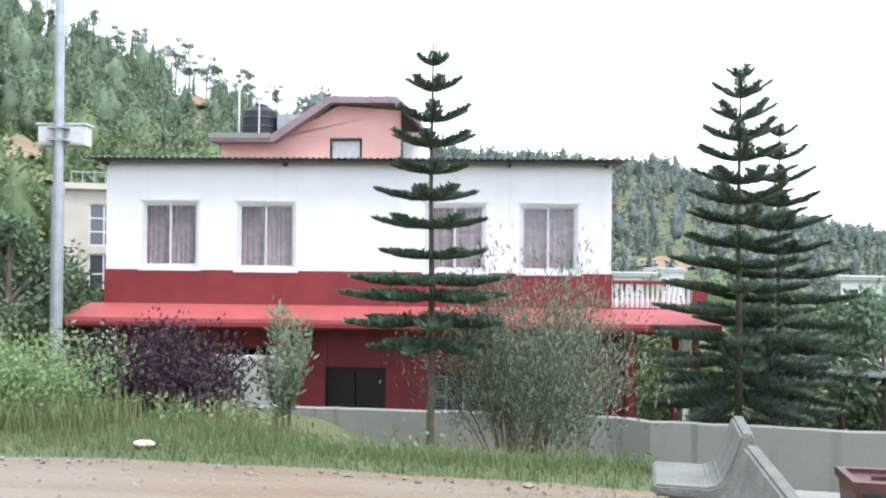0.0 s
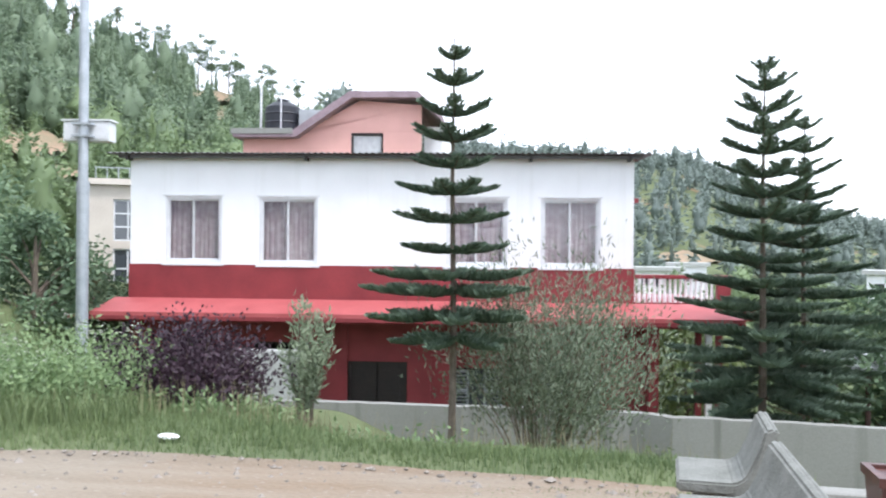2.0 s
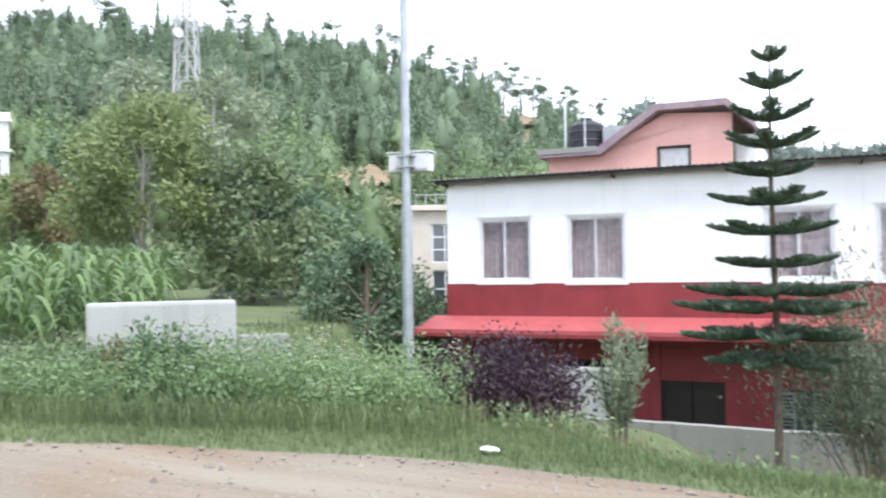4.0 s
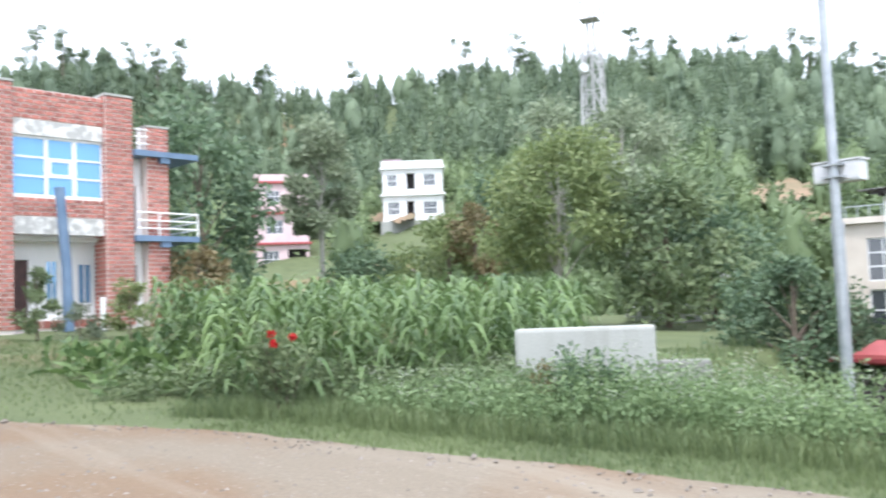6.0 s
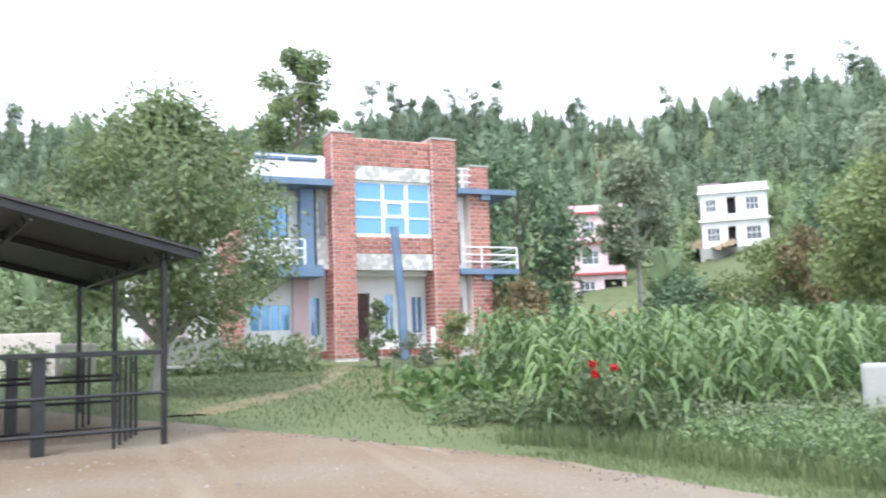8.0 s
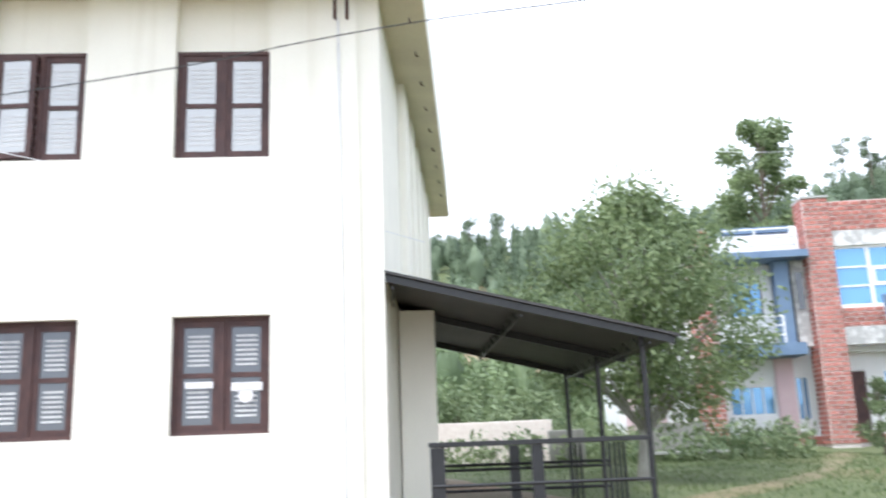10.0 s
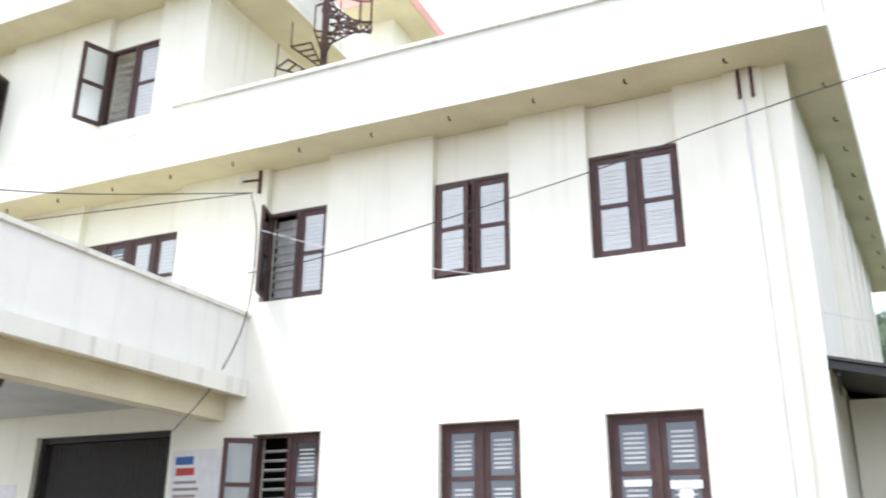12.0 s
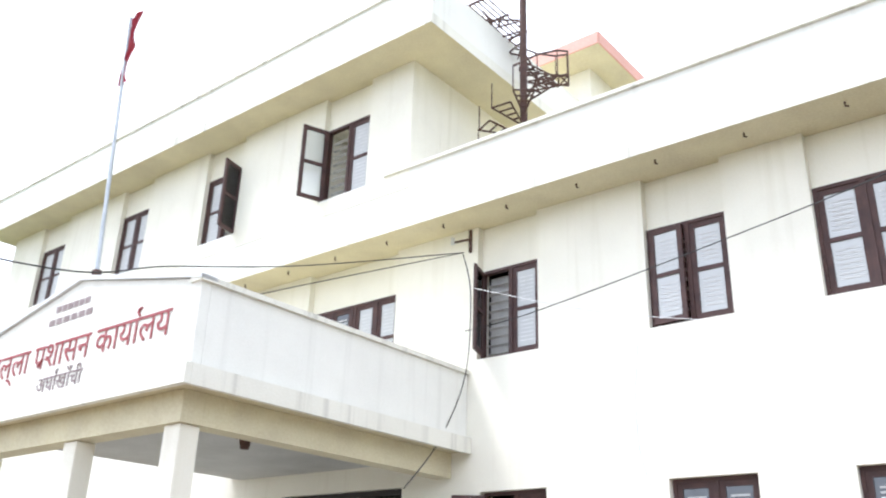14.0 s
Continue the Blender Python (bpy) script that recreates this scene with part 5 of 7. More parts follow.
part("wall_panel", box(-0.91, 0.91, -0.11, 0.11, 0.1, 1.22, 0.05), CONCRETE_PALE, fb)
part("low_wall", box(0.92, 1.6, 0.0, 0.2, 0.1, 0.75, 0.04), CONCRETE, fb)


def bench(m, length, label):
    b = thing("concrete_bench", m, label, "bench", "benches by the road")
    bm = prism([(0.0, 0.34), (0.0, 0.4), (0.29, 0.4), (0.34, 0.43), (0.39, 0.53), (0.44, 0.68), (0.48, 0.695), (0.51, 0.68), (0.45, 0.5), (0.39, 0.37), (0.32, 0.33), (0.2, 0.335)], 0, length, "y")
    bmesh.ops.bevel(bm, geom=bm.edges[:], offset=0.012, segments=2, affect="EDGES")
    part("seat_back", bm, BENCH, b, "one-piece seat and back slab")
    for y in (0.05, length - 0.15):
        part("leg", prism([(0.08, -0.02), (0.42, -0.02), (0.38, 0.33), (0.1, 0.336)], y, y + 0.1, "y"), BENCH, b)
    return b


bench(pose(1.12, 4.58, 0.0, 0, 0, -13), 0.55, "short moulded concrete garden bench with a leaning back")
bench(pose(0.88, 3.3, -0.02, 0, 0, -10), 1.12, "longer moulded concrete garden bench with a leaning back")
pot = thing("litter_bin", pose(2.52, 5.0, -0.13, 0, 0, -10) @ Matrix.Scale(0.88, 4), "square brown litter bin with a lid beside the concrete bench", "litter bin")
part("tub", prism([(-0.16, 0.0), (0.16, 0.0), (0.2, 0.5), (0.17, 0.5), (0.15, 0.44), (-0.15, 0.44), (-0.17, 0.5), (-0.2, 0.5)], -0.2, 0.2), POT, pot)
part("rim", walled(-0.22, 0.22, -0.22, 0.22, [(-0.17, 0.17, -0.17, 0.17)], -0.55, -0.49), POT, pot).matrix_basis = Matrix.Rotation(radians(-90), 4, "X")
part("lid", box(-0.19, 0.19, -0.19, 0.19, 0.5, 0.525, 0.008), POT, pot)
part("lid_handle", box(-0.05, 0.05, -0.015, 0.015, 0.526, 0.55, 0.006), RUST, pot)
single("kerb_stone", box(-1.6, 1.6, -0.1, 0.1, -0.05, 0.14, 0.03), CONCRETE, pose(3.2, 5.4, -0.05, 0, 0, -12), "low concrete kerb behind the bench", "kerb")
bm = bmesh.new()
bmesh.ops.create_icosphere(bm, subdivisions=3, radius=0.085)
for v in bm.verts:
    v.co = Vector((v.co.x * 1.35, v.co.y * 0.8, v.co.z * 0.5)) * (1 + 0.25 * noise.noise(v.co * 9))
single("white_sack", bm, WHITE, pose(-2.3, 6.72, height(-2.3, 6.72) + 0.04) @ Matrix.Diagonal((0.75, 0.75, 0.6, 1)), "small crumpled white sack lying on the verge", "sack")


# street lamp post with its battery box
def lamp_post():
    x, y = -4.75, 10.7
    z = height(x, y)
    p = thing("street_lamp_post", pose(x, y, z - 0.2), "galvanised steel lamp post with a white box strapped on", "street lamp")
    part("lower_tube", rod([(0, 0, 0), (0.0, 0, 3.05)], 0.073, 14), STEEL, p)
    part("upper_tube", rod([(0, 0, 3.05), (0.0, 0, 8.6)], 0.06, 14, 0.05), STEEL, p)
    b = part("battery_box", box(-0.29, 0.29, 0.07, 0.3, 3.63, 3.88, 0.012), LAMP_BOX, p, "white sheet-metal battery box")
    part("box_lid", box(-0.31, 0.31, 0.05, 0.32, 3.884, 3.905), LAMP_BOX, b)
    part("box_panel", box(-0.27, -0.09, 0.06, 0.068, 3.66, 3.85), ALUM, b)
    part("box_panel", box(0.09, 0.27, 0.06, 0.068, 3.66, 3.85), ALUM, b)
    for z0 in (3.67, 3.82):
        part("clamp", boxes([(-0.12, 0.12, -0.075, 0.066, z0, z0 + 0.025)]), STEEL, p)
    part("collar", rod([(0, 0, 3.0), (0, 0, 3.12)], 0.08, 14), STEEL, p)


lamp_post()


def cable(name, pts, r, label, mat=None, turn=0.0):
    """A cable through points, eased into a smooth curve; turn: degrees round the yard, for those that hang on the office."""
    eye = Vector((0, 0, 1.6))
    p = [eye + (Matrix.Rotation(radians(turn), 3, "Z") @ (Vector(q) - eye)) * (0.95 if turn else 1.0) for q in pts]
    out = []
    for i in range(len(p) - 1):
        a, b, c, d = p[max(i - 1, 0)], p[i], p[i + 1], p[min(i + 2, len(p) - 1)]
        for k in range(8):
            t = k / 8
            out.append(0.5 * ((2 * b) + (c - a) * t + (2 * a - 5 * b + 4 * c - d) * t * t + (3 * b - a - 3 * c + d) * t ** 3))
    out.append(p[-1])
    single(name, rod(out, r, 5), mat or WIRE, Matrix(), label, "cable", "overhead cables")


cable("cable", [(-8.99, -10.36, 7.23), (-6.43, -10.99, 6.46), (-3.74, -9.54, 5.28), (-1.94, -9.04, 4.68), (3, -8, 4.4)], 0.009, "black cable slung from the office wall across the yard", turn=1.4)
cable("cable", [(-8.99, -10.36, 7.23), (-6.52, -10.94, 6.19), (-5.12, -10.57, 5.48)], 0.008, "black cable slung from the office wall to the porch", turn=1.4)
cable("cable", [(-7.5, 8.0, 6.6), (-9.0, 2.0, 6.5), (-9.3, -1.39, 6.48), (-9.62, -3.04, 6.52), (-9.64, -4.79, 6.35), (-9.31, -8.86, 5.95), (-9.0, -10.31, 5.84)], 0.008, "black overhead cable running along the office front", turn=1.4)
cable("cable", [(-9.0, -10.22, 6.57), (-9.5, -7.94, 5.73), (-10.0, -5.53, 5.12), (-10.43, -3.51, 4.72), (-12.4, -2.0, 4.57)], 0.006, "thin grey cable running along the office front", ALUM, turn=1.4)
cable("cable", [(-9.58, -7.34, 5.11), (-9.57, -7.42, 4.43), (-9.57, -7.4, 3.69), (-9.6, -7.27, 3.19)], 0.01, "grey cable looping down the wall between windows", ALUM, turn=1.4)
cable("cable", [(-8.93, -10.31, 7.16), (-8.96, -10.14, 6.43), (-8.94, -10.21, 5.07), (-8.84, -10.69, 4.09), (-7.2, -9.4, 3.1)], 0.01, "black cable hanging down the wall to the porch", turn=1.4)
cable("cable", [(-6, 9, 6.6), (1.12, 13.96, 6.0), (2.03, 14.86, 5.9), (6.17, 17.97, 5.61), (7.95, 19.44, 5.55), (14, 25, 5.7)], 0.008, "thin overhead cable against the sky", ALUM)
cable("cable", [(-15.0, -6, 7.6), (-18.3, -1.36, 8.03), (-20.27, 1.44, 8.47), (-23.78, 4.97, 9.18), (-28.37, 10.51, 10.48)], 0.008, "thin overhead cable against the sky", ALUM)

br = thing("cable_bracket", OFFICE @ pose(-8.33, -0.02, 7.3), "rusty pipe bracket on the wall that carries the cables", "bracket")
part("pipe", rod([(0, 0, -0.1), (0, 0, 0.3)], 0.03, 8), RUST, br)
part("arm", rod([(0, 0, 0.14), (-0.28, -0.16, 0.08)], 0.02, 6), RUST, br)
part("insulator", rod([(-0.26, -0.15, 0.05), (-0.26, -0.15, 0.17)], 0.035, 8), LAMP_BOX, br)

# grey lean-to roof and posts beyond the boundary wall
sh = thing("tin_shed", pose(8.9, 17.0, -2.3, 0, 0, -12), "open shed with a grey tin roof on dark posts", "shed")
part("roof_sheet", prism([(-1.5, 1.72), (4, 1.55), (4, 1.6), (-1.5, 1.77)], -1.0, 2.2), TIN, sh)
for x in (-1.2, 0.4, 2.2):
    part("post", rod([(x, -0.9, 0), (x, -0.9, 1.68)], 0.05, 8), RUST, sh)
    part("post", rod([(x, 2.0, 0), (x, 2.0, 1.68)], 0.05, 8), RUST, sh)


def far_block(x, y, z, w, d, h, mat, label):
    hb = thing("distant_house", pose(x, y, z, 0, 0, math.degrees(math.atan2(-x, y))), label, "house", "distant houses")
    wins = [(-w * 0.38 + i * w * 0.26, -w * 0.38 + i * w * 0.26 + w * 0.14, h * 0.35, h * 0.7) for i in range(3)]
    part("wall", walled(-w / 2, w / 2, 0, h, wins, 0, 0.3), mat, hb)
    for a, b, c, e in wins:
        part("window", box(a, b, 0.15, 0.2, c, e), PANE_DARK, hb)
    part("roof_slab", box(-w / 2 - 0.3, w / 2 + 0.3, -0.3, d, h + 0.004, h + 0.3), CONCRETE_PALE, hb)
    part("rear_wall", box(-w / 2, w / 2, 0.35, d, -4, h), mat, hb)


for az, dist, z, w, h, mat, lab in ((-12.5, 70, -1.9, 3.4, 1.9, WHITE, "small white flat-roofed house in the valley"), (-14.3, 75, -1.6, 3.0, 1.9, WHITE, "small white flat-roofed house in the valley"), (-26.3, 70, -2.2, 4.4, 2.2, WHITE, "small white flat-roofed house in the valley"), (28.8, 40, 1.2, 1.9, 1.0, WHITE, "small white building behind the shrubs"), (33.5, 30, -0.3, 2.2, 1.2, WHITE, "low white building behind the shrubs"), (50.4, 55, 2.6, 2.6, 0.9, CONCRETE, "low grey wall on the slope")):
    x, y, _ = polar(az, dist, 0)
    far_block(x, y, z, w, 4, h, mat, lab)


# ---------------------------------------------------------------- plants
def unit(v):
    return v / np.maximum(np.linalg.norm(v, axis=-1, keepdims=True), 1e-9)


def leaf_quads(p, d, length, width, rng):
    """One lance-shaped leaf at each point, along d."""
    d = unit(d)
    s = unit(np.cross(d, rng.normal(size=d.shape)))
    length, width = np.broadcast_to(length, (len(p),))[:, None], np.broadcast_to(width, (len(p),))[:, None]
    v = np.stack([p, p + d * length * 0.45 + s * width / 2, p + d * length, p + d * length * 0.45 - s * width / 2], 1).reshape(-1, 3)
    return v, np.arange(len(v)).reshape(-1, 4)


def joined(pieces):
    vs, fs, ms, n = [], [], [], 0
    for v, f, m in pieces:
        vs.append(v)
        fs.extend((np.asarray(f) + n).tolist())
        ms.extend([m] * len(f))
        n += len(v)
    return np.concatenate(vs), fs, ms


def leaf_part(name, v, f, mat, parent, label=""):
    ob = new(name, raw_mesh(name, v, f, [mat]))
    ob.parent = parent
    return tagged(ob, label)


def broad_tree(label, x, y, z, tall, spread, base=0.35, leaves=5000, size=0.22, mat=LEAF, bark=BARK, clumps=26, trunk=0.12, seed=1, category="tree", name="tree", squash=1.0, narrow=0.45, clump=0.19):
    r = np.random.default_rng(seed)
    t = thing(name, pose(x, y, z - 0.1), label, category)
    bend = r.normal(0, 0.06, (6, 2)).cumsum(0) * tall * 0.12
    spine = [(bend[i, 0] if i else 0, bend[i, 1] if i else 0, tall * 0.9 * i / 5) for i in range(6)]
    part("trunk", rod(spine, trunk, 8, trunk * 0.25), bark, t)
    c = []
    for k in range(clumps):
        h = base + (1 - base) * (k + r.random()) / clumps
        prof = math.sin(math.pi * min(1, max(0.05, (h - base) / (1 - base) * 0.86 + 0.14))) ** narrow
        a, rad = r.random() * 2 * math.pi, spread / 2 * prof * math.sqrt(r.uniform(0.15, 1.0))
        s = np.array([np.interp(h * tall, [q[2] for q in spine], [q[i] for q in spine]) for i in (0, 1)])
        c.append((s[0] + math.cos(a) * rad, s[1] + math.sin(a) * rad, h * tall))
    c = np.array(c)
    for k in range(0, clumps, 2):
        h0 = max(tall * base * 0.6, c[k, 2] - spread * 0.35)
        s = np.array([np.interp(h0, [q[2] for q in spine], [q[i] for q in spine]) for i in (0, 1)])
        part("limb", rod([(s[0], s[1], h0), ((s[0] + c[k, 0]) / 2, (s[1] + c[k, 1]) / 2, (h0 + c[k, 2]) / 2 + 0.05 * tall), c[k]], trunk * 0.35, 5, trunk * 0.08), bark, t)
    idx = r.integers(0, clumps, leaves)
    off = unit(r.normal(size=(leaves, 3))) * (r.random(leaves) ** 0.45)[:, None] * spread * clump * r.uniform(0.6, 1.35, clumps)[idx][:, None] * np.array([1, 1, 0.75 * squash])
    p = c[idx] + off
    d = unit(off) * 0.6 + r.normal(0, 0.6, (leaves, 3)) + np.array([0, 0, -0.25])
    v, f = leaf_quads(p, d, size * r.uniform(0.7, 1.3, leaves), size * 0.5, r)
    leaf_part("crown", v, f, mat, t)
    return t


def araucaria(label, x, y, z, whorls, top, seed, thick=0.055, arms=6):
    """whorls: height over the foot, reach of the branches, and how steeply they rise."""
    r = np.random.default_rng(seed)
    t = thing("araucaria_tree", pose(x, y, z, 0, 0, r.uniform(0, 60)), label, "tree")
    part("trunk", rod([(0, 0, -0.2), (0.02, 0.01, top * 0.35), (-0.01, 0.02, top * 0.7), (0, 0, top)], thick, 8, 0.008), BARK, t)
    for h, reach, rise in whorls:
        pieces = []
        turn = r.uniform(0, 2 * math.pi)
        for k in range(arms):
            a = turn + 2 * math.pi * k / arms + r.normal(0, 0.12)
            out, side = np.array([math.cos(a), math.sin(a), 0]), np.array([-math.sin(a), math.cos(a), 0])
            L = reach * r.uniform(0.82, 1.08)
            s = np.linspace(0, 1, 9)
            up = rise * 0.8 * s * L + 0.03 * L * s ** 2 - 0.05 * L * np.sin(s * math.pi)
            axis = out[None] * (s * L)[:, None] + np.array([0, 0, 1])[None] * (h + up)[:, None]
            # the bough itself, a three-sided bar
            rad = 0.012 * (1 - 0.7 * s) + 0.004
            ring = np.stack([axis + side * rad[:, None], axis - side * rad[:, None], axis + np.array([0, 0, 1]) * rad[:, None] * 1.4], 1)
            v = ring.reshape(-1, 3)
            f = [[3 * i + q, 3 * i + (q + 1) % 3, 3 * i + 3 + (q + 1) % 3, 3 * i + 3 + q] for i in range(8) for q in range(3)]
            pieces.append((v, f, 1))
            # combs of curved sprays to both sides and upwards
            n = max(10, int(L * 50))
            q = np.repeat(np.linspace(0.1, 1.0, n), 5)
            m = len(q)
            root = np.stack([np.interp(q, s, axis[:, i]) for i in range(3)], 1)
            sg = np.tile([-1, 1, -0.45, 0.45, 0.0], n)
            ln = (0.07 + 0.24 * reach * (1 - q) ** 0.6 * np.clip(q * 3, 0.35, 1)) * r.uniform(0.75, 1.2, m)
            ln = np.minimum(ln, 0.38) * np.where(np.abs(sg) < 0.5, 0.55, 1)
            d = out[None] * r.uniform(0.5, 0.9, m)[:, None] + side[None] * (sg * r.uniform(0.7, 1.1, m))[:, None] + np.array([0, 0, 1])[None] * (np.where(np.abs(sg) < 0.5, 0.75, 0.28) + r.normal(0, 0.1, m))[:, None]
            d = unit(d)
            for bendup in (0.0, 1.0):
                pp = root + d * (ln * 0.5 * bendup)[:, None]
                dd = unit(d + np.array([0, 0, 0.45 * bendup])[None])
                v, f = leaf_quads(pp, dd, ln * 0.66, 0.034, r)
                pieces.append((v, f, 0))
                v, f = leaf_quads(pp, dd, ln * 0.66, 0.034, r)
                pieces.append((v, f, 0))
        v, f, mi = joined(pieces)
        ob = new("bough_whorl", raw_mesh("bough_whorl", v, f, [PINE_LEAF, BARK], mi))
        ob.parent = t
    return t


def whorls(rows, foot):
    return [(z - foot, reach, rise) for z, reach, rise in rows]


x, y, _ = polar(0.75, 10.6, 0)
foot = height(x, y)
rows = [(118, 24, 0.75), (163, 44, 0.55), (216, 62, 0.42), (259, 68, 0.36), (304, 76, 0.26), (350, 92, 0.2), (398, 102, 0.16), (450, 97, 0.14), (492, 140, 0.05), (518, 150, 0.02), (560, 148, 0.0), (596, 122, -0.12)]
araucaria("young araucaria tree with tiered whorls of boughs", x, y, foot, whorls([(1.6 + (442 - q) / 145, w / 145, s) for q, w, s in rows], foot), 4.1 - foot, 3)
x, y, _ = polar(-18.5, 16.2, 0)
foot = -2.3
rows = [(4.7, 0.22, 0.9), (4.35, 0.47, 0.7), (3.95, 0.58, 0.6), (3.6, 0.7, 0.5), (3.25, 0.78, 0.44), (2.85, 0.9, 0.4), (2.5, 0.98, 0.35), (2.15, 1.05, 0.3), (1.75, 1.13, 0.25), (1.4, 1.23, 0.15), (1, 1.32, 0.11), (0.6, 1.5, 0.08), (0.2, 1.64, 0.03), (-0.2, 1.75, -0.02), (-0.55, 1.7, -0.07), (-0.9, 1.61, -0.13), (-1.3, 1.33, -0.17)]
araucaria("tall araucaria tree with dense tiered boughs", x, y, foot, whorls(rows, foot), 4.95 - foot, 5, 0.09)
x, y, _ = polar(-20.8, 18.0, 0)
rows = [(3.9, 0.27, 0.8), (3.45, 0.47, 0.6), (3, 0.62, 0.52), (2.55, 0.78, 0.42), (2.1, 0.94, 0.35), (1.65, 1.05, 0.28), (1.2, 1.22, 0.15), (0.75, 1.4, 0.11), (0.3, 1.54, 0.06), (-0.15, 1.65, -0.01), (-0.6, 1.52, -0.07), (-1, 1.23, -0.12)]
araucaria("slightly smaller araucaria tree close behind the tall one", x, y, foot, whorls(rows, foot), 4.2 - foot, 8, 0.07)


def bush(name, label, x, y, z, tall, spread, leaves, size, mat, seed, stems=14, aspect=0.3, low=0.25, vase=True):
    r = np.random.default_rng(seed)
    b = thing(name, pose(x, y, z - 0.05), label, "shrub")
    ends = []
    for k in range(stems):
        a = r.uniform(0, 2 * math.pi)
        rad = spread / 2 * math.sqrt(r.uniform(0.05, 1))
        h = tall * (1 - 0.35 * (rad / (spread / 2)) ** 2) * r.uniform(0.75, 1.0)
        e = np.array([math.cos(a) * rad, math.sin(a) * rad, h])
        mid = np.array([math.cos(a) * rad * 0.45, math.sin(a) * rad * 0.45, h * 0.5])
        part("stem", rod([(math.cos(a) * 0.08, math.sin(a) * 0.08, 0), mid, e], 0.016, 5, 0.005), BARK, b)
        ends.append((mid, e))
    ends = np.array(ends)
    i = r.integers(0, stems, leaves)
    q = r.uniform(low, 1.05, leaves)[:, None]
    p = np.where(q < 0.5, ends[i, 0] * q * 2, ends[i, 0] + (ends[i, 1] - ends[i, 0]) * (q - 0.5) * 2) + r.normal(0, spread * (0.085 if vase else 0.12), (leaves, 3)) * np.clip(q, 0.4, 1)
    d = r.normal(0, 0.6, (leaves, 3)) + np.array([0, 0, 0.5 if vase else 0.1]) + (ends[i, 1] - ends[i, 0]) * 0.6
    v, f = leaf_quads(p, d, size * r.uniform(0.7, 1.3, leaves), size * aspect, r)
    leaf_part("foliage", v, f, mat, b)
    return b


x, y, _ = polar(-5.0, 11.6, 0)
bush("oleander_bush", "tall straggling grey-green shrub with many thin stems", x, y, height(x, y) + 0.02, 3.15, 3.2, 16000, 0.095, OLEANDER, 11, 52, 0.22, 0.5, vase=True)
x, y, _ = polar(17.6, 9.9, 0)
bush("purple_bush", "dense rounded dark purple-leaved shrub", x, y, height(x, y) - 0.12, 1.08, 1.75, 26000, 0.06, PURPLE, 12, 60, 0.5, 0.1)
x, y, _ = polar(10.1, 11.2, 0)
bush("sapling", "thin upright sapling with pale green leaves", x, y, height(x, y), 1.75, 0.8, 1900, 0.1, LEAF_PALE, 13, 8, 0.3, 0.45)
x, y, _ = polar(-12.4, 12.6, 0)
bush("wall_climber", "straggling green plant against the boundary wall", x, y, height(x, y) - 0.1, 1.1, 0.5, 700, 0.08, LEAF, 14, 7, 0.4, 0.2)
x, y, _ = polar(38.4, 10.3, 0)
bush("verge_shrub", "low dark shrub with reddish leaves before the concrete wall", x, y, height(x, y), 0.85, 0.9, 2600, 0.08, LEAF_DARK, 15, 10, 0.4, 0.2)
bush("verge_shrub", "low shrub with browning leaves before the concrete wall", x - 0.4, y - 0.2, height(x, y), 0.7, 0.5, 800, 0.08, LEAF_BROWN, 16, 8, 0.4, 0.2)

LEAF_GREY = leaf_material("dusty_green_leaves", (0.095, 0.145, 0.07), (0.32, 0.4, 0.195), 0.4)
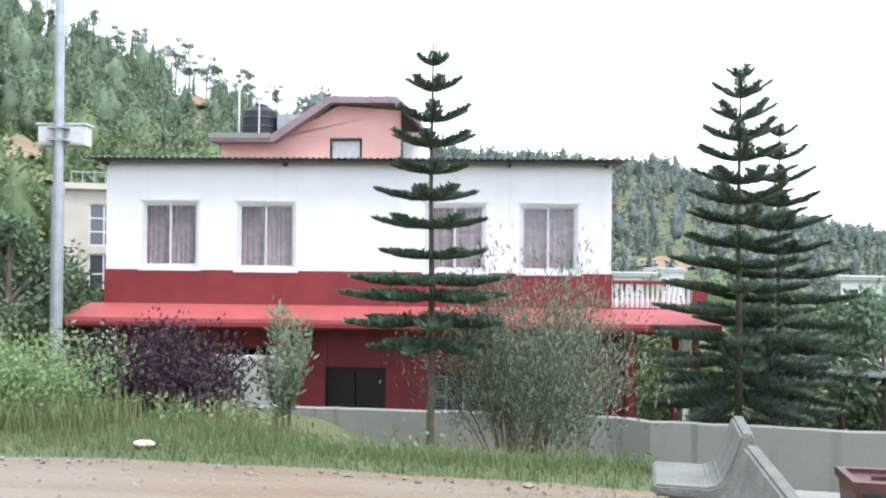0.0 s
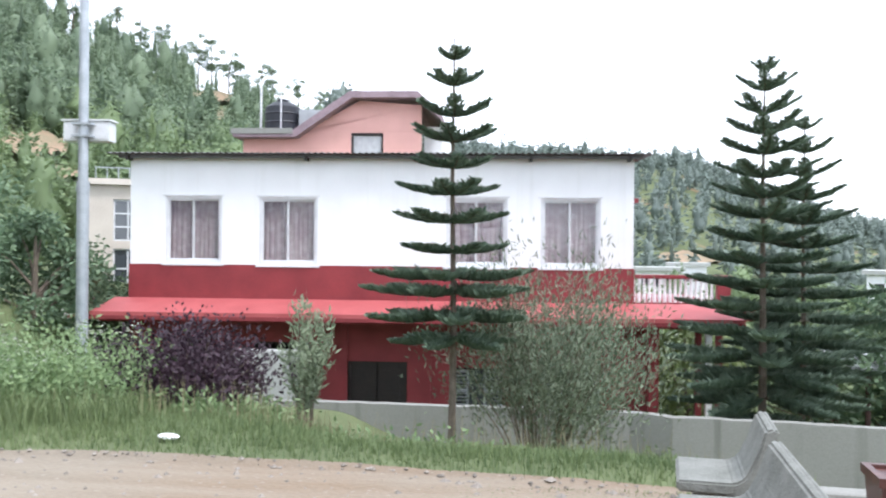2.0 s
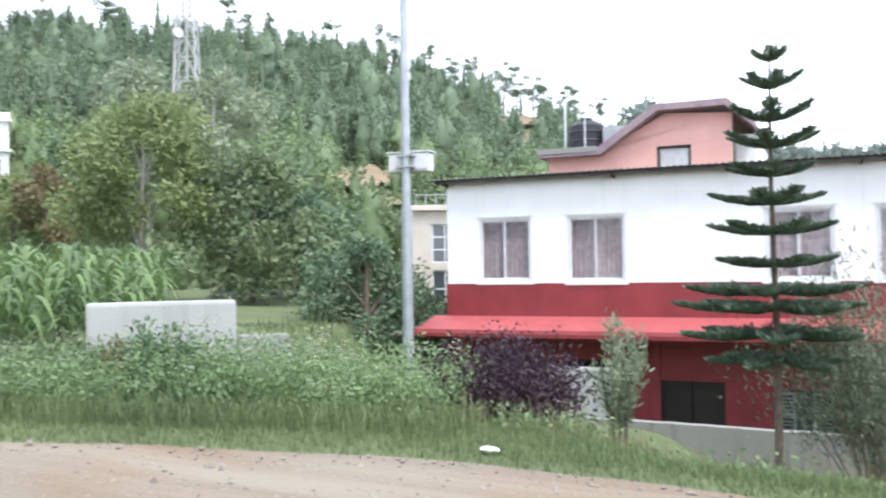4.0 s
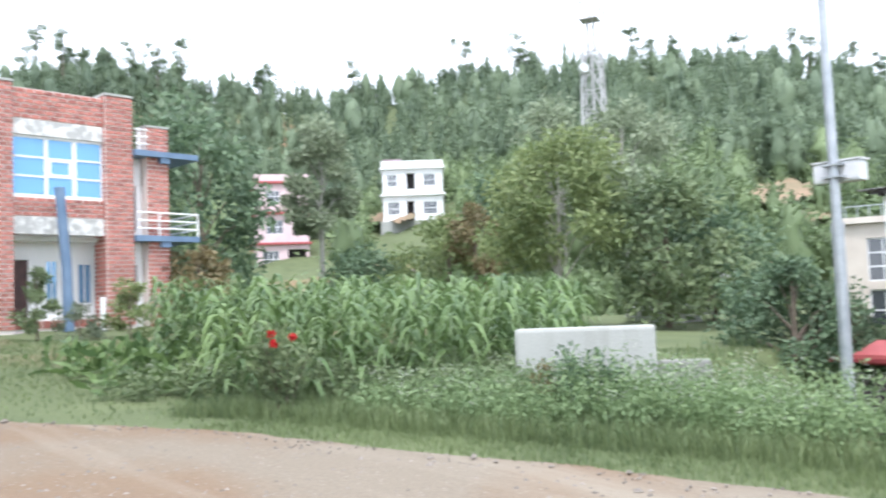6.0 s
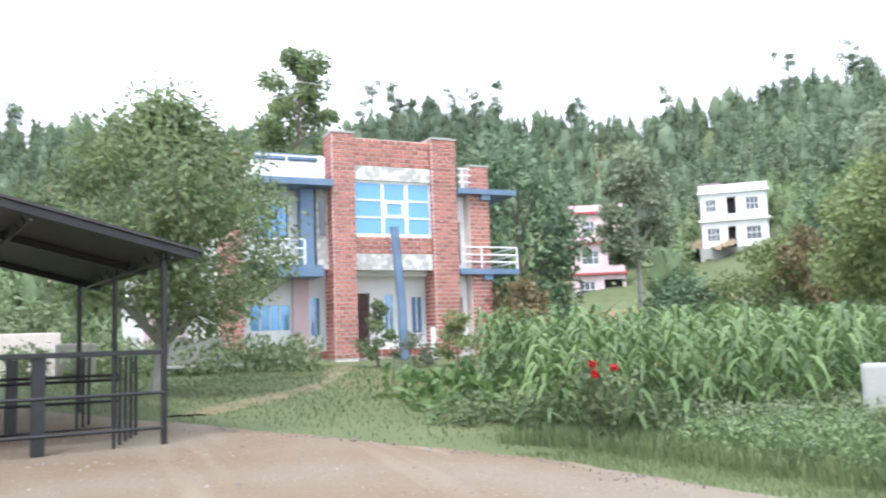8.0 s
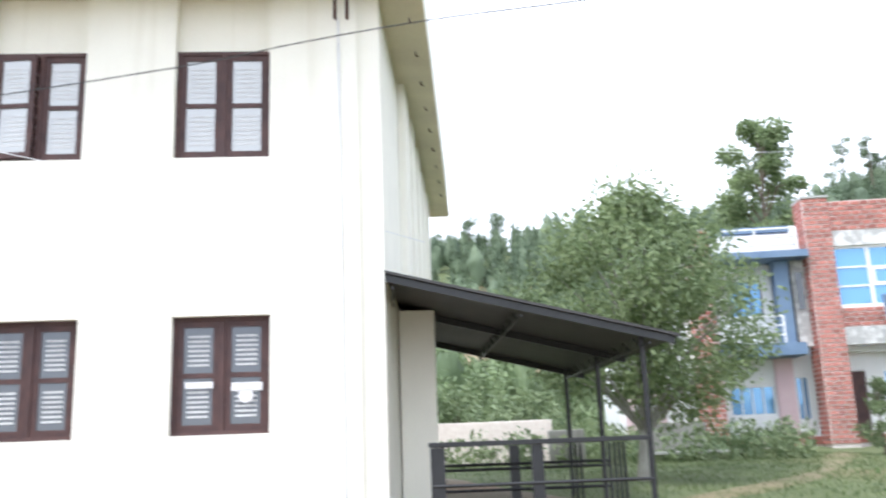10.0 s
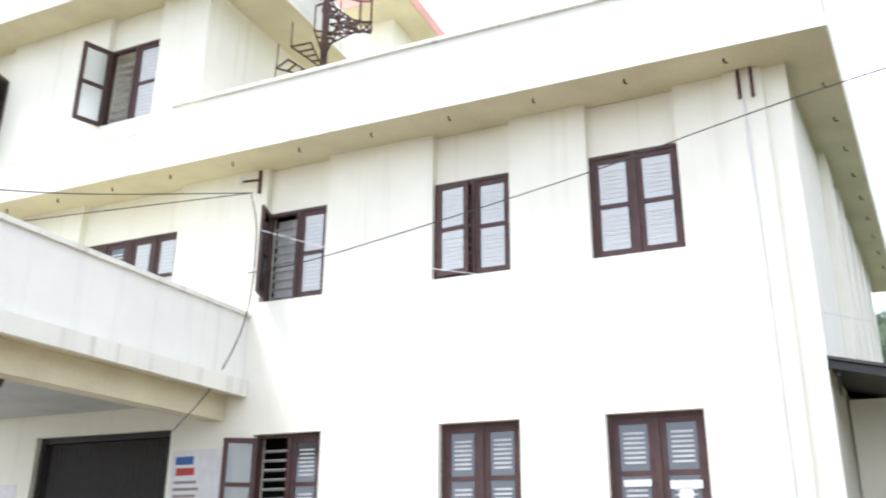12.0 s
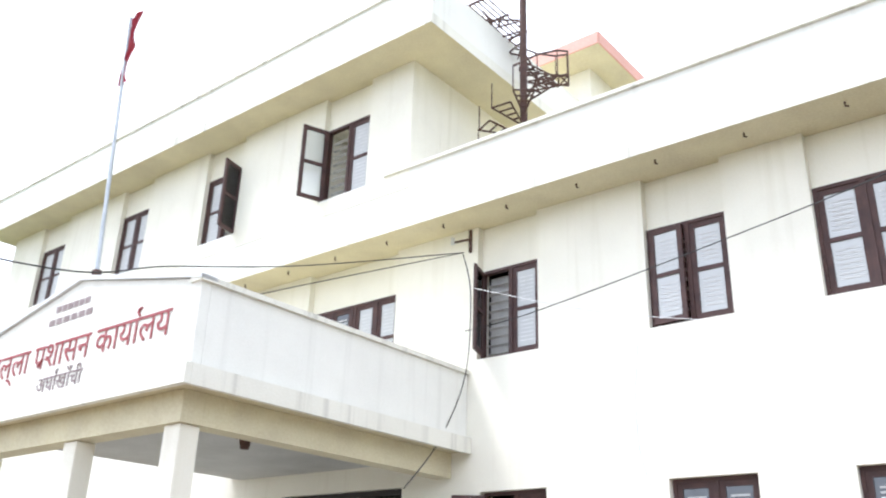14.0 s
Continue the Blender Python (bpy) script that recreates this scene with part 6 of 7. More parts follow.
# trees round the yard: heading, distance, foot, height, spread and kind
rows = [
    ("broad leafy tree beside the steel shelter", 86.3, 19.5, None, 6.3, 6.4, 0.28, 23000, 0.15, LEAF_GREY, BARK_PALE, 84, 0.16, 21, 1.3),
    ("tall layered tree behind the brick building", 77.3, 46, None, 16.2, 4.0, 0.4, 11000, 0.3, LEAF_GREY, BARK, 40, 0.2, 22, 0.3),
    ("feathery yellow-green tree behind the concrete wall", 40.05, 27, None, 5.7, 4.2, 0.4, 9000, 0.2, LEAF_YELLOW, BARK_PALE, 28, 0.1, 23, 0.45),
    ("pale eucalyptus tree with a light trunk", 35.95, 44, None, 9.6, 5.6, 0.35, 4200, 0.34, LEAF_PALE, BARK_PALE, 30, 0.15, 24, 0.45),
    ("pale eucalyptus tree with a light trunk", 39.75, 47, None, 10.2, 5.0, 0.35, 3600, 0.34, LEAF_PALE, BARK_PALE, 26, 0.15, 25, 0.45),
    ("slender eucalyptus tree with a whitish trunk", 55.6, 44, None, 9.6, 3.4, 0.45, 6500, 0.28, LEAF_PALE, BARK_PALE, 28, 0.17, 26, 0.45),
    ("dense green tree in the hedge", 33.55, 27, None, 4.4, 4.0, 0.15, 4600, 0.24, LEAF, BARK, 30, 0.1, 27, 0.5),
    ("dense green tree in the hedge", 30.75, 30, None, 4.2, 3.8, 0.12, 4200, 0.24, LEAF_DARK, BARK, 30, 0.1, 28, 0.5),
    ("dense dark tree beside the red house", 26.15, 21, None, 2.2, 2.8, 0.1, 4600, 0.16, LEAF_DARK, BARK, 30, 0.1, 29, 0.55),
    ("dense dark tree beside the red house", 23.05, 22, None, 1.7, 2.4, 0.1, 4200, 0.16, LEAF_DARK, BARK, 26, 0.1, 30, 0.55),
    ("bright green shrubby tree on the slope", 47.5, 40, None, 4.2, 4.6, 0.12, 4200, 0.26, LEAF_YELLOW, BARK, 26, 0.12, 31, 0.5),
    ("brownish shrubby tree on the slope", 45.7, 38, None, 4.6, 2.4, 0.2, 1500, 0.28, LEAF_BROWN, BARK, 14, 0.1, 32, 0.5),
    ("dark green tree on the slope", 52.9, 42, None, 3.0, 4.4, 0.1, 3600, 0.26, LEAF_DARK, BARK, 26, 0.12, 33, 0.5),
    ("dark green tree on the slope", 49.8, 46, None, 2.8, 4.2, 0.1, 3200, 0.26, LEAF, BARK, 24, 0.12, 34, 0.5),
    ("dark green tree on the slope", 43.35, 52, None, 6.6, 6.0, 0.1, 3400, 0.4, LEAF_DARK, BARK, 26, 0.12, 35, 0.5),
    ("brown-topped tree behind the corn", 63.45, 32, None, 2.7, 2.6, 0.2, 1100, 0.25, LEAF_BROWN, BARK, 16, 0.1, 36, 0.5),
    ("dark tree behind the side balcony", 63.25, 40, None, 9.5, 6.5, 0.1, 4200, 0.4, LEAF_DARK, BARK, 34, 0.15, 37, 0.4),
    ("dark tree beyond the boundary wall", -26.6, 19, None, 3.9, 3.2, 0.1, 4200, 0.2, LEAF_DARK, BARK, 28, 0.09, 38, 0.5),
    ("green shrubby tree beyond the boundary wall", -22.5, 24, None, 2.7, 4.4, 0.08, 3600, 0.22, LEAF, BARK, 26, 0.09, 39, 0.5),
    ("green shrubby tree beyond the boundary wall", -14.2, 26, None, 2.6, 4.6, 0.08, 3600, 0.22, LEAF_YELLOW, BARK, 26, 0.09, 40, 0.5),
    ("green shrubby tree beyond the boundary wall", -28.5, 26, None, 3.6, 5.0, 0.08, 3400, 0.24, LEAF, BARK, 26, 0.09, 41, 0.5),
    ("leafy shrub before the brick porch", 72.65, 26.2, None, 2.0, 1.0, 0.2, 900, 0.16, LEAF, BARK, 12, 0.04, 42, 0.5),
    ("leafy shrub before the brick porch", 67.45, 26.0, None, 1.7, 1.3, 0.05, 1200, 0.14, LEAF_YELLOW, BARK, 12, 0.04, 43, 0.5),
    ("grey-green shrub at the foot of the blue post", 70.35, 26.0, None, 1.0, 1.2, 0.05, 900, 0.12, OLEANDER, BARK, 12, 0.03, 44, 0.5),
    ("green shrub on the terrace behind the shelter", 94.2, 32, None, 2.0, 5.0, 0.05, 2600, 0.25, LEAF, BARK, 22, 0.05, 45, 0.5),
    ("green shrub on the terrace behind the shelter", 98, 36, None, 2.6, 4.0, 0.05, 2200, 0.25, LEAF, BARK, 22, 0.05, 46, 0.5),
]
for label, az, dist, z, tall, spread, base, n, size, mat, bark, clumps, trunk, seed, narrow in rows:
    x, y, z = polar(az, dist, z)
    broad_tree(label, x, y, z, tall, spread, base, n, size, mat, bark, clumps, trunk, seed, narrow=narrow, clump=0.19 if clumps < 50 else 0.125)


def on_slope(az, el):
    """How far off the ground lies that stands so high over the level of the eye."""
    rr = float(np.interp(az, RIDGE_AZ, RIDGE_R))
    r = np.linspace(30, rr, 400)
    a = radians(az)
    up = np.degrees(np.arctan2(heights(-np.sin(a) * r, np.cos(a) * r - 0.4) - 1.6, r))
    k = int(np.argmax(up >= el)) if (up >= el).any() else len(r) - 1
    return float(r[k])


# bare cuttings on the slopes: heading, height, half widths in degrees
CUTTINGS = [(16.2, 9.2, 1.5, 0.35), (15.6, 7.6, 0.7, 0.7), (26.6, 5.2, 2.2, 0.8), (25.2, 3.4, 1.6, 0.4), (51.3, 5.0, 1.7, 0.45), (46.7, 4.7, 1.6, 0.3), (-14.6, -0.6, 2.2, 0.5), (97.5, 5.0, 3.0, 0.35), (93.0, 4.0, 2.2, 0.3)]


def cutting(az, el, w, h, seed):
    r = np.random.default_rng(seed)
    n, m = 22, 8
    top, low = r.uniform(0.55, 1.1, n + 1), r.uniform(0.5, 1.1, n + 1)
    v = []
    for i in range(n + 1):
        t = 2 * i / n - 1
        env = math.sqrt(max(0.0, 1 - t * t)) + 0.05
        a = az + w * t
        d0, d1 = on_slope(a, el - h * env * low[i]), on_slope(a, el + h * env * top[i])
        for k in range(m + 1):
            d = d0 + (d1 - d0) * k / m
            x, y = -math.sin(radians(a)) * d, math.cos(radians(a)) * d - 0.4
            v.append((x, y, height(x, y) + 1.25 + 0.25 * r.random()))
    f = [[i * (m + 1) + k, (i + 1) * (m + 1) + k, (i + 1) * (m + 1) + k + 1, i * (m + 1) + k + 1] for i in range(n) for k in range(m)]
    tagged(new("bare_cutting", raw_mesh("bare_cutting", np.array(v), f, [SOIL_PALE], smooth=True)), "bare brown earth cut into the green hillside", "ground", kind="structure")


SOIL_PALE = material("dry_brown_earth", (0.3, 0.21, 0.14), (0.2, 0.17, 0.1), 0.95, 0.25, 0.5, 0.4, 3)
for k, c in enumerate(CUTTINGS):
    cutting(*c, 300 + k)


def keep_clear(az, r):
    """Hillside lots, cuttings and sight lines where nothing tall grows."""
    lots = [(49.9, 2.9, 34, 102), (58.0, 3.0, 34, 96), (37.6, 1.3, 62, 84)]
    for a, el, w, h in CUTTINGS:
        d0, d1 = on_slope(a, el - h), on_slope(a, el + h)
        lots.append((a, w * 0.85, d0 - 14, d1))
    ok = np.ones(len(az), bool)
    for a, w, r0, r1 in lots:
        ok &= ~((np.abs(az - a) < w) & (r > r0) & (r < r1))
    return ok


PINE_TIERS = ((0.02, 0.12), (0.16, 0.95), (0.34, 0.42), (0.38, 0.8), (0.54, 0.34), (0.58, 0.6), (0.74, 0.2), (0.78, 0.36), (1.0, 0.02))
ROUND_TIERS = ((0.05, 0.2), (0.2, 0.75), (0.36, 0.95), (0.5, 0.88), (0.62, 0.95), (0.75, 0.7), (0.86, 0.62), (0.95, 0.3), (1.0, 0.05))


def woods(name, label, n, az0, az1, r0, r1, tall, leaves, leaf, mat, seed, pines=0.5, power=1.0):
    """Trees over a slope: a ragged tiered crown each, with sprays of leaves standing out from it and a pale stem."""
    r = np.random.default_rng(seed)
    az = r.uniform(az0, az1, n)
    rad = r0 + (r1 - r0) * r.random(n) ** power
    rad = np.minimum(rad, np.interp(az, RIDGE_AZ, RIDGE_R) * 1.04)
    ok = keep_clear(az, rad)
    az, rad = az[ok], rad[ok]
    n = len(az)
    x, y = -np.sin(np.radians(az)) * rad, np.cos(np.radians(az)) * rad - 0.4
    z = heights(x, y) - 0.3
    h = r.uniform(*tall, n) * np.where(r.random(n) < 0.12, 1.35, 1.0)
    pine = r.random(n) < pines
    w = h * np.where(pine, r.uniform(0.2, 0.32, n), r.uniform(0.28, 0.46, n))
    tiers = np.where(pine[:, None, None], np.array(PINE_TIERS)[None], np.array(ROUND_TIERS)[None])
    sides, nt = 8, tiers.shape[1]
    ang = np.linspace(0, 2 * math.pi, sides, endpoint=False)[None, None] + r.uniform(0, 6, (n, 1, 1)) + r.normal(0, 0.12, (n, nt, sides))
    reach = tiers[:, :, 1][:, :, None] * w[:, None, None] * r.uniform(0.2, 0.6, (n, nt, sides))
    lift = (tiers[:, :, 0][:, :, None] + r.normal(0, 0.03, (n, nt, sides))) * h[:, None, None]
    core = np.stack([x[:, None, None] + np.cos(ang) * reach, y[:, None, None] + np.sin(ang) * reach, z[:, None, None] + 0.1 * h[:, None, None] + 0.9 * lift], -1).reshape(-1, 3)
    i, j = np.meshgrid(np.arange(nt - 1), np.arange(sides), indexing="ij")
    q = np.stack([i * sides + j, i * sides + (j + 1) % sides, (i + 1) * sides + (j + 1) % sides, (i + 1) * sides + j], -1).reshape(-1, 4)
    cf = (np.arange(n)[:, None, None] * nt * sides + q[None]).reshape(-1, 4)
    k = np.repeat(np.arange(n), leaves)
    m = len(k)
    t = r.integers(0, nt, m)
    sd = r.integers(0, sides, m)
    p = core.reshape(n, nt, sides, 3)[k, t, sd]
    axis = np.stack([x[k], y[k], p[:, 2]], 1)
    p = axis + (p - axis) * r.uniform(0.9, 2.2, m)[:, None] + r.normal(0, 0.13, (m, 3)) * w[k][:, None]
    d = unit(p - axis) + r.normal(0, 0.45, (m, 3)) + np.where(pine[k], -0.15, 0.15)[:, None] * np.array([0, 0, 1])
    v, f = leaf_quads(p, d, leaf * r.uniform(0.6, 1.4, m), leaf * 0.5, r)
    tv = np.stack([np.stack([x - 0.08, y, z], 1), np.stack([x + 0.08, y, z], 1), np.stack([x + 0.04, y, z + h * 0.8], 1), np.stack([x - 0.04, y + 0.08, z + h * 0.8], 1)], 1).reshape(-1, 3)
    v2, f2, mi = joined([(core, cf, 0), (v, f, 0), (tv, np.arange(len(tv)).reshape(-1, 4), 1)])
    tagged(new(name, raw_mesh(name, v2, f2, [mat, BARK_PALE], mi, smooth=True)), label, "woods", kind="stuff")


woods("hillside_woods", "mixed green woods covering the lower hillside", 900, 6, 112, 50, 115, (2.8, 6.0), 230, 0.4, HILL_NEAR, 51, pines=0.2)
woods("hillside_woods", "dense pine woods covering the upper hillside", 2700, 6, 112, 100, 232, (4.2, 8.0), 170, 0.52, HILL_MID, 52, pines=0.65, power=0.85)
woods("ridge_woods", "thin trees along the crest of the hill", 240, 8, 112, 205, 232, (5, 9), 150, 0.5, HILL_MID, 53, pines=0.5)
woods("hillside_scrub", "low scrub on the slope below the woods", 800, 26, 104, 34, 75, (0.8, 2.2), 90, 0.3, HILL_NEAR, 54, pines=0.0)
woods("valley_scrub", "low green scrub on the valley floor", 420, -40, 22, 32, 95, (1.0, 3.0), 110, 0.34, HILL_NEAR, 55, pines=0.1)
# the far slope's haze comes from its leaf colour
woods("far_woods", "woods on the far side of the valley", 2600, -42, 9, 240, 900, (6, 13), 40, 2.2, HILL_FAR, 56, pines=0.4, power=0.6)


def crest_tree(az, tall, seed):
    r = np.random.default_rng(seed)
    rr = float(np.interp(az, RIDGE_AZ, RIDGE_R))
    x, y, z = polar(az, rr)
    t = thing("crest_tree", pose(x, y, z - 0.5), "tall bare-stemmed tree standing out on the ridge", "tree", "trees on the ridge")
    part("trunk", rod([(0, 0, 0), (r.normal(0, 0.3), 0, tall * 0.5), (r.normal(0, 0.6), 0, tall)], 0.24, 5, 0.1), BARK, t)
    n = int(r.uniform(8, 15))
    ps, ds = [], []
    for k in range(n):
        c = np.array([r.normal(0, tall * 0.075), r.normal(0, tall * 0.075), tall * r.uniform(0.42, 1.0)])
        o = unit(r.normal(size=(90, 3))) * (r.random(90) ** 0.5)[:, None] * r.uniform(0.6, 1.4) * np.array([1, 1, 0.6])
        ps.append(c + o)
        ds.append(o + r.normal(0, 0.4, (90, 3)))
    v, f = leaf_quads(np.concatenate(ps), np.concatenate(ds), 0.48, 0.26, r)
    leaf_part("crown", v, f, HILL_MID, t)


r = np.random.default_rng(61)
for i, az in enumerate((9.5, 11, 12.6, 13.2, 14.6, 15.3, 16.4, 17.2, 18.0, 19.4, 20.6, 22.0, 24.5, 25.4, 28.6, 32.5, 34, 35, 41.5, 42, 42.4, 46, 53.6, 59.0, 59.7, 64.5, 66, 67.5, 69, 70.4, 71.5, 73, 95, 97)):
    crest_tree(az, (9 + 5 * r.random()), 200 + i)


# ---------------------------------------------------------------- corn, weeds and grass
def corn_field():
    r = np.random.default_rng(71)
    pieces = []
    n = 0
    while n < 420:
        az, rad = r.uniform(39, 65.5), math.sqrt(r.uniform(11.3 ** 2, 21 ** 2))
        if (az > 62 and rad < 14) or (az < 45 and rad < 13):
            continue
        n += 1
        x, y, z = polar(az, rad)
        tall = r.uniform(1.15, 1.75)
        p0 = np.array([x, y, z])
        sx, sy = r.normal(0, 0.06, 2)
        st = np.array([[x - 0.014, y, z], [x + 0.014, y, z], [x + sx + 0.008, y + sy, z + tall], [x + sx - 0.008, y + sy + 0.01, z + tall]])
        pieces.append((st, [[0, 1, 2, 3]], 0))
        k = r.integers(8, 12)
        for j in range(k):
            h = tall * (0.12 + 0.85 * j / k)
            a = (j % 2) * math.pi + r.normal(az, 0.7)
            L, W = r.uniform(0.5, 0.85), r.uniform(0.055, 0.085)
            out, side = np.array([math.cos(a), math.sin(a), 0]), np.array([-math.sin(a), math.cos(a), 0])
            s = np.linspace(0, 1, 6)
            rise = r.uniform(0.7, 1.15)
            q = p0 + np.array([sx, sy, 0]) * h / tall + out * (s * L * 0.75)[:, None] + np.array([0, 0, 1]) * (h + L * (rise * s - (rise + 0.25) * s ** 2.2))[:, None]
            wd = (W * np.sin(np.pi * np.clip(s * 0.9 + 0.1, 0, 1)) + 0.004)[:, None]
            v = np.stack([q + side * wd / 2 + [0, 0, 0.012], q - side * wd / 2 + [0, 0, 0.012]], 1).reshape(-1, 3)
            pieces.append((v, [[2 * i, 2 * i + 1, 2 * i + 3, 2 * i + 2] for i in range(5)], 0))
    v, f, m = joined(pieces)
    tagged(new("corn_field", raw_mesh("corn_field", v, f, [CORN], m)), "patch of tall green corn plants with arching leaves", "corn", kind="stuff")


corn_field()


def grass_patch(name, label, points, tall, wide, mat, seed, lean=0.35):
    r = np.random.default_rng(seed)
    n = len(points)
    x, y = points[:, 0], points[:, 1]
    z = heights(x, y) - 0.02
    h = tall * r.uniform(0.45, 1.25, n)
    a = r.uniform(0, 2 * math.pi, n)
    bend = lean * h * r.uniform(0.2, 1.4, n)
    d, s = np.stack([np.cos(a), np.sin(a)], 1), np.stack([-np.sin(a), np.cos(a)], 1) * wide / 2
    p = np.stack([x, y], 1)
    mid, tip = p + d * (bend * 0.3)[:, None], p + d * bend[:, None]
    col = lambda q, zz: np.concatenate([q, zz[:, None]], 1)
    v = np.stack([col(p - s, z), col(p + s, z), col(mid + s * 0.8, z + h * 0.55), col(mid - s * 0.8, z + h * 0.55), col(tip, z + h)], 1).reshape(-1, 3)
    b = np.arange(n)[:, None] * 5
    f = (b + np.array([[0, 1, 2, 3]])).tolist() + (b + np.array([[3, 2, 4]])).tolist()
    tagged(new(name, raw_mesh(name, v, f, [mat])), label, "grass", kind="stuff")


def strip(n, x0, x1, d0, d1, seed, power=1.0):
    """Random places beyond the road's edge, d0 to d1 metres from it."""
    r = np.random.default_rng(seed)
    x = r.uniform(x0, x1, n)
    y = np.interp(x, EDGE_X, EDGE_Y) + d0 + (d1 - d0) * r.random(n) ** power
    return np.stack([x, y], 1)


grass_patch("verge_grass", "rough green grass on the verge", strip(30000, -9, 4.5, -0.05, 1.6, 81, 0.8), 0.09, 0.009, GRASS, 82)
grass_patch("tall_grass", "tall seeding grass on the verge", strip(26000, -3.8, 2.6, 0.3, 6.8, 83, 0.9), 0.13, 0.009, GRASS, 84, 0.3)
grass_patch("tall_grass", "pale seeding grass stems on the verge", strip(3000, -3.6, 3.2, 1.2, 6.5, 85), 0.36, 0.006, GRASS_DRY, 86, 0.22)
grass_patch("tall_grass", "tall green grass and weeds along the road", strip(24000, -10, -2.8, 0.8, 4.0, 87), 0.24, 0.012, GRASS, 88)
grass_patch("lawn_grass", "short grass on the open ground", strip(36000, -30, -8, -0.05, 13, 89, 0.7), 0.09, 0.022, GRASS, 90)
grass_patch("yard_grass", "rough grass behind the boundary wall", np.random.default_rng(91).uniform((-10, 15), (14, 30), (9000, 2)), 0.4, 0.03, GRASS, 92)
grass_patch("tuft_grass", "short grass growing on the near edge of the road", np.random.default_rng(93).uniform((-0.3, 5.0), (1.7, 5.72), (5000, 2)), 0.06, 0.01, GRASS, 94)


def weeds(name, label, points, tall, leaf, seed, flowers=0.4, mat=WEED, per=26):
    r = np.random.default_rng(seed)
    n = len(points)
    z = heights(points[:, 0], points[:, 1])
    h = tall * r.uniform(0.55, 1.15, n)
    k = np.repeat(np.arange(n), per)
    m = len(k)
    q = r.random(m)
    base = np.concatenate([points, z[:, None]], 1)
    p = base[k] + np.concatenate([r.normal(0, 0.12, (m, 2)) * (0.3 + q[:, None]), (q * h[k])[:, None]], 1)
    v, f = leaf_quads(p, r.normal(0, 0.7, (m, 3)) + [0, 0, 0.25], leaf * r.uniform(0.6, 1.3, m) * (1.2 - 0.5 * q), leaf * 0.36, r)
    st, sf = leaf_quads(base, np.concatenate([r.normal(0, 0.1, (n, 2)), np.ones((n, 1))], 1), h, 0.012, r)
    sel = r.random(n) < flowers
    j = np.repeat(np.where(sel)[0], 10)
    fp_ = base[j] + np.concatenate([r.normal(0, 0.05, (len(j), 2)), (h[j] * r.uniform(0.9, 1.1, len(j)))[:, None]], 1)
    fv, ff = leaf_quads(fp_, r.normal(0, 1, (len(j), 3)), 0.024, 0.02, r)
    v, f, mi = joined([(v, f, 0), (st, sf, 0), (fv, ff, 1)])
    tagged(new(name, raw_mesh(name, v, f, [mat, WEED_FLOWER], mi)), label, "weeds", kind="stuff")


weeds("flowering_weeds", "tall pale-flowered weeds along the road", strip(1300, -8.5, -3.2, 1.3, 5.5, 101), 0.46, 0.075, 102, 0.14)
weeds("flowering_weeds", "tall pale-flowered weeds round the lamp post", strip(800, -6.2, -3.0, 1.6, 6.5, 103), 0.75, 0.08, 104, 0.25)
weeds("leafy_weeds", "dark leafy weeds at the foot of the corn", strip(700, -12, -6.5, 2.0, 6.0, 105), 0.5, 0.1, 106, 0.12, LEAF)
weeds("leafy_weeds", "dark leafy weeds on the verge", strip(160, -3.0, 0.8, 1.6, 6.0, 107), 0.25, 0.1, 108, 0.3)
weeds("lily_leaves", "clump of broad strap-leaved plants", np.random.default_rng(109).normal((-13.6, 7.0), (1.6, 1.1), (150, 2)), 0.55, 0.34, 110, 0.1, CORN, 12)
weeds("bank_weeds", "leafy weeds on the bank behind the shelter", np.random.default_rng(111).uniform((-38, -4), (-24, 6), (700, 2)), 0.9, 0.26, 112, 0.1, LEAF, 18)

# red-flowered bush among the corn
x, y, z = polar(57.6, 10.7)
bush("rose_bush", "slender bush with two heads of red flowers", x, y, z, 1.15, 0.9, 1500, 0.09, LEAF, 121, 9, 0.45, 0.2)
for az, el in ((58.35, -1.45), (57.0, -1.75), (58.2, -2.1)):
    px, py, _ = polar(az, 10.4, 0)
    r = np.random.default_rng(int(az * 100))
    o = unit(r.normal(size=(60, 3))) * 0.028
    v, f = leaf_quads(o, o * 6 + r.normal(0, 0.2, (60, 3)), 0.035, 0.035, r)
    ob = new("flower_head", raw_mesh("flower_head", v, f, [FLOWER_RED]))
    ob.location = (px, py, 1.6 + 10.4 * math.tan(radians(el)))
    tagged(ob, "red flower head on a slender stem", "flower", "red flowers")

TRODDEN = material("trodden_earth", (0.2, 0.17, 0.1), (0.13, 0.13, 0.06), 0.95, 1.5, 0.4, 0.5, 20)
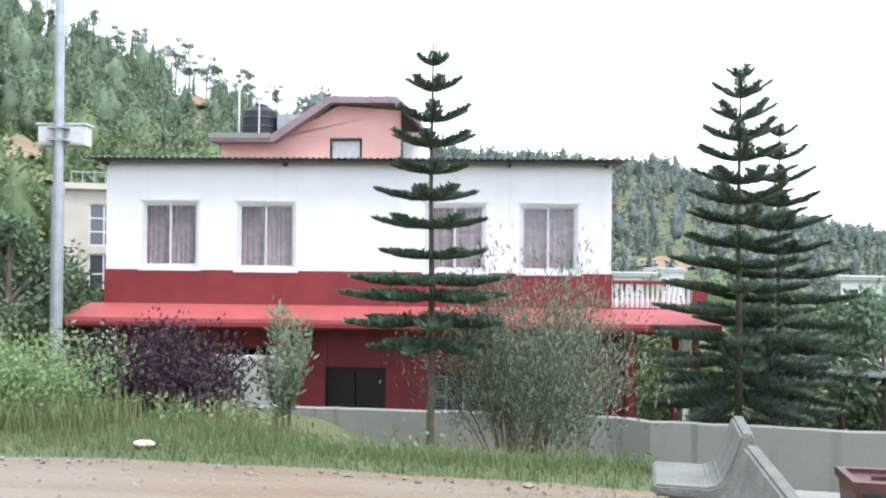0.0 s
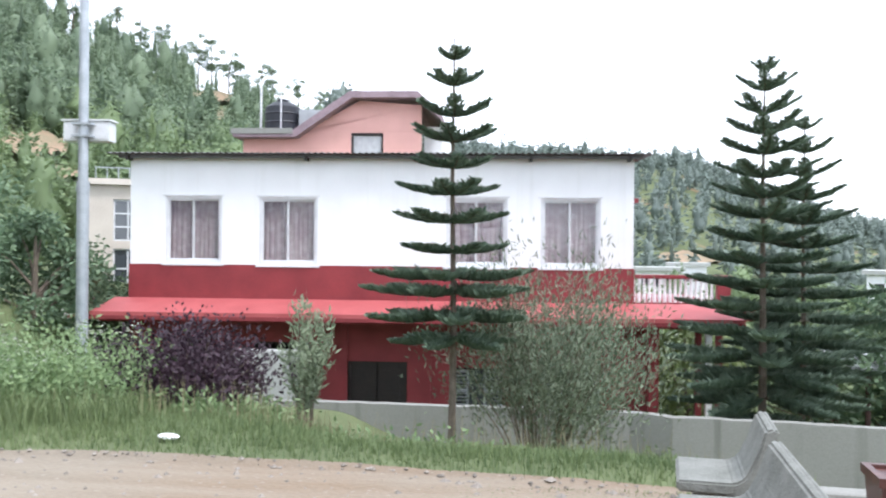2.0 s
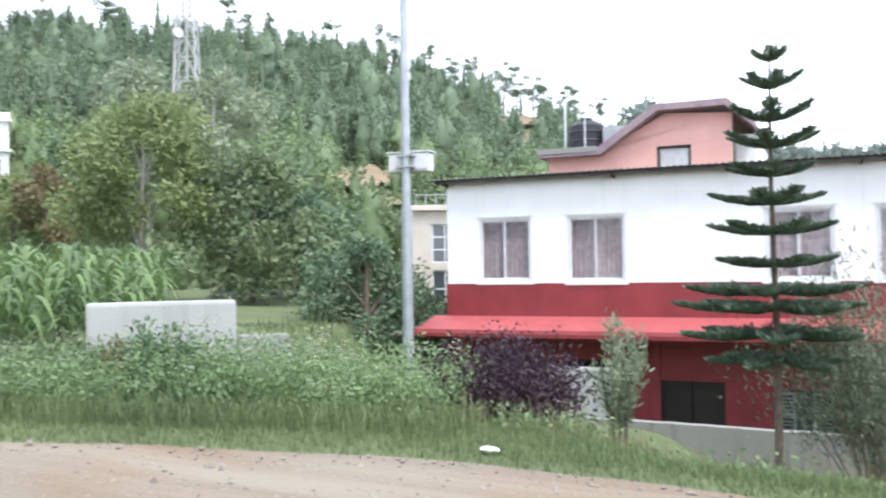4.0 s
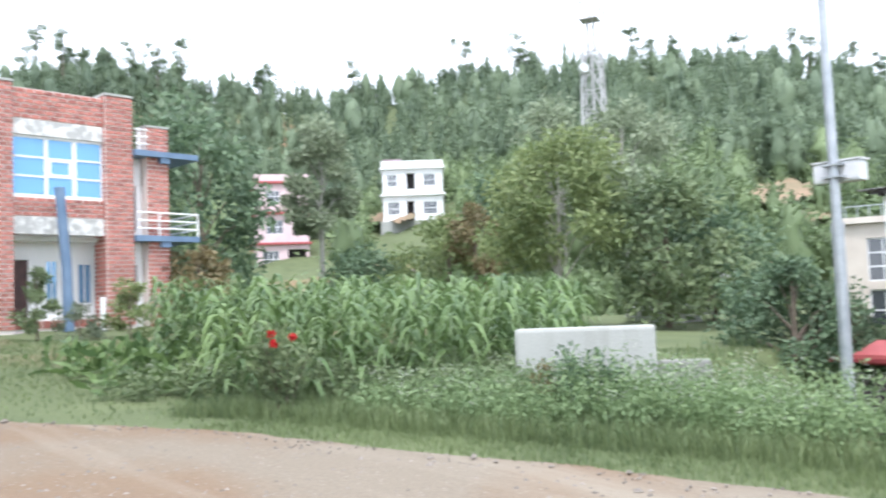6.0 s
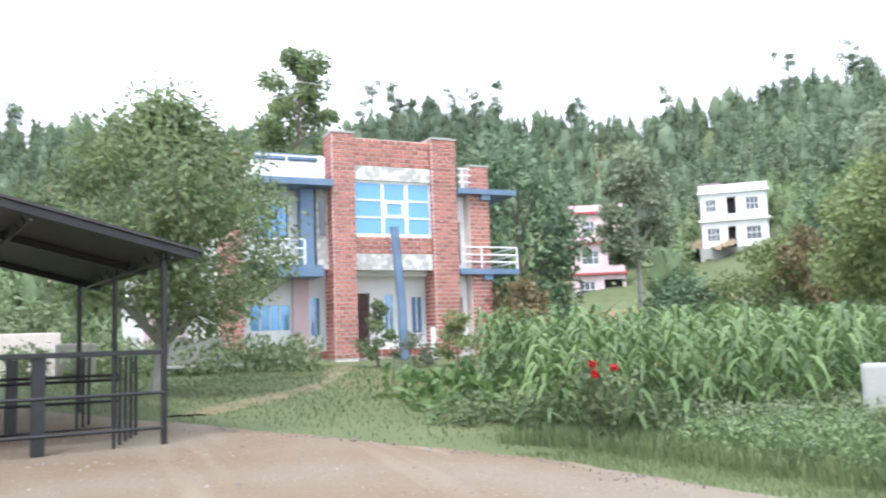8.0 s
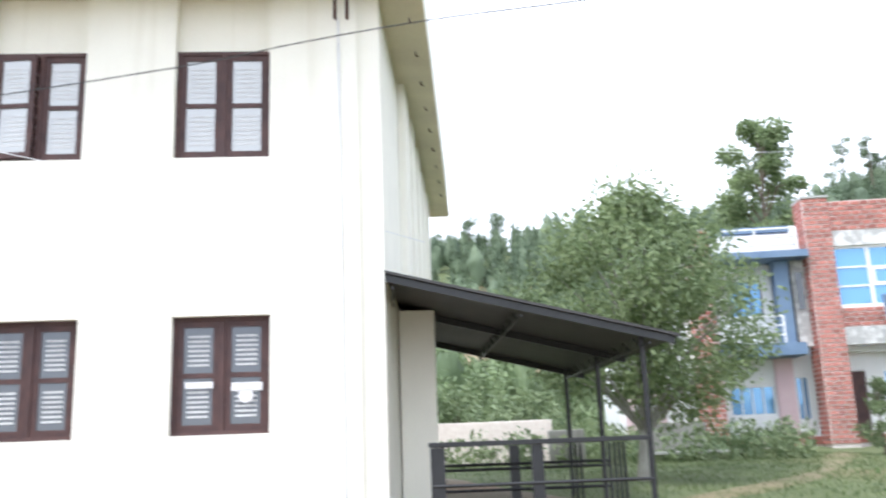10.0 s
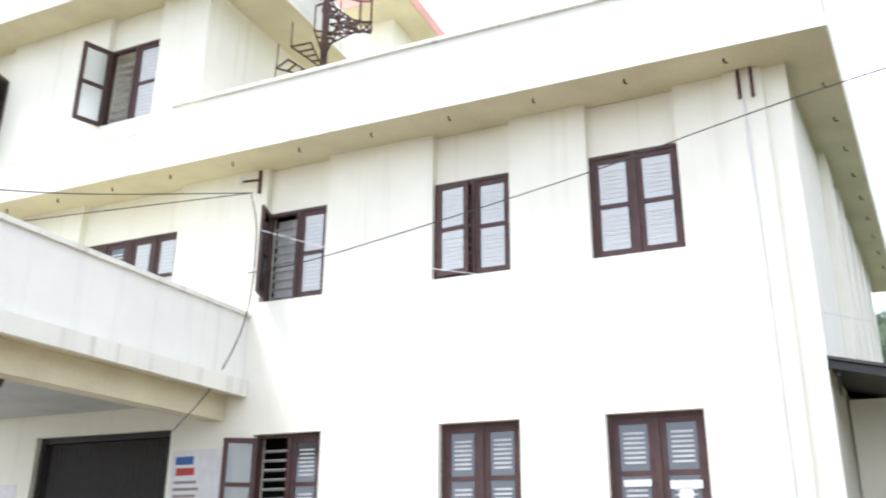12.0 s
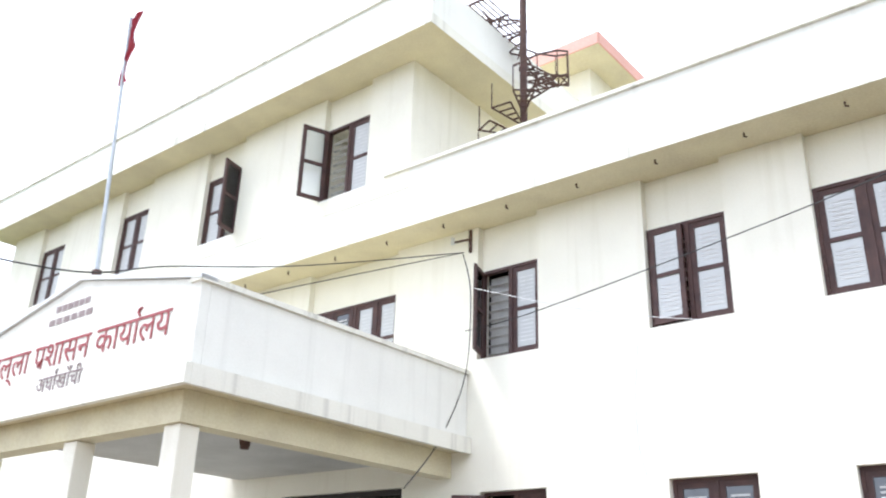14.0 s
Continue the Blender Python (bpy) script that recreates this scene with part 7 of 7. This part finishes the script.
# the trodden path to the brick building
bm = bmesh.new()
n = 40
cols = []
for i in range(n + 1):
    t = i / n
    px, py = -15.0 - 11.5 * t, 1.2 + 6.2 * t + 0.7 * math.sin(t * 4)
    wv = 0.42 + 0.15 * math.sin(t * 9) - 0.1 * t
    row = []
    for k in range(5):
        q = py + (k / 4 - 0.5) * 2 * wv + 0.1 * noise.noise(Vector((px, k, 2)))
        row.append(bm.verts.new((px, q, height(px, q) + (0.03 if 0 < k < 4 else 0.004))))
    cols.append(row)
for a, b in zip(cols, cols[1:]):
    for k in range(4):
        bm.faces.new((a[k], a[k + 1], b[k + 1], b[k]))
bmesh.ops.recalc_face_normals(bm, faces=bm.faces[:])
tagged(new("footpath", mesh_of("footpath", bm, TRODDEN)), "trodden earth path across the grass", "path", kind="structure")


# loose gravel on the road
r = np.random.default_rng(131)
n = 2600
x = r.uniform(-13, 3, n)
y = np.interp(x, EDGE_X, EDGE_Y) - 0.1 - 5.5 * r.random(n) ** 1.3
z = heights(x, y) + 0.035
k = r.uniform(0.008, 0.028, n) * np.where(r.random(n) < 0.04, 1.9, 1)
shape = np.array([(1, 0, 0), (0, 1, 0), (-1, 0, 0), (0, -1, 0), (0.1, 0.1, 0.7), (0, 0, -0.6)])
v = np.stack([x, y, z], 1)[:, None] + shape[None] * k[:, None, None] * r.uniform(0.6, 1.3, (n, 6, 1))
f = (np.arange(n)[:, None, None] * 6 + np.array([(0, 1, 4), (1, 2, 4), (2, 3, 4), (3, 0, 4), (1, 0, 5), (2, 1, 5), (3, 2, 5), (0, 3, 5)])[None]).reshape(-1, 3)
GRAVEL = material("grey_gravel", (0.27, 0.24, 0.21), (0.17, 0.15, 0.13), 0.9, 20, 0.8, 0.2, 60, random_part=0.3)
tagged(new("gravel", raw_mesh("gravel", v.reshape(-1, 3), f, [GRAVEL])), "loose gravel scattered over the road", "gravel", kind="stuff")

# terraced bank behind the shelter
px, py, _ = polar(97.0, 27, 0)
single("terrace_wall", box(-3.2, 2.4, 0, 0.4, 0.6, 2.35, 0.03), MORTAR, pose(px, py, 0, 0, 0, 92), "low earth-coloured retaining wall on the bank", "wall")
px, py, _ = polar(91.0, 25, 0)
single("stone_block", box(-0.5, 0.5, 0, 0.8, 0.6, 2.0, 0.04), CONCRETE, pose(px, py, 0, 0, 0, 92), "grey concrete block on the bank", "block")
